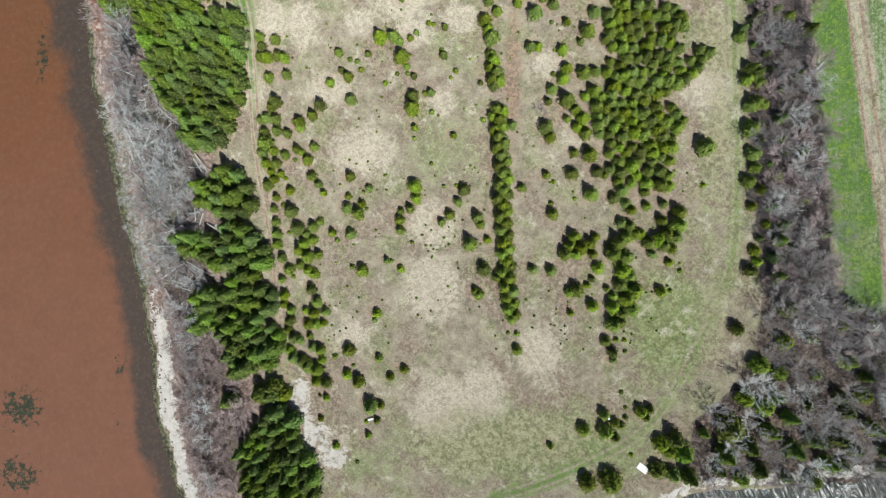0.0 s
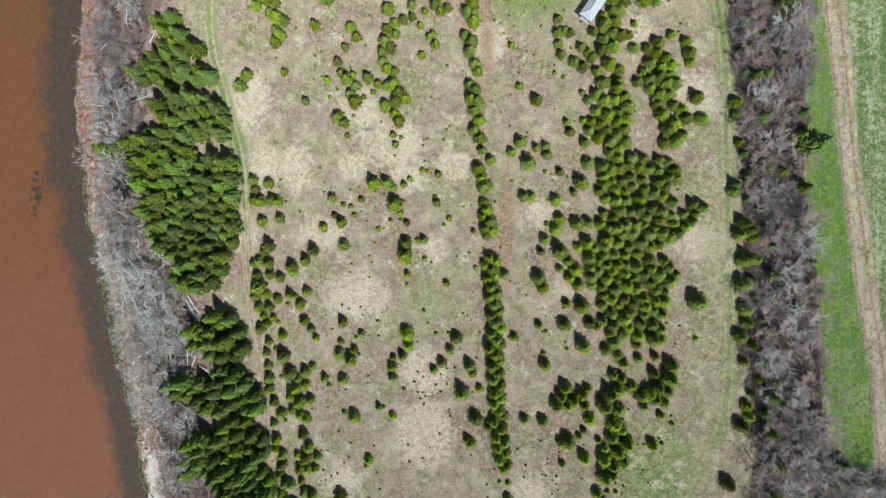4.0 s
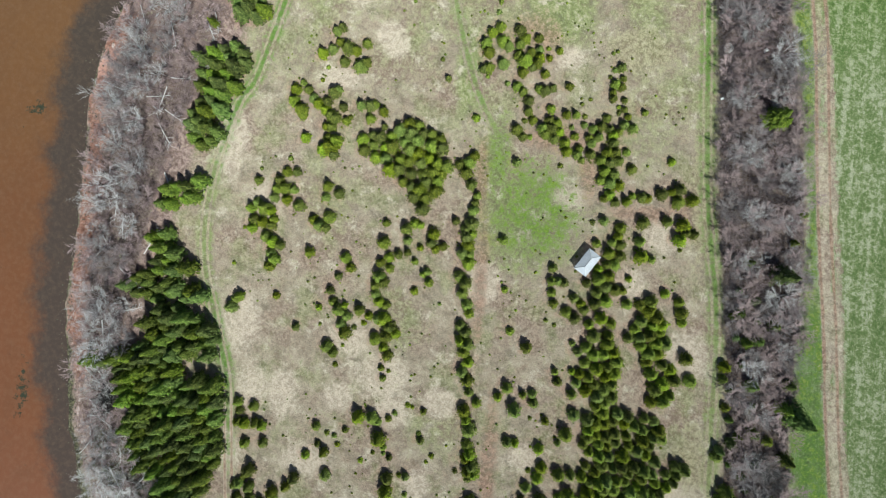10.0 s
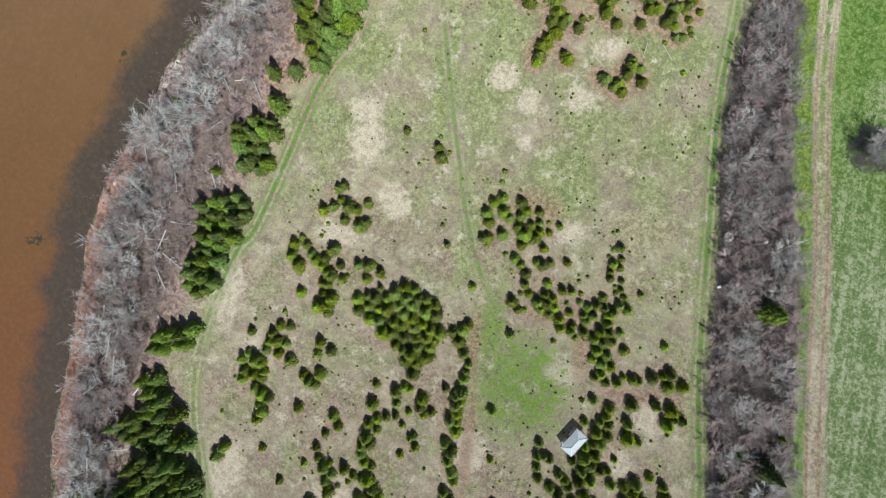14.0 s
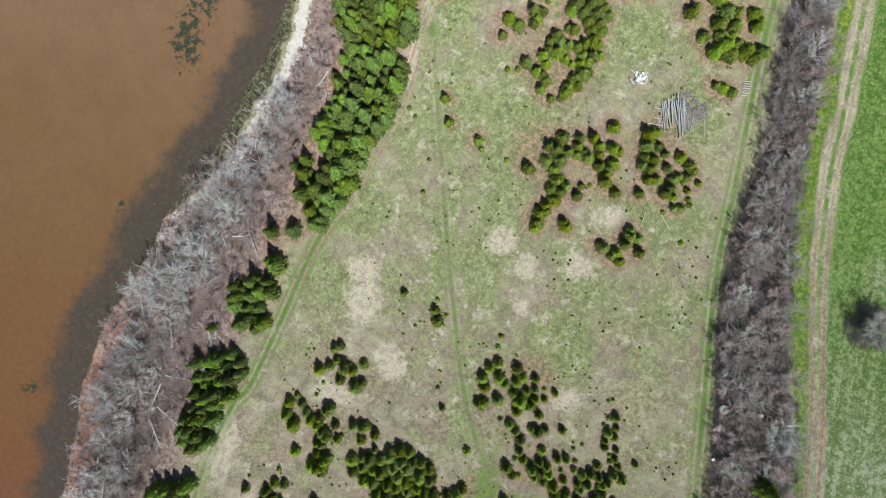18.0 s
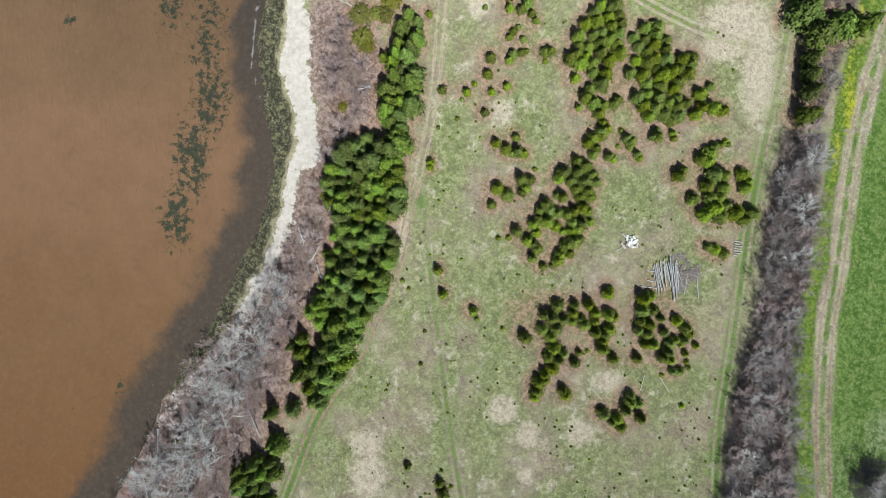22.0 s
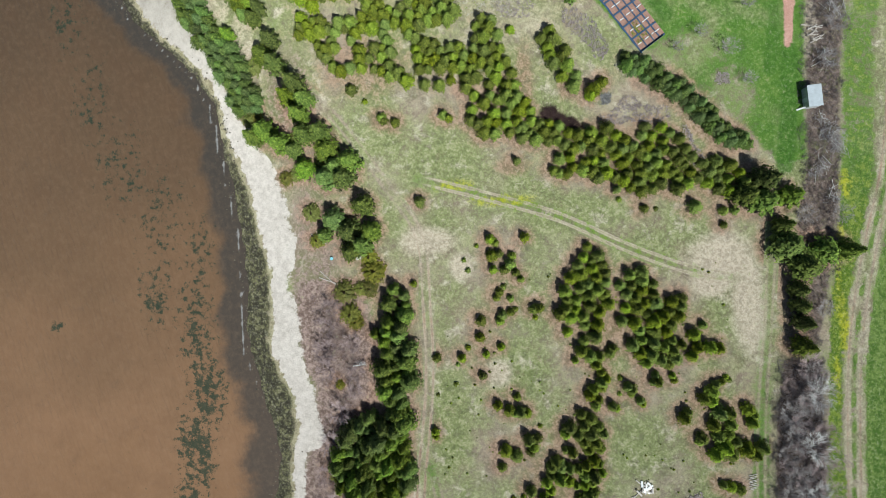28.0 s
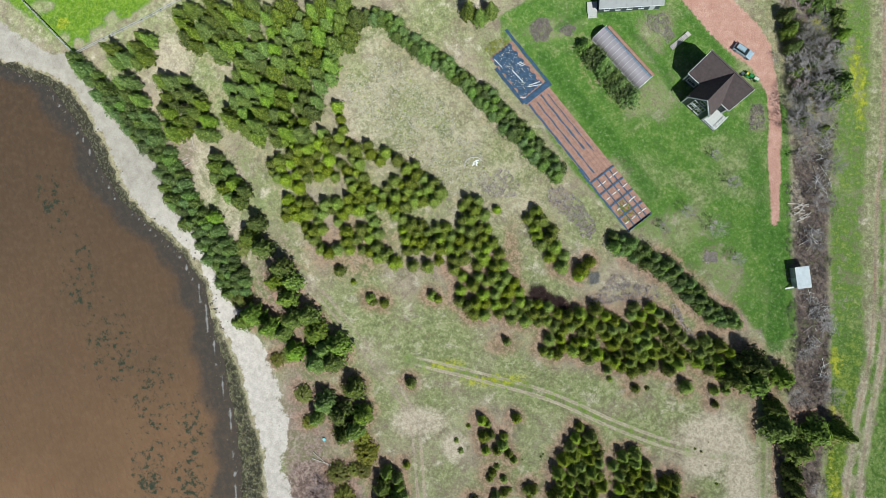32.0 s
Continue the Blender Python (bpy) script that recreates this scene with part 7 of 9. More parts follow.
def shore_stones():
    """Dark stones and weed-covered boulders at the water's edge, past counting."""
    r = random.Random(23)
    verts, faces = [], []
    for _ in range(2600):
        y = r.uniform(-60, 322)
        d = r.gauss(0.8, 1.3)
        x = float(shore_x(y)) + d
        s = r.uniform(0.08, 0.26) * (1.3 if r.random() < 0.1 else 1)
        z = max(float(height_at(x, y)), WATER_Z - 0.06)
        n, a = len(verts), r.uniform(0, 6.3)
        ring_ = [Vector((x + math.cos(a + k * 1.257) * s * r.uniform(0.8, 1.2), y + math.sin(a + k * 1.257) * s * r.uniform(0.7, 1.1), z - 0.02)) for k in range(5)]
        verts += ring_ + [Vector((x, y, z)).lerp(v, 0.55) + Vector((0, 0, s * 0.45)) for v in ring_]
        faces += [(n + k, n + (k + 1) % 5, n + 5 + (k + 1) % 5, n + 5 + k) for k in range(5)] + [tuple(n + 5 + k for k in range(5))]
    tagged(new("shore_stones", mesh_of("shore_stones", verts, faces, STONE)), "dark wet stones and weed along the waterline", "stones", kind="stuff")


STONE = bark("wet_stone", (0.035, 0.030, 0.022), (0.17, 0.145, 0.10))
shore_stones()


def seedlings():
    """Tiny self-sown spruces all over the meadow, past counting."""
    r = random.Random(29)
    trunk, crown = SMALL[0]
    fs = [tuple(p.vertices) for p in crown.polygons][::2]
    co = np.array([v.co[:] for v in crown.vertices])
    verts, faces, shade = [], [], []
    count = 0
    while len(verts) < 1100:
        x, y = r.uniform(-46, 40), r.uniform(-20, 225)
        if r.random() > 0.5 + 0.5 * float(wave2(np.array(x), np.array(y), 22, 12)) * 1.4 or x < np.interp(y, [-20, 40, 75, 110, 150, 190, 225], [-34, -40, -48, -42, -28, -18, -18]):
            continue
        s = r.uniform(0.14, 0.34)
        faces += [tuple(i + count for i in f) for f in fs]
        count += len(co)
        verts.append(co * s + (x, y, 0))
        shade.append(np.full(len(co), r.random()))
    data = bpy.data.meshes.new("seedlings")
    data.from_pydata(np.concatenate(verts).tolist(), [], faces)
    data.materials.append(NEEDLES_YOUNG)
    data.attributes.new("tree", "FLOAT", "POINT").data.foreach_set("value", np.concatenate(shade).astype(np.float32))
    tagged(new("spruce_seedlings", data), "tiny self-sown spruce seedlings dotting the dry meadow", "seedlings", kind="stuff")


seedlings()
# ---- buildings and loose things ----
ROOF_BROWN = plain("brown_shingles", (0.085, 0.062, 0.062), 0.85, vary=0.3, scale=2.0, bump=0.5)
SIDING = plain("dark_siding", (0.060, 0.078, 0.080), 0.7, vary=0.15)
TRIM = plain("white_trim", (0.58, 0.60, 0.61), 0.5, vary=0.08)
GLASS = plain("window_glass", (0.025, 0.032, 0.036), 0.08, vary=0.2)
DECK_WHITE = plain("pale_deck", (0.46, 0.45, 0.43), 0.7, vary=0.12)
METAL_ROOF = plain("weathered_metal_roof", (0.42, 0.45, 0.48), 0.65, 0.2, vary=0.16, scale=1.2)
GREY_ROOF = plain("grey_metal_roof", (0.30, 0.30, 0.30), 0.85, 0.0, vary=0.08, scale=1.0)
WOOD_GREY = plain("weathered_wood", (0.42, 0.41, 0.41), 0.85, vary=0.35, scale=2.5)
WOOD_BROWN = plain("brown_board", (0.25, 0.14, 0.085), 0.85, vary=0.3)
WOOD_PALE = plain("pale_stripped_wood", (0.50, 0.45, 0.41), 0.8, vary=0.2, scale=2.0)
FILM = plain("greenhouse_film", (0.31, 0.275, 0.30), 0.45, vary=0.12, scale=0.8)
FILM_BLUE = plain("bluish_film", (0.17, 0.25, 0.36), 0.4, vary=0.15, scale=0.8)
FABRIC = plain("blue_black_ground_fabric", (0.030, 0.068, 0.130), 0.6, vary=0.6, scale=1.6, bump=0.6)
RED_SOIL = plain("tilled_red_soil", (0.31, 0.178, 0.137), 0.95, vary=0.3, scale=1.5, bump=0.8)
CAR_PAINT = plain("silver_blue_paint", (0.34, 0.44, 0.52), 0.3, 0.15, vary=0.05)
RUBBER = plain("black_rubber", (0.02, 0.02, 0.02), 0.8)
GREEN_PAINT = plain("green_machine_paint", (0.03, 0.20, 0.05), 0.4, vary=0.15)
YELLOW_PAINT = plain("yellow_machine_paint", (0.62, 0.48, 0.04), 0.4, vary=0.1)
CONCRETE = plain("pale_concrete", (0.52, 0.51, 0.48), 0.85, vary=0.2, scale=2.0)
RUST = plain("rusty_iron", (0.12, 0.10, 0.10), 0.7, 0.3, vary=0.4)
CLEAR_ROOF = plain("translucent_roofing", (0.62, 0.65, 0.70), 0.45, vary=0.12, scale=1.2)
CLEAR_ROOF.node_tree.nodes["Principled BSDF"].inputs["Alpha"].default_value = 0.66
WHITE_SHEET = plain("white_sheet", (0.78, 0.78, 0.76), 0.6, vary=0.08)


def box(bm, size, at, turn=(0, 0, 0), bevel=0.0):
    """Adds a box of the given size, centred at a place, with bevelled edges."""
    got = bmesh.ops.create_cube(bm, size=1, matrix=pose(*at, *turn) @ Matrix.Diagonal((*size, 1)))
    if bevel:
        edges = {e for v in got["verts"] for e in v.link_edges}
        bmesh.ops.bevel(bm, geom=list(edges), offset=bevel, segments=1, affect="EDGES")


def boxed(name, size, at, material, parent, turn=(0, 0, 0), bevel=0.015, label=""):
    bm = bmesh.new()
    box(bm, size, at, turn, bevel)
    return part(name, bm, material, parent, label)


def solid(name, faces, thick, material, parent, label=""):
    """A sheet of flat faces, given by their corners, with a thickness below it."""
    bm = bmesh.new()
    for corners in faces:
        bm.faces.new([bm.verts.new(c) for c in corners])
    bmesh.ops.remove_doubles(bm, verts=bm.verts, dist=0.001)
    bmesh.ops.recalc_face_normals(bm, faces=bm.faces)
    geo = bmesh.ops.extrude_face_region(bm, geom=list(bm.faces))
    bmesh.ops.translate(bm, verts=[v for v in geo["geom"] if isinstance(v, bmesh.types.BMVert)], vec=(0, 0, -thick))
    bmesh.ops.recalc_face_normals(bm, faces=bm.faces)
    return part(name, bm, material, parent, label)


def rod(name, a, b, r, material, parent, sides=6, label=""):
    verts, faces = [], []
    a, b = Vector(a), Vector(b)
    tube(verts, faces, [a, a.lerp(b, 0.5), b], [r, r * 0.93, r * 0.82], sides)
    faces += [tuple(range(sides))[::-1], tuple(range(2 * sides, 3 * sides))]
    ob = new(name, mesh_of(name, verts, faces, material))
    if parent:
        ob.parent = parent
    return tagged(ob, label)


def thing(name, x, y, yaw, label, category, group="", z=None):
    ob = new(name)
    ob.matrix_basis = pose(x, y, float(height_at(x, y)) if z is None else z, 0, 0, yaw)
    return tagged(ob, label, category, group)


def wall_panel(parent, name, corners, thick, material, label=""):
    """An upright wall from its outline seen from outside."""
    bm = bmesh.new()
    bm.faces.new([bm.verts.new(c) for c in corners])
    bm.normal_update()
    n = bm.faces[:][0].normal.copy()
    geo = bmesh.ops.extrude_face_region(bm, geom=list(bm.faces))
    bmesh.ops.translate(bm, verts=[v for v in geo["geom"] if isinstance(v, bmesh.types.BMVert)], vec=-n * thick)
    bmesh.ops.recalc_face_normals(bm, faces=bm.faces)
    return part(name, bm, material, parent, label)


def window(parent, at, width, height, turn):
    """A sash window: white frame and sill, with two dark panes."""
    f = new("window")
    f.parent = parent
    f.matrix_basis = pose(*at, 0, 0, turn)
    for name, size, where in (("window_frame", (width + 0.16, 0.10, 0.08), (0, -0.05, height / 2 + 0.04)), ("window_sill", (width + 0.22, 0.14, 0.08), (0, -0.09, -height / 2 - 0.05)), ("window_frame", (0.08, 0.10, height), (-width / 2 - 0.04, -0.05, 0)), ("window_frame", (0.08, 0.10, height), (width / 2 + 0.04, -0.05, 0)), ("mullion", (0.06, 0.09, height), (0, -0.045, 0))):
        boxed(name, size, where, TRIM, f, bevel=0.01)
    for s in (-1, 1):
        boxed("pane", (width / 2 - 0.05, 0.03, height), (s * width / 4, -0.02, 0), GLASS, f, bevel=0)


def make_house():
    """A steep gabled house with a cross wing, dark siding and a brown shingle roof. +x runs along the ridge, -y is the side with the wing."""
    h = thing("house", 43.3, 294.1, math.degrees(math.atan2(-0.746, 0.666)), "dark-sided house with steep brown shingle roof on the lawn", "house", z=0)
    L, D, E, R = 4.83, 3.3, 4.6, 8.8
    B = 2.2  # the far slope is steeper
    w0, w1, wf = -1.97, 3.07, -6.6
    wc, pitch = (w0 + w1) / 2, (R - E) / D
    wall_panel(h, "wall", [(-L, -D, 0), (L, -D, 0), (L, -D, E), (-L, -D, E)], 0.2, SIDING)
    wall_panel(h, "wall", [(L, B, 0), (-L, B, 0), (-L, B, E), (L, B, E)], 0.2, SIDING)
    for s in (-1, 1):
        x = s * (L - 0.003)
        c = [(x, -(D - 0.2), 0), (x, B - 0.2, 0), (x, B - 0.2, E + 0.2), (x, 0, R - 0.1), (x, -(D - 0.2), E + 0.2)][::s]
        wall_panel(h, "wall", c, 0.2, SIDING)
    # main roof, both slopes, with eaves
    ov, ex = 0.35, 0.3
    el = E - ov * pitch
    for s, D_ in ((-1, D), (1, B)):
        ov = 0.35 if s < 0 else 0.2
        el = E - ov * (R - E) / D_
        solid("roof", [[(-L - ex, 0, R + 0.2), (L + ex, 0, R + 0.2), (L + ex, s * (D_ + ov), el + 0.2), (-L - ex, s * (D_ + ov), el + 0.2)]], 0.18, ROOF_BROWN, h)
        boxed("fascia", (2 * (L + ex), 0.10, 0.22), (0, s * (D_ + ov + 0.05), el + 0.06), TRIM, h)
        for e in (-1, 1):
            length = math.hypot(D_ + ov, R - el)
            boxed("bargeboard", (0.10, length, 0.24), (e * (L + ex + 0.05), s * (D_ + ov) / 2, (R + el) / 2 + 0.12), TRIM, h, (-s * math.degrees(math.atan2(R - el, D_ + ov)), 0, 0))
    boxed("ridge_cap", (2 * (L + ex), 0.3, 0.08), (0, 0, R + 0.22), ROOF_BROWN, h)
    # cross wing
    half = (w1 - w0) / 2
    wall_panel(h, "wing_wall", [(w0, wf, 0), (w1, wf, 0), (w1, wf, E), (wc, wf, R - 0.1), (w0, wf, E)], 0.2, SIDING, "dark gable wall with white-framed windows")
    for s, x in ((-1, w0), (1, w1)):
        c = [(x - s * 0.003, wf + 0.2, 0), (x - s * 0.003, -D, 0), (x - s * 0.003, -D, E), (x - s * 0.003, wf + 0.2, E)]
        wall_panel(h, "wing_wall", c if s > 0 else c[::-1], 0.2, SIDING)
        wp = (R - E) / half
        low = E - 0.3 * wp
        solid("wing_roof", [[(wc, wf - 0.35, R + 0.16), (wc, -0.05, R + 0.16), (x + s * 0.3, -D + 0.55, low + 0.16), (x + s * 0.3, wf - 0.35, low + 0.16)]], 0.16, ROOF_BROWN, h)
        length = math.hypot(half + 0.3, R - low)
        boxed("bargeboard", (length, 0.10, 0.24), ((wc + x + s * 0.3) / 2, wf - 0.40, (R + low) / 2 + 0.08), TRIM, h, (0, s * math.degrees(math.atan2(R - low, half + 0.3)), 0))
    for z in (1.6, 4.0):
        for x in (-0.75, 0.75):
            window(h, (wc + x, wf, z), 1.1, 1.5, 0)
    window(h, (wc, wf, 6.3), 1.0, 1.1, 0)
    for z in (1.6, 3.6):
        for x in (-3.95, -2.85):
            window(h, (x, -D, z), 0.75, 1.3, 0)
    for y in (-1.6, 0.8):
        window(h, (L, y, 1.7), 1.0, 1.4, 90)
        window(h, (-L, y, 1.7), 1.0, 1.4, -90)
        window(h, (-L, y * 0.5, 5.4), 0.9, 1.2, -90)
    # white corner boards
    for x, y in ((-L, -D), (L, -D), (-L, B), (L, B), (w0, wf), (w1, wf)):
        boxed("corner_board", (0.22, 0.22, E), (x + (0.04 if x > 0 else -0.04), y + (0.04 if y > 0 else -0.04), E / 2), TRIM, h)
    # deck with rail and steps
    boxed("deck", (3.1, 3.4, 0.28), (4.65, -5.05, 0.55), DECK_WHITE, h, label="pale wooden deck beside the wing")
    boxed("deck_skirt", (3.0, 3.3, 0.4), (4.65, -5.05, 0.2), WOOD_GREY, h)
    for a, b in (((3.15, -6.7), (6.15, -6.7)), ((6.15, -6.7), (6.15, -3.4))):
        for k in range(5):
            x, y = a[0] + (b[0] - a[0]) * k / 4, a[1] + (b[1] - a[1]) * k / 4
            boxed("rail_post", (0.09, 0.09, 0.95), (x, y, 1.15), TRIM, h)
        boxed("rail", (abs(b[0] - a[0]) + 0.12, abs(b[1] - a[1]) + 0.12, 0.07), ((a[0] + b[0]) / 2, (a[1] + b[1]) / 2, 1.66), TRIM, h)
    boxed("landing", (1.2, 1.0, 0.3), (0.6, B + 1.3, 0.15), DECK_WHITE, h, label="small pale doorstep")
    door = boxed("door", (1.0, 0.08, 2.05), (0.6, B + 0.04, 1.33), TRIM, h)
    boxed("handle", (0.12, 0.08, 0.04), (0.95, B + 0.12, 1.3), RUST, door)
    bm = bmesh.new()
    box(bm, (0.55, 0.55, 1.6), (1.6, 0.7, R - 0.4), bevel=0.03)
    part("chimney", bm, SIDING, h, "square dark chimney")


make_house()


def make_long_house():
    h = thing("long_house", 28.3, 313.9, -2.2, "low grey-roofed building with dark walls and white windows", "house", z=0)
    L, D, E, R = 5.85, 3.9, 2.7, 4.8
    for s in (-1, 1):
        c = [(-s * L, s * D, 0), (s * -L, s * D, E), (s * L, s * D, E), (s * L, s * D, 0)]
        wall_panel(h, "wall", [(-L * -s, s * D, 0), (-L * s, s * D, 0), (-L * s, s * D, E), (L * s, s * D, E)] if s > 0 else [(-L, -D, 0), (L, -D, 0), (L, -D, E), (-L, -D, E)], 0.2, SIDING)
        wall_panel(h, "gable", [(s * L, s * -(D - 0.2), 0), (s * L, s * (D - 0.2), 0), (s * L, s * (D - 0.2), E), (s * L, 0, R - 0.1), (s * L, s * -(D - 0.2), E)], 0.2, SIDING)
        solid("roof", [[(-L - 0.3, 0, R + 0.1), (L + 0.3, 0, R + 0.1), (L + 0.3, s * (D + 0.3), E - 0.03), (-L - 0.3, s * (D + 0.3), E - 0.03)]], 0.12, GREY_ROOF, h)
        boxed("fascia", (2 * L + 0.6, 0.1, 0.2), (0, s * (D + 0.35), E - 0.10), TRIM, h)
        for k in range(13):
            x = -L + k * L / 6
            rise = math.degrees(math.atan2(R - E + 0.13, D + 0.3))
            boxed("roof_seam", (0.05, math.hypot(D + 0.3, R - E), 0.05), (x, s * (D + 0.3) / 2, (R + E) / 2 + 0.06), GREY_ROOF, h, (-s * rise, 0, 0), 0)
    for x in (-4.4, -2.2, 0, 2.2):
        window(h, (x, -D, 1.5), 0.9, 1.1, 0)
    door = boxed("door", (1.0, 0.1, 2.0), (4.3, -D - 0.05, 1.0), TRIM, h)
    boxed("handle", (0.12, 0.08, 0.04), (4.65, -D - 0.14, 1.0), RUST, door)
    boxed("porch_floor", (1.9, 2.2, 0.35), (-L - 1.15, -2.9, 0.18), DECK_WHITE, h, label="pale porch with steps")
    for k in range(3):
        boxed("step", (1.7, 0.3, 0.12), (-L - 1.15, -4.2 - 0.3 * k, 0.3 - 0.1 * k), DECK_WHITE, h)


make_long_house()


def make_greenhouse():
    """A hoop greenhouse 13.3 m long under clear film."""
    a, b, c, d = (Vector(p) for p in ((20.82, 304.9, 0), (23.55, 307.13, 0), (31.68, 296.6, 0), (28.61, 294.29, 0)))
    mid, way = (a + b + c + d) / 4, ((c - b) + (d - a)) / 2
    long, wide = way.length, (b - a).length
    g = thing("greenhouse", mid.x, mid.y, math.degrees(math.atan2(way.y, way.x)), "long hoop greenhouse covered with greyish clear film", "greenhouse", z=0)
    n, r, tall = 12, wide / 2, 2.1
    arc = [(math.cos(math.pi * k / n) * r, math.sin(math.pi * k / n) ** 0.8 * tall) for k in range(n + 1)]
    bm = bmesh.new()
    cols = []
    for i in range(27):
        x = -long / 2 + long * i / 26
        sag = 0.985 if i % 2 else 1.0
        cols.append([bm.verts.new((x, y * sag, z * sag + 0.02)) for y, z in arc])
    for p, q in zip(cols, cols[1:]):
        for k in range(n):
            bm.faces.new((p[k], q[k], q[k + 1], p[k + 1]))
    for col in (cols[0], cols[-1]):
        bm.faces.new(col)
    part("film", bm, FILM, g, "greyish translucent film stretched over hoops")
    bm = bmesh.new()
    low = [[bm.verts.new((-long / 2 + long * i / 26, y * 1.006, z * 1.006 + 0.024)) for y, z in arc[1:5]] for i in range(27)]
    for p, q in zip(low, low[1:]):
        for k in range(3):
            bm.faces.new((p[k], q[k], q[k + 1], p[k + 1]))
    part("side_sheet", bm, FILM_BLUE, g, "bluish side sheet over the hoops")
    for i in range(14):
        x = -long / 2 + long * i / 13
        verts, faces = [], []
        tube(verts, faces, [Vector((x, y * 1.012, z * 1.012 + 0.03)) for y, z in arc], [0.035] * (n + 1), 4)
        hoop = new("hoop", mesh_of("hoop", verts, faces, TRIM))
        hoop.parent = g
    for s in (-1, 1):
        boxed("base_board", (long, 0.10, 0.32), (0, s * (r + 0.07), 0.16), FABRIC if s > 0 else WOOD_GREY, g)
        boxed("end_frame", (0.08, wide, 0.10), (s * (long / 2 + 0.05), 0, 1.3), TRIM, g)
        boxed("door", (0.06, 0.9, 1.8), (s * (long / 2 + 0.05), 0, 0.9), WHITE_SHEET, g)
    bed = thing("planting_bed", mid.x + 0.829 * 2.25, mid.y + 0.6 * 2.25, math.degrees(math.atan2(way.y, way.x)), "narrow red-brown soil bed beside the greenhouse", "garden bed", z=0)
    boxed("soil", (long, 0.55, 0.2), (0, 0, 0.1), RED_SOIL, bed)
    for k in range(16):
        boxed("edging_board", (long / 16 - 0.05, 0.06, 0.24), (-long / 2 + long * (k + 0.5) / 16, 0.32, 0.12), WOOD_BROWN, bed)


make_greenhouse()


def make_garden():
    """The long vegetable garden: a fabric-covered end, tilled strips, and a grid of small beds."""
    yaw = math.degrees(math.atan2(-0.829, 0.559))
    ground_bed = thing("garden_plot", 1.4, 307.07, yaw, "long tilled red-soil vegetable plot", "garden bed", z=0)
    r = random.Random(3)
    bm = bmesh.new()
    n = 80
    rows = []
    for i in range(n + 1):
        x = 2.6 + (46.6 - 2.6) * i / n
        half = 2.75 if x < 34 else 2.9
        rows.append([bm.verts.new((x, -half + 2 * half * k / 22 - 0.1, 0.07 + 0.05 * math.sin(k * 2.1) + r.uniform(-0.02, 0.02))) for k in range(23)])
    for p, q in zip(rows, rows[1:]):
        for k in range(22):
            bm.faces.new((p[k], q[k], q[k + 1], p[k + 1]))
    part("tilled_soil", bm, RED_SOIL, ground_bed, "tilled red soil in ridges")
    cover = thing("ground_cover_sheet", 1.4, 307.07, yaw, "wrinkled blue-black ground fabric with pale litter", "tarp", z=0)
    bm = bmesh.new()
    rows = []
    for i in range(49):
        x = 2.9 + 10.2 * i / 48
        rows.append([bm.verts.new((x + 0.12 * math.sin(k * 1.3), -2.7 + 4.5 * k / 28 + (0.25 * math.sin(i * 0.7) if k in (0, 28) else 0), 0.25 + 0.07 * wave2(np.array(x), np.array(k * 0.18), 1.3, 6) + r.uniform(0, 0.05))) for k in range(29)])
    for p, q in zip(rows, rows[1:]):
        for k in range(28):
            bm.faces.new((p[k], q[k], q[k + 1], p[k + 1]))
    part("sheet", bm, FABRIC, cover)
    for name, x0, x1, y, wide in (("edge_strip", 0.2, 14.6, 3.05, 0.55), ("edge_strip", 5.0, 14.0, -3.25, 0.7), ("row_strip", 14.8, 28.5, 0.35, 0.28), ("row_strip", 14.8, 34, -2.6, 0.35), ("row_strip", 15.5, 33.4, -1.1, 0.22), ("row_strip", 15.5, 30, 1.5, 0.15), ("edge_strip", 31, 46.8, -2.95, 0.35), ("end_strip", 13.3, 14.5, -0.2, 5.9)):
        s = thing("fabric_strip", 1.4, 307.07, yaw, "narrow blue-black fabric strip laid between rows", "tarp", "fabric strips of the garden", z=0)
        bm = bmesh.new()
        steps = int((x1 - x0) / 0.6)
        pts = [(bm.verts.new((x0 + (x1 - x0) * i / steps, y - wide / 2 + 0.05 * math.sin(i * 1.1), 0.15)), bm.verts.new((x0 + (x1 - x0) * i / steps, y + wide / 2 + 0.05 * math.sin(i * 0.9 + 1), 0.165 + r.uniform(0, 0.02)))) for i in range(steps + 1)]
        for p, q in zip(pts, pts[1:]):
            bm.faces.new((p[0], q[0], q[1], p[1]))
        part("strip", bm, FABRIC, s)
    def board(x, y, length, wide, across, material, z=0.2, skew=0.0):
        o = thing("garden_board", 1.4 + 0.559 * x + 0.829 * y, 307.07 - 0.829 * x + 0.559 * y, yaw + (90 if across else 0) + skew, "weathered board framing the small garden beds" if material is not TRIM else "white-painted board between garden beds", "board", "boards of the garden", z=0)
        boxed("plank", (length, wide, 0.06), (0, 0, z), material, o)
    for k in range(9):
        x = 34.6 + 1.48 * k
        if k % 2 == 0:
            board(x, -0.05, 5.6, 0.34, True, FABRIC, 0.2, r.uniform(-1.5, 1.5))
        else:
            for y, length in ((-2.0, 0.8), (-0.55, 0.9), (0.75, 0.5), (1.9, 1.1)):
                board(x + r.uniform(-0.08, 0.08), y + r.uniform(-0.2, 0.2), length, 0.2, True, TRIM, 0.22, r.uniform(-4, 4))
    for y in (-1.35, 0.35, 1.6):
        board(40.5, y, 11.8, 0.24, False, FABRIC, 0.17, r.uniform(-0.5, 0.5))
    board(46.4, -0.3, 5.2, 0.3, True, FABRIC)
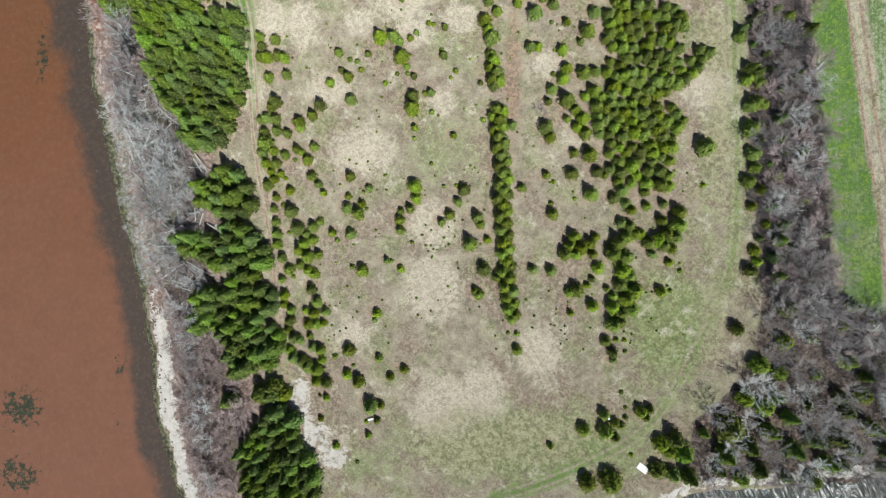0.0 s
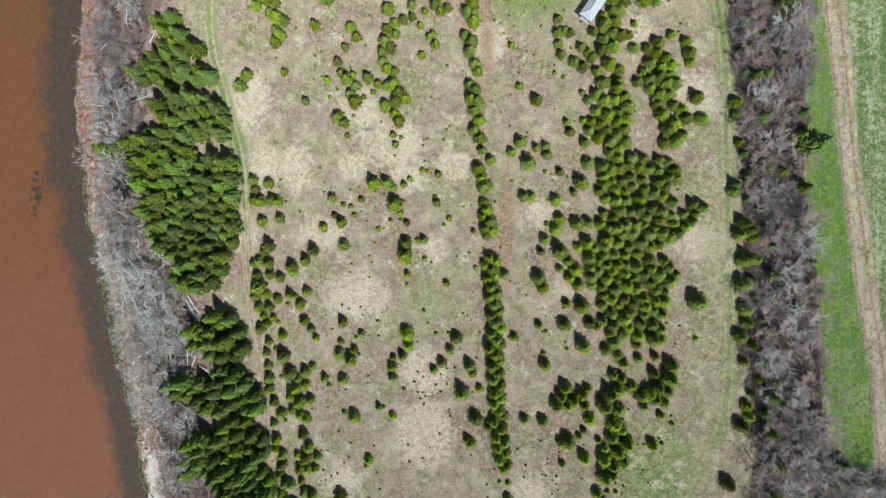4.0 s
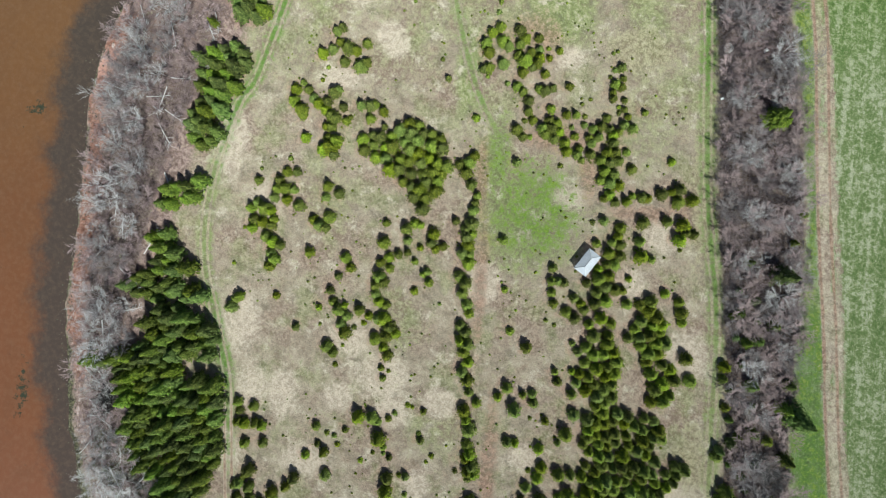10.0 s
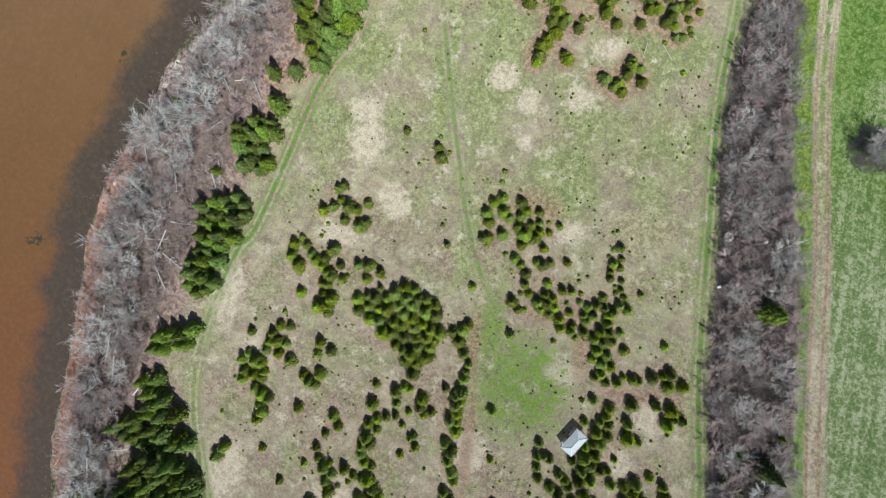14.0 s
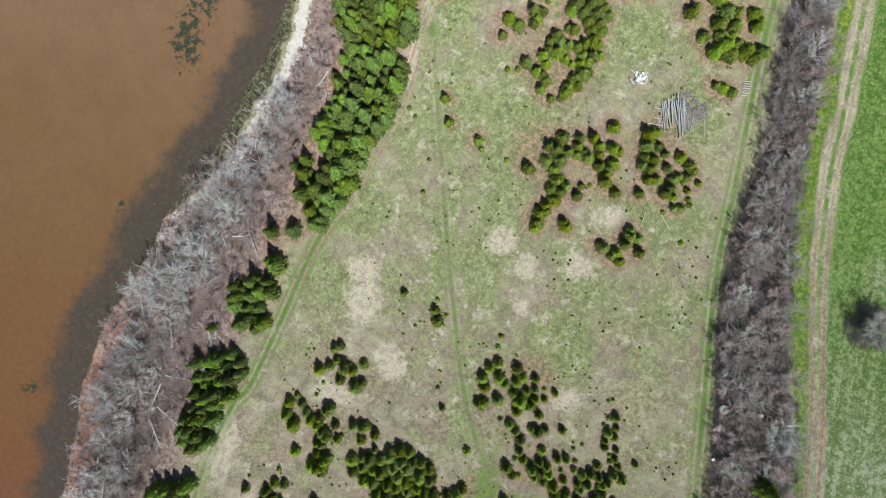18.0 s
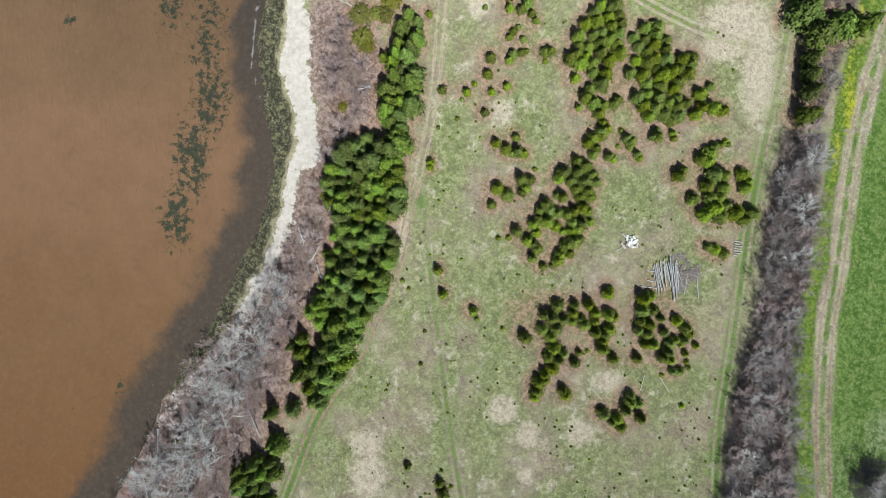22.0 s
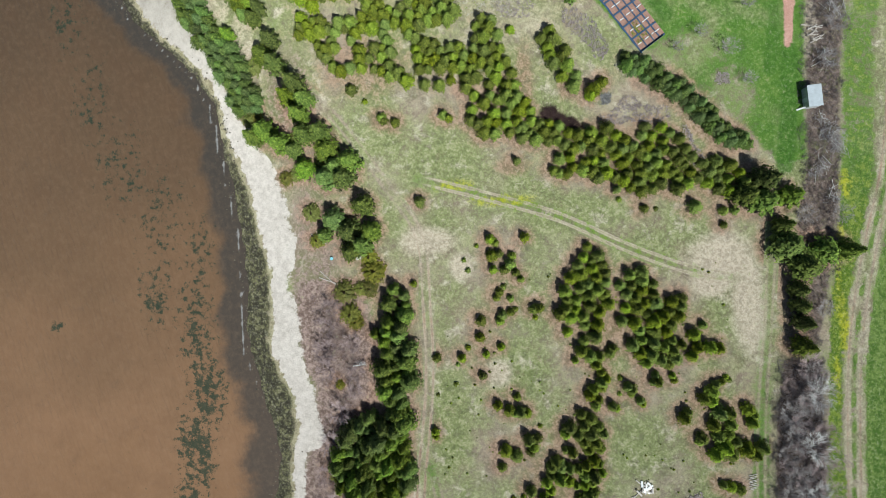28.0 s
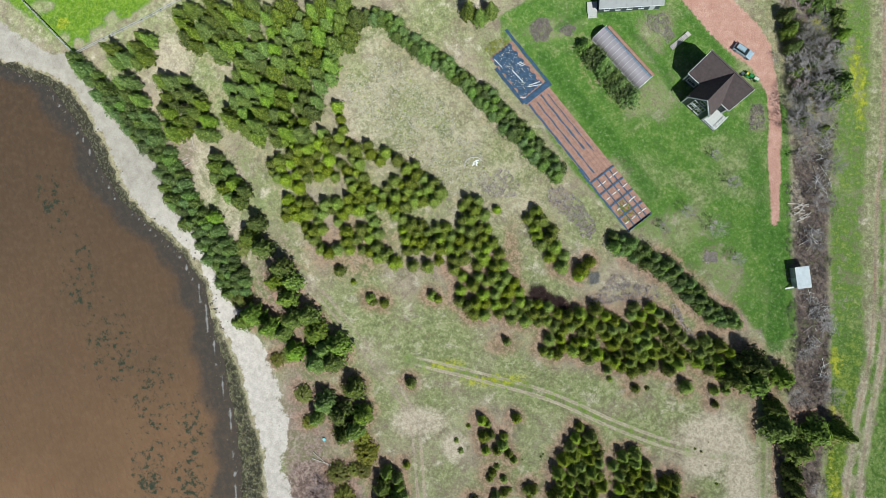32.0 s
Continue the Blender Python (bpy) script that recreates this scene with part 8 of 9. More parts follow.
    for x, y, length, skew in ((4.5, -2.3, 2.4, 5), (9, -0.9, 3.2, 4), (12.6, 0.5, 2.6, 60), (13.0, -2.7, 1.2, 50), (12.3, 0.9, 1.9, 70), (7.2, 1.0, 0.9, 75), (7.6, 1.2, 0.9, 75), (8.0, 1.3, 0.8, 75)):
        board(x, y, length, 0.16, False, TRIM, 0.40, skew)
    verts, faces = [], []
    for _ in range(190):
        x, y, a, s = 3.2 + r.uniform(0, 9.6), r.uniform(-2.5, 1.6), r.uniform(0, 6.3), r.uniform(0.03, 0.09)
        c = Vector((1.4 + 0.559 * x + 0.829 * y, 307.07 - 0.829 * x + 0.559 * y, 0.37))
        n = len(verts)
        verts += [c + Vector((math.cos(a + k * 1.571) * s * (1.7 if k % 2 else 0.8), math.sin(a + k * 1.571) * s * (1.7 if k % 2 else 0.8), r.uniform(0, 0.03))) for k in range(4)]
        faces.append((n, n + 1, n + 2, n + 3))
    tagged(new("pale_litter", mesh_of("pale_litter", verts, faces, DRY_GRASS)), "pale straw litter strewn on the blue-black fabric", "litter", kind="stuff")
    crowd = [(0.4 + r.uniform(0, 2.3), r.uniform(-2.7, 2.3)) for _ in range(90)] + [(41.0 + r.uniform(0, 4), r.uniform(-2.4, 0.4)) for _ in range(90)]
    verts, faces = [], []
    for x, y in crowd:
        c = Vector((1.4 + 0.559 * x + 0.829 * y, 307.07 - 0.829 * x + 0.559 * y, 0.1))
        for k in range(5):
            a, s = r.uniform(0, 6.3), r.uniform(0.08, 0.22)
            n = len(verts)
            verts += [c, c + Vector((math.cos(a) * s - math.sin(a) * 0.05, math.sin(a) * s + math.cos(a) * 0.05, 0.12)), c + Vector((math.cos(a) * s * 1.5, math.sin(a) * s * 1.5, 0.08)), c + Vector((math.cos(a) * s + math.sin(a) * 0.05, math.sin(a) * s - math.cos(a) * 0.05, 0.12))]
            faces.append((n, n + 1, n + 2, n + 3))
    tagged(new("garden_greens", mesh_of("garden_greens", verts, faces, NEEDLES_JUNIPER)), "low leafy plants in the vegetable plot", "plants", kind="stuff")


make_garden()


def make_shed():
    s = thing("shed", 56.0, 255.6, -87, "small shed with a pale weathered metal roof beside the hedgerow", "shed", z=0)
    L, D = 1.9, 1.1
    for name, size, at in (("wall", (2 * L, 0.1, 2.1), (0, -D, 1.05)), ("wall", (2 * L, 0.1, 2.3), (0, D, 1.15)), ("wall", (0.1, 2 * D - 0.12, 2.2), (-L + 0.05, 0, 1.1)), ("wall", (0.1, 2 * D - 0.12, 2.2), (L - 0.05, 0, 1.1))):
        boxed(name, size, at, WOOD_GREY, s)
    for k in range(8):
        boxed("roof_sheet", (0.51, 2 * D + 0.35, 0.03), (-L + 0.02 + k * 0.515, 0, 2.36 + 0.012 * (k % 2)), METAL_ROOF, s, (3.5, 0, 0), 0.004)
    door = boxed("door", (0.8, 0.06, 1.8), (0.4, -D - 0.08, 0.95), TRIM, s)
    boxed("handle", (0.1, 0.06, 0.04), (0.7, -D - 0.14, 0.95), RUST, door)
    boxed("leaning_board", (0.3, 1.6, 0.05), (1.8, -D - 0.7, 0.5), WHITE_SHEET, s, (35, 0, 10))


make_shed()


def make_shelter():
    """An open picnic shelter under a hipped translucent roof."""
    s = thing("picnic_shelter", 22.34, 77.0, 56.2, "open picnic shelter with pale translucent hipped roof in the meadow", "shelter", z=0)
    L, D, E, R = 2.42, 1.4, 2.3, 3.15
    boxed("floor", (2 * L - 0.3, 2 * D - 0.3, 0.12), (0, 0, 0.07), WOOD_GREY, s)
    for x in (-1, 0, 1):
        for y in (-1, 1):
            boxed("post", (0.13, 0.13, E - 0.1), (x * (L - 0.35), y * (D - 0.3), E / 2), WOOD_BROWN, s)
    for y in (-1, 1):
        boxed("beam", (2 * L - 0.5, 0.12, 0.18), (0, y * (D - 0.3), E - 0.02), WOOD_BROWN, s)
    e = 1.35
    a, b = (-L + e, 0, R), (L - e, 0, R)
    n1, n2, n3, n4 = (-L, -D, E), (L, -D, E), (L, D, E), (-L, D, E)
    for face in ([a, b, n2, n1], [b, a, n4, n3], [n1, n4, a], [n3, n2, b]):
        solid("roof_panel", [face], 0.04, CLEAR_ROOF, s)
    for p, q in ((a, b), (a, n1), (a, n4), (b, n2), (b, n3)):
        rod("ridge_cap", (p[0], p[1], p[2] + 0.02), (q[0], q[1], q[2] + 0.03), 0.06, TRIM, s)
    for k in range(11):
        x = -L + 0.4 + k * (2 * L - 0.8) / 10
        reach = min(1, (L - abs(x)) / e)
        for y in (-1, 1):
            rod("roof_seam", (x, y * D, E + 0.02), (x, y * D * (1 - reach) * 1.0, E + (R - E) * reach + 0.02), 0.022, GREY_ROOF, s, 4)
    boxed("table_top", (1.7, 0.75, 0.06), (0, 0, 0.8), WOOD_GREY, s)
    for x in (-0.6, 0.6):
        boxed("table_leg", (0.08, 0.6, 0.7), (x, 0, 0.45), WOOD_GREY, s)


make_shelter()


def make_car():
    a, b = Vector((47.36, 301.33)), Vector((50.84, 298.44))
    mid, way = (a + b) / 2, b - a
    c = thing("car", mid.x, mid.y, math.degrees(math.atan2(way.y, way.x)), "silver-blue estate car parked on the red drive", "car", z=0)
    c.scale = (0.9, 0.9, 0.9)
    side = [(-2.18, 0.35), (-2.2, 0.75), (-2.05, 1.0), (1.0, 0.98), (2.0, 0.78), (2.2, 0.6), (2.2, 0.35)]
    bm = bmesh.new()
    rows = [[bm.verts.new((x, y * (1 if z < 0.9 else 0.93), z)) for x, z in side] for y in (-0.87, -0.8, 0.8, 0.87)]
    for p, q in zip(rows, rows[1:]):
        for k in range(len(side)):
            bm.faces.new((p[k], q[k], q[(k + 1) % len(side)], p[(k + 1) % len(side)]))
    for row in (rows[0], rows[-1][::-1]):
        bm.faces.new(row)
    bmesh.ops.recalc_face_normals(bm, faces=bm.faces)
    upright = [e for e in bm.edges if abs(e.verts[0].co.x - e.verts[1].co.x) < 0.25 and abs(e.verts[0].co.y - e.verts[1].co.y) < 0.12 and abs(e.verts[0].co.x) > 1.9]
    bmesh.ops.bevel(bm, geom=upright, offset=0.28, segments=3, profile=0.6, affect="EDGES")
    part("body", bm, CAR_PAINT, c)
    bm = bmesh.new()
    low = [bm.verts.new(p) for p in ((-2.0, -0.76, 0.99), (1.05, -0.76, 0.97), (1.05, 0.76, 0.97), (-2.0, 0.76, 0.99))]
    top = [bm.verts.new(p) for p in ((-1.7, -0.6, 1.42), (0.3, -0.6, 1.46), (0.3, 0.6, 1.46), (-1.7, 0.6, 1.42))]
    for k in range(4):
        bm.faces.new((low[k], low[(k + 1) % 4], top[(k + 1) % 4], top[k]))
    part("windows", bm, GLASS, c, "dark tinted car windows")
    boxed("roof", (1.95, 1.18, 0.06), (-0.7, 0, 1.47), CAR_PAINT, c, bevel=0.02)
    for y in (-0.5, 0.5):
        boxed("roof_rail", (1.7, 0.05, 0.06), (-0.7, y, 1.54), RUBBER, c)
        boxed("headlight", (0.12, 0.32, 0.14), (2.14, y * 1.2, 0.68), TRIM, c)
        boxed("tail_light", (0.08, 0.2, 0.25), (-2.2, y * 1.4, 0.8), plain("red_lens", (0.4, 0.02, 0.02), 0.3), c)
    for x in (-1.35, 1.4):
        for y in (-0.8, 0.8):
            bm = bmesh.new()
            bmesh.ops.create_cone(bm, cap_ends=True, segments=16, radius1=0.32, radius2=0.32, depth=0.22, matrix=pose(x, y, 0.32, 90, 0, 0))
            wheel = part("wheel", bm, RUBBER, c)
            bm = bmesh.new()
            bmesh.ops.create_cone(bm, cap_ends=True, segments=12, radius1=0.2, radius2=0.18, depth=0.24, matrix=pose(x, y, 0.32, 90, 0, 0))
            part("rim", bm, METAL_ROOF, wheel)
    boxed("side_mirror", (0.12, 0.18, 0.12), (0.85, -0.95, 1.0), CAR_PAINT, c)
    boxed("side_mirror", (0.12, 0.18, 0.12), (0.85, 0.95, 1.0), CAR_PAINT, c)


make_car()


def make_mower():
    m = thing("riding_mower", 49.9, 295.2, -34, "green and yellow riding mower on the grass", "mower", z=0)
    boxed("hood", (0.8, 0.6, 0.45), (0.45, 0, 0.6), GREEN_PAINT, m, bevel=0.08)
    boxed("frame", (1.6, 0.55, 0.2), (0, 0, 0.38), GREEN_PAINT, m, bevel=0.03)
    boxed("seat", (0.42, 0.45, 0.12), (-0.4, 0, 0.75), YELLOW_PAINT, m, bevel=0.04)
    boxed("backrest", (0.1, 0.45, 0.35), (-0.62, 0, 0.95), YELLOW_PAINT, m, bevel=0.03)
    boxed("cutting_deck", (0.8, 1.15, 0.18), (-0.05, 0, 0.22), GREEN_PAINT, m, bevel=0.05)
    rod("steering_column", (0.1, 0, 0.7), (-0.1, 0, 1.05), 0.03, RUBBER, m)
    for x, r in ((0.6, 0.2), (-0.5, 0.28)):
        for y in (-0.42, 0.42):
            bm = bmesh.new()
            bmesh.ops.create_cone(bm, cap_ends=True, segments=12, radius1=r, radius2=r, depth=0.2, matrix=pose(x, y, r, 90, 0, 0))
            part("wheel", bm, RUBBER, m)
    t = thing("garden_cart", 51.2, 294.3, -34, "small green tipping cart behind the mower", "cart", z=0)
    boxed("tub", (1.0, 0.75, 0.3), (0, 0, 0.5), GREEN_PAINT, t, bevel=0.04)
    boxed("load", (0.85, 0.6, 0.05), (0, 0, 0.67), CONCRETE, t)
    rod("drawbar", (-0.5, 0, 0.35), (-0.9, 0, 0.35), 0.03, RUBBER, t)
    for y in (-0.45, 0.45):
        bm = bmesh.new()
        bmesh.ops.create_cone(bm, cap_ends=True, segments=12, radius1=0.22, radius2=0.22, depth=0.14, matrix=pose(0, y, 0.22, 90, 0, 0))
        part("wheel", bm, RUBBER, t)


make_mower()

walk_way = thing("slatted_walkway", 37.4, 303.0, math.degrees(math.atan2(2.45, 3.43)), "short slatted wooden walkway on rough grass", "walkway", z=0)
for k in range(13):
    boxed("slat", (0.2, 0.95, 0.06), (-1.95 + 0.29 * k, 0, 0.28), WOOD_PALE if k % 3 else WOOD_GREY, walk_way)
for y in (-0.4, 0.4):
    boxed("stringer", (4.0, 0.08, 0.2), (0, y, 0.13), WOOD_BROWN, walk_way)
boxed("landing", (0.75, 0.95, 0.06), (2.1, 0, 0.31), WOOD_PALE, walk_way)


# timber heaps
log_rng = random.Random(8)


def lay_log(name, a, b, r, z, material, label, category, group=""):
    a, b = Vector((*a, float(height_at(*a)) + z)), Vector((*b, float(height_at(*b)) + z))
    return tagged(rod(name, a, b, r, material, None, 7), label, category, group)


for k in range(26):
    f = k / 25
    x0, y0 = 26.3 + 4.6 * f + log_rng.uniform(-0.15, 0.15), 177.3 + 0.9 * math.sin(f * 3.1) + log_rng.gauss(0, 0.5)
    lean = 1.2 - 0.6 * f + log_rng.gauss(0, 0.45)
    lay_log("log", (x0, y0), (x0 + lean, y0 - log_rng.uniform(3.8, 5.6)), log_rng.uniform(0.06, 0.13), 0.12 + 0.14 * (k % 3), WOOD_GREY, "weathered grey log lying in a timber heap", "log", "logs of the timber heap")
for a, b, z in (((29.2, 179.4), (30.8, 170.9), 0.55), ((30.3, 178.4), (31.2, 171.6), 0.5), ((32.9, 176.7), (32.6, 172.5), 0.12), ((34.74, 176.3), (35.4, 171.8), 0.1), ((33.4, 176.6), (34.8, 176.2), 0.1), ((25.2, 176.5), (26.6, 176.4), 0.1), ((24.2, 173.3), (27.3, 173.2), 0.1), ((25.4, 174.6), (26.8, 174.4), 0.1)):
    lay_log("log", a, b, 0.11, z, WOOD_GREY, "long grey log lying across the timber heap", "log", "logs of the timber heap")
brush("twig_heap", [(29.5, 179.4), (32, 180.6), (34.6, 178.8), (35.2, 175.5), (33.6, 173), (31.2, 172.6)], 2400, 0.8, MAUVE_TWIGS, "heap of grey twigs beside the logs", 84, thick=2.6)
for k in range(16):
    x, y, a, long = 21.4 + log_rng.gauss(0, 0.75), 181.7 + log_rng.gauss(0, 0.6), log_rng.uniform(0, 3.1), log_rng.uniform(0.5, 1.5)
    lay_log("split_log", (x - math.cos(a) * long / 2, y - math.sin(a) * long / 2), (x + math.cos(a) * long / 2, y + math.sin(a) * long / 2), log_rng.uniform(0.1, 0.22), 0.15 + 0.1 * (k % 3), WOOD_PALE, "pale stripped wood piece in a loose heap", "wood", "pale wood heap")
lay_log("split_log", (20.7, 181.3), (19.0, 179.7), 0.1, 0.12, WOOD_PALE, "pale crooked branch beside the wood heap", "wood", "pale wood heap")
lay_log("split_log", (19.3, 180.1), (18.7, 179.9), 0.08, 0.12, WOOD_PALE, "pale crooked branch beside the wood heap", "wood", "pale wood heap")
for k in range(9):
    lay_log("fence_rail", (41.1 + 0.16 * (k % 2), 183.6 - 0.34 * k), (42.8 - 0.2 * (k % 3), 183.9 - 0.34 * k), 0.08, 0.1 + 0.12 * (k % 2), WOOD_PALE, "short pale pole in a small stack", "pole", "stack of short poles")
for a, b in (((16.7, 152.4), (18.9, 150.3)), ((26.5, 156.1), (26.0, 153.1)), ((29.5, 156.0), (31.6, 153.2)), ((-66.9, 287.0), (-62.8, 288.6)), ((-66.1, 285.8), (-62.2, 287.6)), ((-61.9, 293.6), (-61.3, 290.4)), ((-66.2, 287.6), (-65.2, 289.4))):
    lay_log("pole", a, b, 0.08, 0.09, WOOD_PALE, "slender pale pole lying in the grass", "pole", "poles on the ground")
for k in range(7):
    a = 0.5 + k * 0.38
    lay_log("branch", (-4.2 + 1.9 * math.cos(a), 282.3 + 1.6 * math.sin(a)), (-4.2 + 1.9 * math.cos(a + 0.45), 282.3 + 1.6 * math.sin(a + 0.45)), 0.12, 0.12, WOOD_PALE, "pale branch in a curved pile of prunings", "branch", "curved prunings pile")
for k in range(12):
    x, y, a = 57.8 + log_rng.gauss(0, 0.5), 268.4 + log_rng.gauss(0, 0.9), log_rng.gauss(0.2, 0.4)
    lay_log("split_log", (x - math.cos(a), y - math.sin(a)), (x + math.cos(a), y + math.sin(a)), 0.1, 0.12 + 0.1 * (k % 3), WOOD_PALE, "pale split wood in a pile by the drive", "wood", "woodpile by the drive")

ring = thing("well_cover", 46.66, 120.33, 0, "round pale concrete well cover at the hedgerow", "well cover")
for name, r, d, z in (("ring", 0.92, 0.5, 0.25), ("lid", 0.8, 0.12, 0.56)):
    bm = bmesh.new()
    bmesh.ops.create_cone(bm, cap_ends=True, segments=28, radius1=r, radius2=r * 0.97, depth=d, matrix=pose(0, 0, z))
    part(name, bm, CONCRETE, ring)
boxed("lifting_bar", (0.7, 0.08, 0.06), (0.1, 0, 0.65), RUST, ring, (0, 0, 30))
scrap = thing("scrap_frame", 49.47, 119.48, 20, "rusty iron implement frame in the hedgerow", "scrap metal")
for k in range(3):
    boxed("bar", (1.3, 0.09, 0.09), (0, -0.4 + 0.4 * k, 0.4), RUST, scrap)
for k in range(2):
    boxed("crossbar", (0.09, 1.0, 0.09), (-0.4 + 0.8 * k, 0, 0.49), RUST, scrap)
    boxed("leg", (0.09, 0.09, 0.4), (-0.4 + 0.8 * k, 0, 0.2), RUST, scrap)
for x, y, size in ((53.7, 120.25, 0.8), (46.1, 110.5, 0.55), (22.5, 205.8, 0.5), (30.5, 196.8, 0.45), (-33.4, 179.2, 0.8), (-25.2, 178.7, 0.6)):
    o = thing("storage_box", x, y, log_rng.uniform(0, 90), "small weathered white box standing in grass", "box", "white boxes")
    boxed("body", (size, size * 0.7, 0.4), (0, 0, 0.2), WHITE_SHEET, o, bevel=0.03)
    boxed("lid", (size + 0.06, size * 0.7 + 0.06, 0.06), (0, 0, 0.43), WHITE_SHEET, o)
pad = thing("plywood_sheet", 31.2, -42.2, -35, "white board lying on the grass near the water", "board")
boxed("sheet", (2.1, 1.3, 0.06), (0, 0, 0.05), WHITE_SHEET, pad)
boxed("batten", (0.1, 1.3, 0.05), (0.6, 0, 0.1), WHITE_SHEET, pad)
for x, y, yaw in ((24.9, -32.6, -15), (-22.4, -33.6, 10)):
    o = thing("bench", x, y, yaw, "small white bench among young spruces", "bench", "benches")
    for k in range(3):
        boxed("seat_slat", (1.2, 0.12, 0.04), (0, -0.14 + 0.14 * k, 0.45), WHITE_SHEET, o)
    for s in (-0.5, 0.5):
        boxed("leg", (0.08, 0.4, 0.43), (s, 0, 0.215), WHITE_SHEET, o)


def make_fence(points, name_label):
    f = thing("fence", *points[0], 0, name_label, "fence", "fences", z=0)
    for (ax, ay), (bx, by) in zip(points, points[1:]):
        long = math.hypot(bx - ax, by - ay)
        n = max(2, round(long / 2.4))
        for k in range(n + 1):
            x, y = ax + (bx - ax) * k / n - points[0][0], ay + (by - ay) * k / n - points[0][1]
            rod("post", (x, y, -0.2), (x, y, 1.25), 0.09, WOOD_GREY, f)
            if k < n:
                x2, y2 = x + (bx - ax) / n, y + (by - ay) / n
                for z in (0.45, 1.05):
                    rod("rail", (x, y, z), (x2, y2, z), 0.07, WOOD_GREY, f)


make_fence([(-85.3, 312.2), (-68.3, 318.5), (-60, 322)], "weathered grey rail fence beside bright grass")
make_fence([(-85.3, 312.2), (-93.9, 322.2), (-99, 328)], "weathered grey rail fence above the beach")

# lone leafless trees
for x, y, s, group in ((11.3, 28.2, 0.75, "lone bare shrubs"), (70.4, 140.3, 1.35, "lone bare shrubs"), (71.2, 141.5, 1.2, "lone bare shrubs"), (69.3, 139.4, 1.2, "lone bare shrubs"), (71.3, 138.9, 1.1, "lone bare shrubs")):
    ob = new("bare_tree", log_rng.choice(DULL_TREES if y > 100 else BROWN_SHRUBS))
    ob.matrix_basis = pose(x, y, 0, 0, 0, log_rng.uniform(0, 360)) @ Matrix.Scale(s, 4)
    tagged(ob, "broad leafless grey bush standing alone", "tree", group)
brush("bush_stems", [(70.6 + (4.1 + 0.5 * math.sin(k * 2.3)) * math.cos(k * 0.45), 140.2 + (4.4 + 0.5 * math.sin(k * 1.7)) * math.sin(k * 0.45)) for k in range(14)], 3600, 1.6, GREY_TWIGS, "dense dark stems of a lone leafless bush", 85)
APPLES = [(42.0, 280.0), (44.8, 274.7), (36.0, 269.4), (40.9, 266.0), (44.4, 259.9), (31.5, 266.8)]
for x, y in APPLES:
    ob = new("bare_tree", log_rng.choice(DULL_TREES))
    ob.matrix_basis = pose(x, y, 0, 0, 0, log_rng.uniform(0, 360)) @ Matrix.Scale(log_rng.uniform(0.5, 0.7), 4)
    tagged(ob, "small leafless fruit tree on the lawn", "tree", "fruit trees on the lawn")
brush("pruned_twigs", [(38.2, 260), (39.5, 261.8), (41.2, 261.4), (41.4, 260.2), (39.8, 259.6)], 900, 0.5, MAUVE_TWIGS, "low heap of purplish prunings on the lawn", 86, thick=2.6)
brush("bed_stalks", [(8.3, 309), (12, 310.2), (18, 307.6), (17, 306), (11.5, 305.6)], 6000, 0.4, MAUVE_TWIGS, "dry stalks of a wintered garden bed", 87, thick=1.5)
brush("bed_stalks", [(31.3, 309.3), (34.4, 308), (37.2, 304.2), (35.4, 302.6), (32.8, 305)], 4000, 0.35, MAUVE_TWIGS, "dry stalks of a wintered garden bed", 88, thick=1.3)
brush("bed_stalks", [(49.4, 284.6), (50.6, 289.4), (52.4, 288.6), (52.2, 284.8)], 2400, 0.4, MAUVE_TWIGS, "dry stalks of a wintered garden bed", 89, thick=1.4)

# odds and ends above the beach
tub = thing("blue_tub", -38.4, 229.4, 20, "small pale blue plastic tub lying above the beach", "tub")
BLUE_PLASTIC = plain("pale_blue_plastic", (0.25, 0.55, 0.62), 0.4, vary=0.08)
for name, r0, r1, d, z in (("body", 0.24, 0.30, 0.34, 0.17), ("rim", 0.33, 0.33, 0.04, 0.35)):
    bm = bmesh.new()
    bmesh.ops.create_cone(bm, cap_ends=True, segments=20, radius1=r0, radius2=r1, depth=d, matrix=pose(0, 0, z))
    part(name, bm, BLUE_PLASTIC, tub)
slab = thing("stone_bench", -32.4, 229.3, 12, "pale stone slab bench beneath the spruces", "bench")
boxed("slab", (1.9, 0.6, 0.14), (0, 0, 0.45), CONCRETE, slab, bevel=0.04)
for x in (-0.65, 0.65):
    boxed("foot", (0.3, 0.5, 0.4), (x, 0, 0.2), CONCRETE, slab, bevel=0.03)
lay_log("driftwood", (-42.4, 234.6), (-39.3, 232.4), 0.07, 0.1, WOOD_PALE, "bleached driftwood pole above the beach", "driftwood", "driftwood above the beach")
lay_log("driftwood", (-41.2, 225.7), (-37.4, 224.2), 0.1, 0.12, WOOD_PALE, "bleached driftwood pole above the beach", "driftwood", "driftwood above the beach")
lay_log("driftwood", (-40.9, 227.0), (-37.6, 223.8), 0.07, 0.16, WOOD_PALE, "bleached driftwood pole above the beach", "driftwood", "driftwood above the beach")

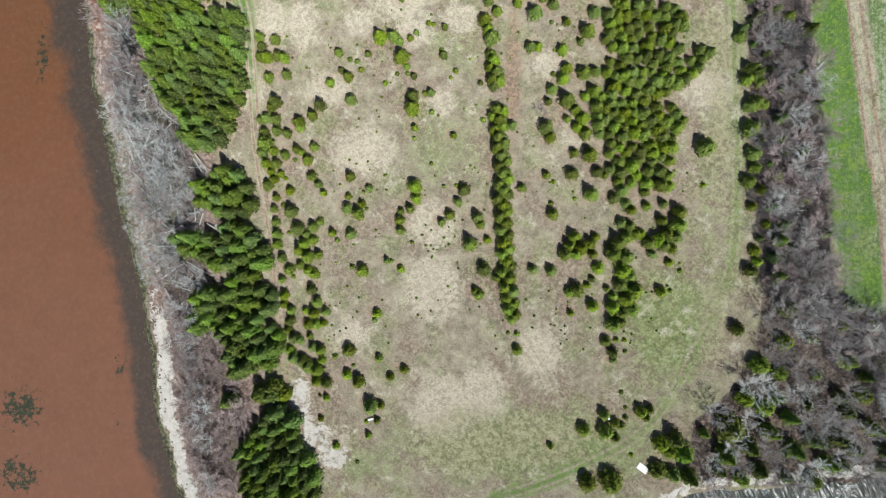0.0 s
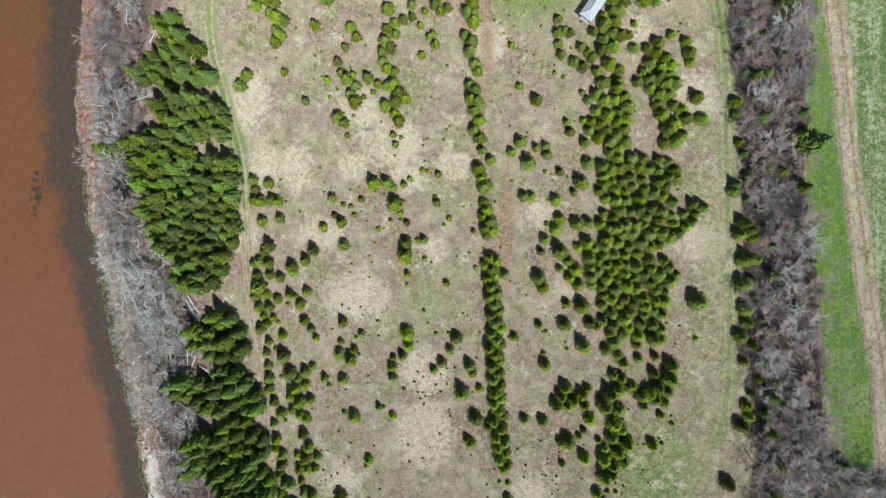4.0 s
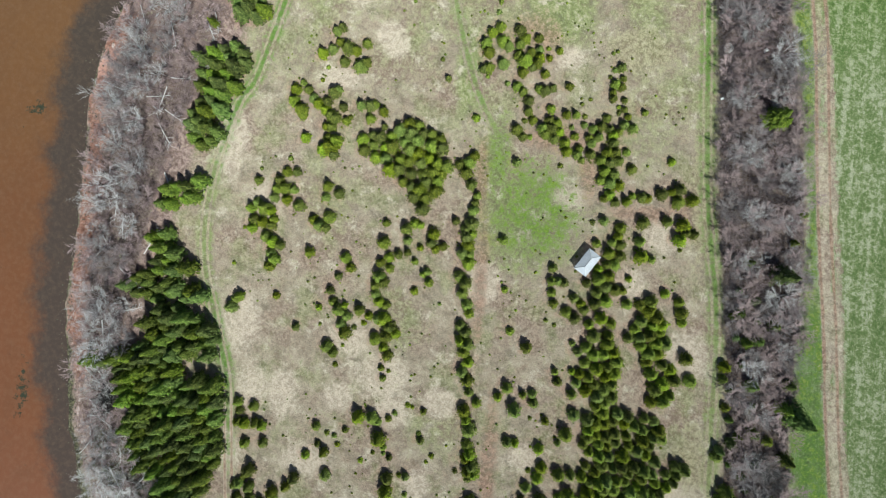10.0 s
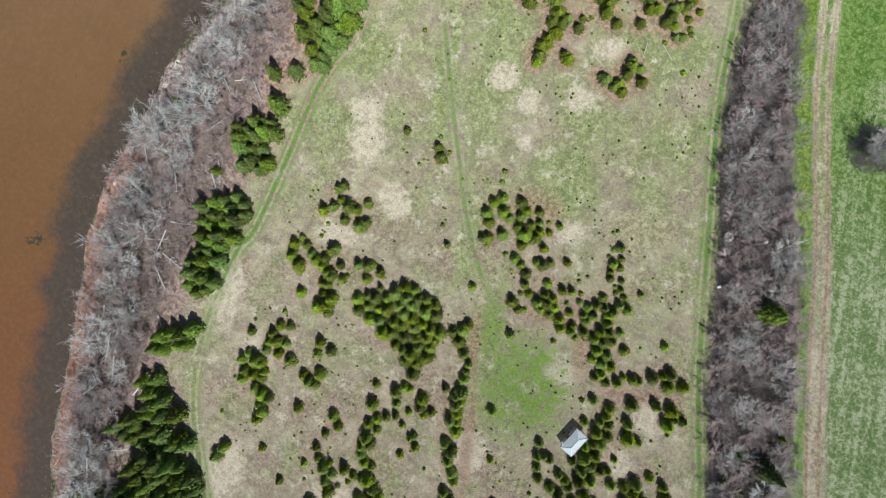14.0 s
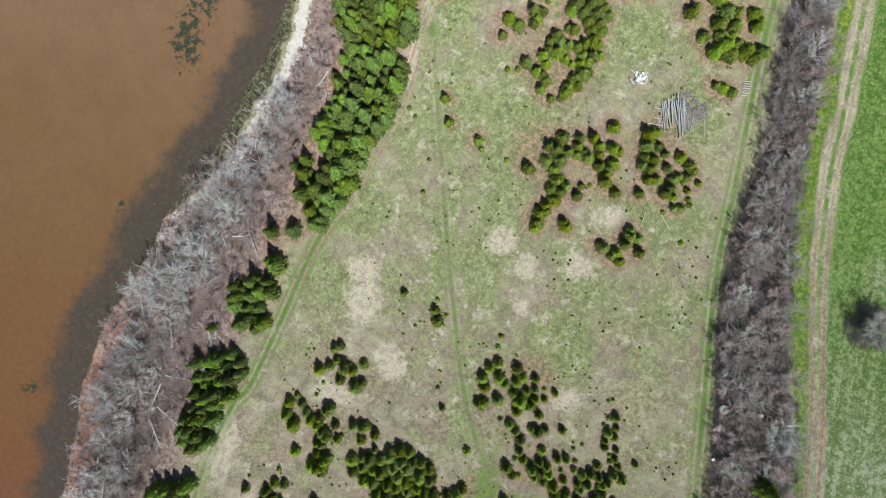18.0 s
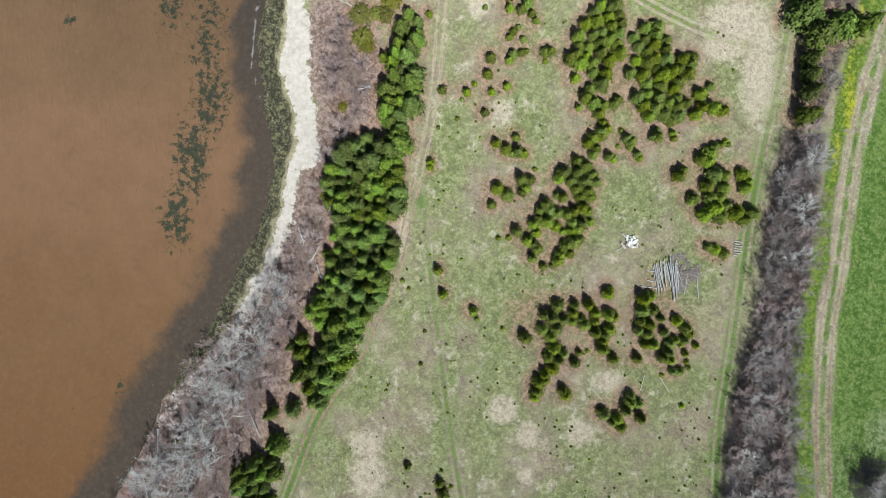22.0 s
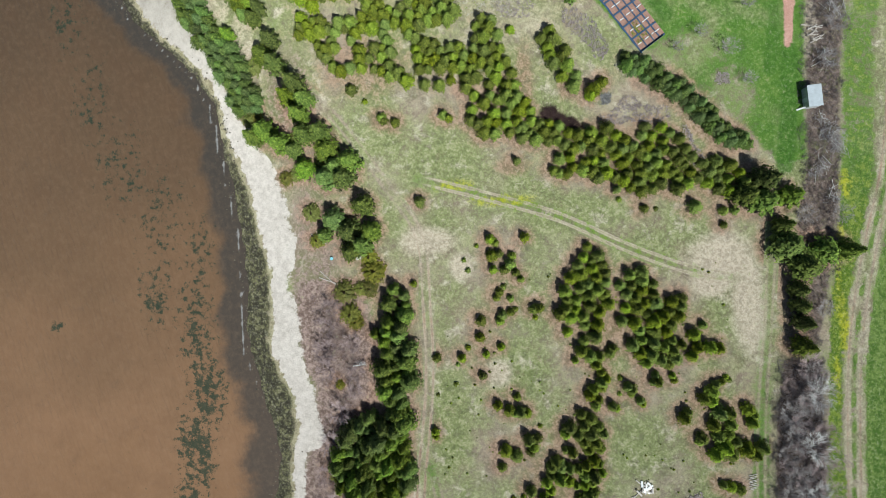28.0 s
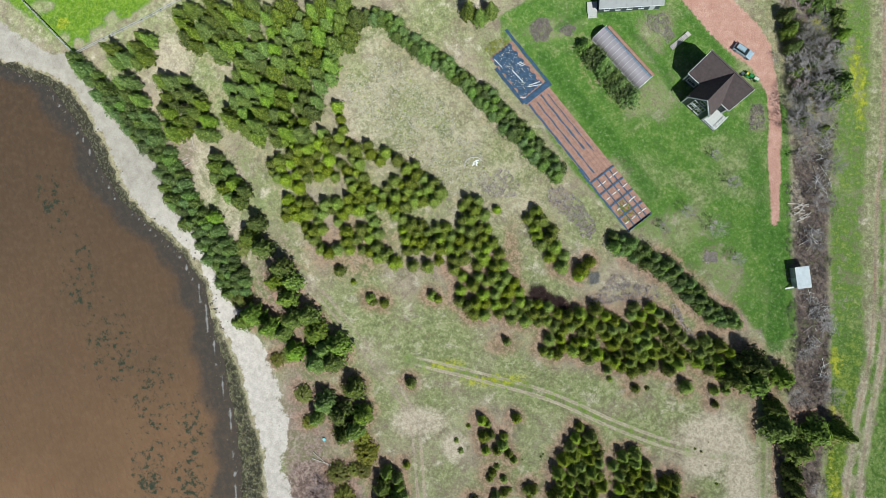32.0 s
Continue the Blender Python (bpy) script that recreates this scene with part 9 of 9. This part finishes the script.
# heaps of cut branches in the northern hedgerow
for x, y, wide, n in ((63.2, 281.5, 2.6, 34), (61.2, 273.4, 2.4, 30), (59.4, 263.3, 2.2, 24), (58.8, 249.5, 2.6, 34), (60.8, 246.4, 2.2, 26), (57.6, 242.6, 1.8, 18), (59.5, 236.5, 1.6, 14)):
    heap = thing("branch_heap", x, y, 0, "tangled heap of cut grey branches in the hedgerow", "branch heap", "branch heaps")
    for k in range(n * 2):
        a, long = log_rng.uniform(0, 6.3), log_rng.uniform(0.35, 1.3)
        p = Vector((log_rng.gauss(0, wide * 0.4), log_rng.gauss(0, wide * 0.55), 0))
        d = Vector((math.cos(a), math.sin(a), log_rng.uniform(-0.15, 0.15))) * long
        rise = 0.25 + 0.8 * max(0, 1 - p.length / wide) * log_rng.random()
        rod("branch", p - d + Vector((0, 0, rise)), p + d + Vector((0, 0, rise)), log_rng.uniform(0.02, 0.055), DULL_BARK if k % 3 else GREY_BARK, heap, 4)
for k in range(9):
    x, y = 21.6 + log_rng.gauss(0, 0.6), 181.9 + log_rng.gauss(0, 0.5)
    o = thing("wood_block", x, y, log_rng.uniform(0, 180), "bleached white block of wood in a loose heap", "wood", "pale wood heap")
    boxed("block", (log_rng.uniform(0.6, 1.2), log_rng.uniform(0.3, 0.6), 0.14), (0, 0, 0.25 + 0.12 * (k % 3)), WHITE_SHEET, o, (log_rng.uniform(-15, 15), log_rng.uniform(-15, 15), 0), bevel=0.04)

# rough growth in the clearing beside the garden
CLEARING = [(-30, 300), (-22, 306), (-11, 297), (-3, 286), (1, 278), (-2, 275), (-9, 277), (-16, 283), (-23, 291)]
brush("dry_tussocks", CLEARING, 15000, 0.42, DRY_GRASS, "bleached grass tussocks in the rough clearing", 94, thick=2.6)
DARK_TWIGS = bark("wine_red_twigs", (0.055, 0.030, 0.028), (0.20, 0.115, 0.105))
brush("bramble_patch", [(9.8, 276.7), (12.9, 276.7), (16.9, 272.6), (20.4, 266.5), (17.5, 265.9), (13.2, 269.8), (10.3, 273.9)], 2600, 0.6, MAUVE_TWIGS, "leafless mauve brambles beside the garden", 95, thick=2.6)
brush("bramble_patch", [(-3.1, 279), (1.1, 281.4), (5.6, 278.3), (3.4, 275.7), (-1.8, 275.3)], 1300, 0.5, MAUVE_TWIGS, "leafless grey brambles in the clearing", 96, thick=2.6)
brush("bramble_patch", [(19.2, 255.5), (22.4, 258.9), (25.6, 257.9), (29.7, 255.0), (28.1, 252.9), (20.8, 252.4), (16.1, 253.1), (15.8, 255.0)], 2600, 0.6, MAUVE_TWIGS, "leafless mauve brambles in a gap between groves", 97, thick=2.6)
brush("red_shrubs", [(4.6, 257.0), (7.2, 257.1), (9.6, 255.5), (13.9, 252.9), (12.6, 251.5), (7.6, 252.6), (5.5, 255.0)], 4200, 1.3, DARK_TWIGS, "dark wine-red leafless shrubs at the grove's edge", 98, thick=1.6)
brush("bramble_patch", [(32.0, 251.9), (34.0, 250.3), (36.1, 245.4), (37.1, 243.8), (35.2, 243.2), (33.6, 245.5)], 1300, 0.6, MAUVE_TWIGS, "leafless grey brambles at the grove's edge", 99, thick=2.6)
brush("pale_prunings", [(16.8, 258.2), (18.2, 260.0), (19.4, 258.8), (18.2, 257.0)], 900, 0.7, GREY_BARK, "heap of pale cut branches beside young spruces", 100, thick=2.6)
sheet_spot = thing("white_tarp", -3.9, 282.6, 30, "crumpled white sheet lying in rough grass", "sheet", z=0)
for k in range(5):
    boxed("fold", (0.7, 0.25, 0.05), (-0.5 + 0.28 * k, 0.3 * math.sin(k * 2.1), 0.12 + 0.05 * (k % 2)), WHITE_SHEET, sheet_spot, (8 * (k % 3 - 1), 10 * (k % 2) - 5, 35 * k), bevel=0.02)


def seedling_rows():
    """Low green plants set out in rows beside the long hedge."""
    r = random.Random(207)
    verts, faces = [], []
    for row in range(9):
        off = -3.4 - 1.75 * row
        for k in range(46):
            if r.random() < 0.3:
                continue
            u = 1.0 + 0.92 * k + r.uniform(-0.25, 0.25)
            x, y = -22.5 + 0.70 * u + 0.714 * off + r.uniform(-0.2, 0.2), 312.0 - 0.714 * u + 0.70 * off + r.uniform(-0.2, 0.2)
            if float(inside(np.array(x), np.array(y), CLEARING)) < 0.3:
                continue
            z = float(height_at(x, y))
            for _ in range(5):
                a, s, w = r.uniform(0, 6.3), r.uniform(0.12, 0.3), 0.06
                c = Vector((x + r.uniform(-0.1, 0.1), y + r.uniform(-0.1, 0.1), z + 0.04))
                out, side = Vector((math.cos(a), math.sin(a), 0.5)), Vector((-math.sin(a), math.cos(a), 0))
                n = len(verts)
                verts += [c, c + out * s * 0.6 + side * w, c + out * s, c + out * s * 0.6 - side * w]
                faces.append((n, n + 1, n + 2, n + 3))
    tagged(new("planted_seedlings", mesh_of("planted_seedlings", verts, faces, NEEDLES_YOUNG)), "low pale green seedlings set out in rows", "plants", kind="stuff")


seedling_rows()
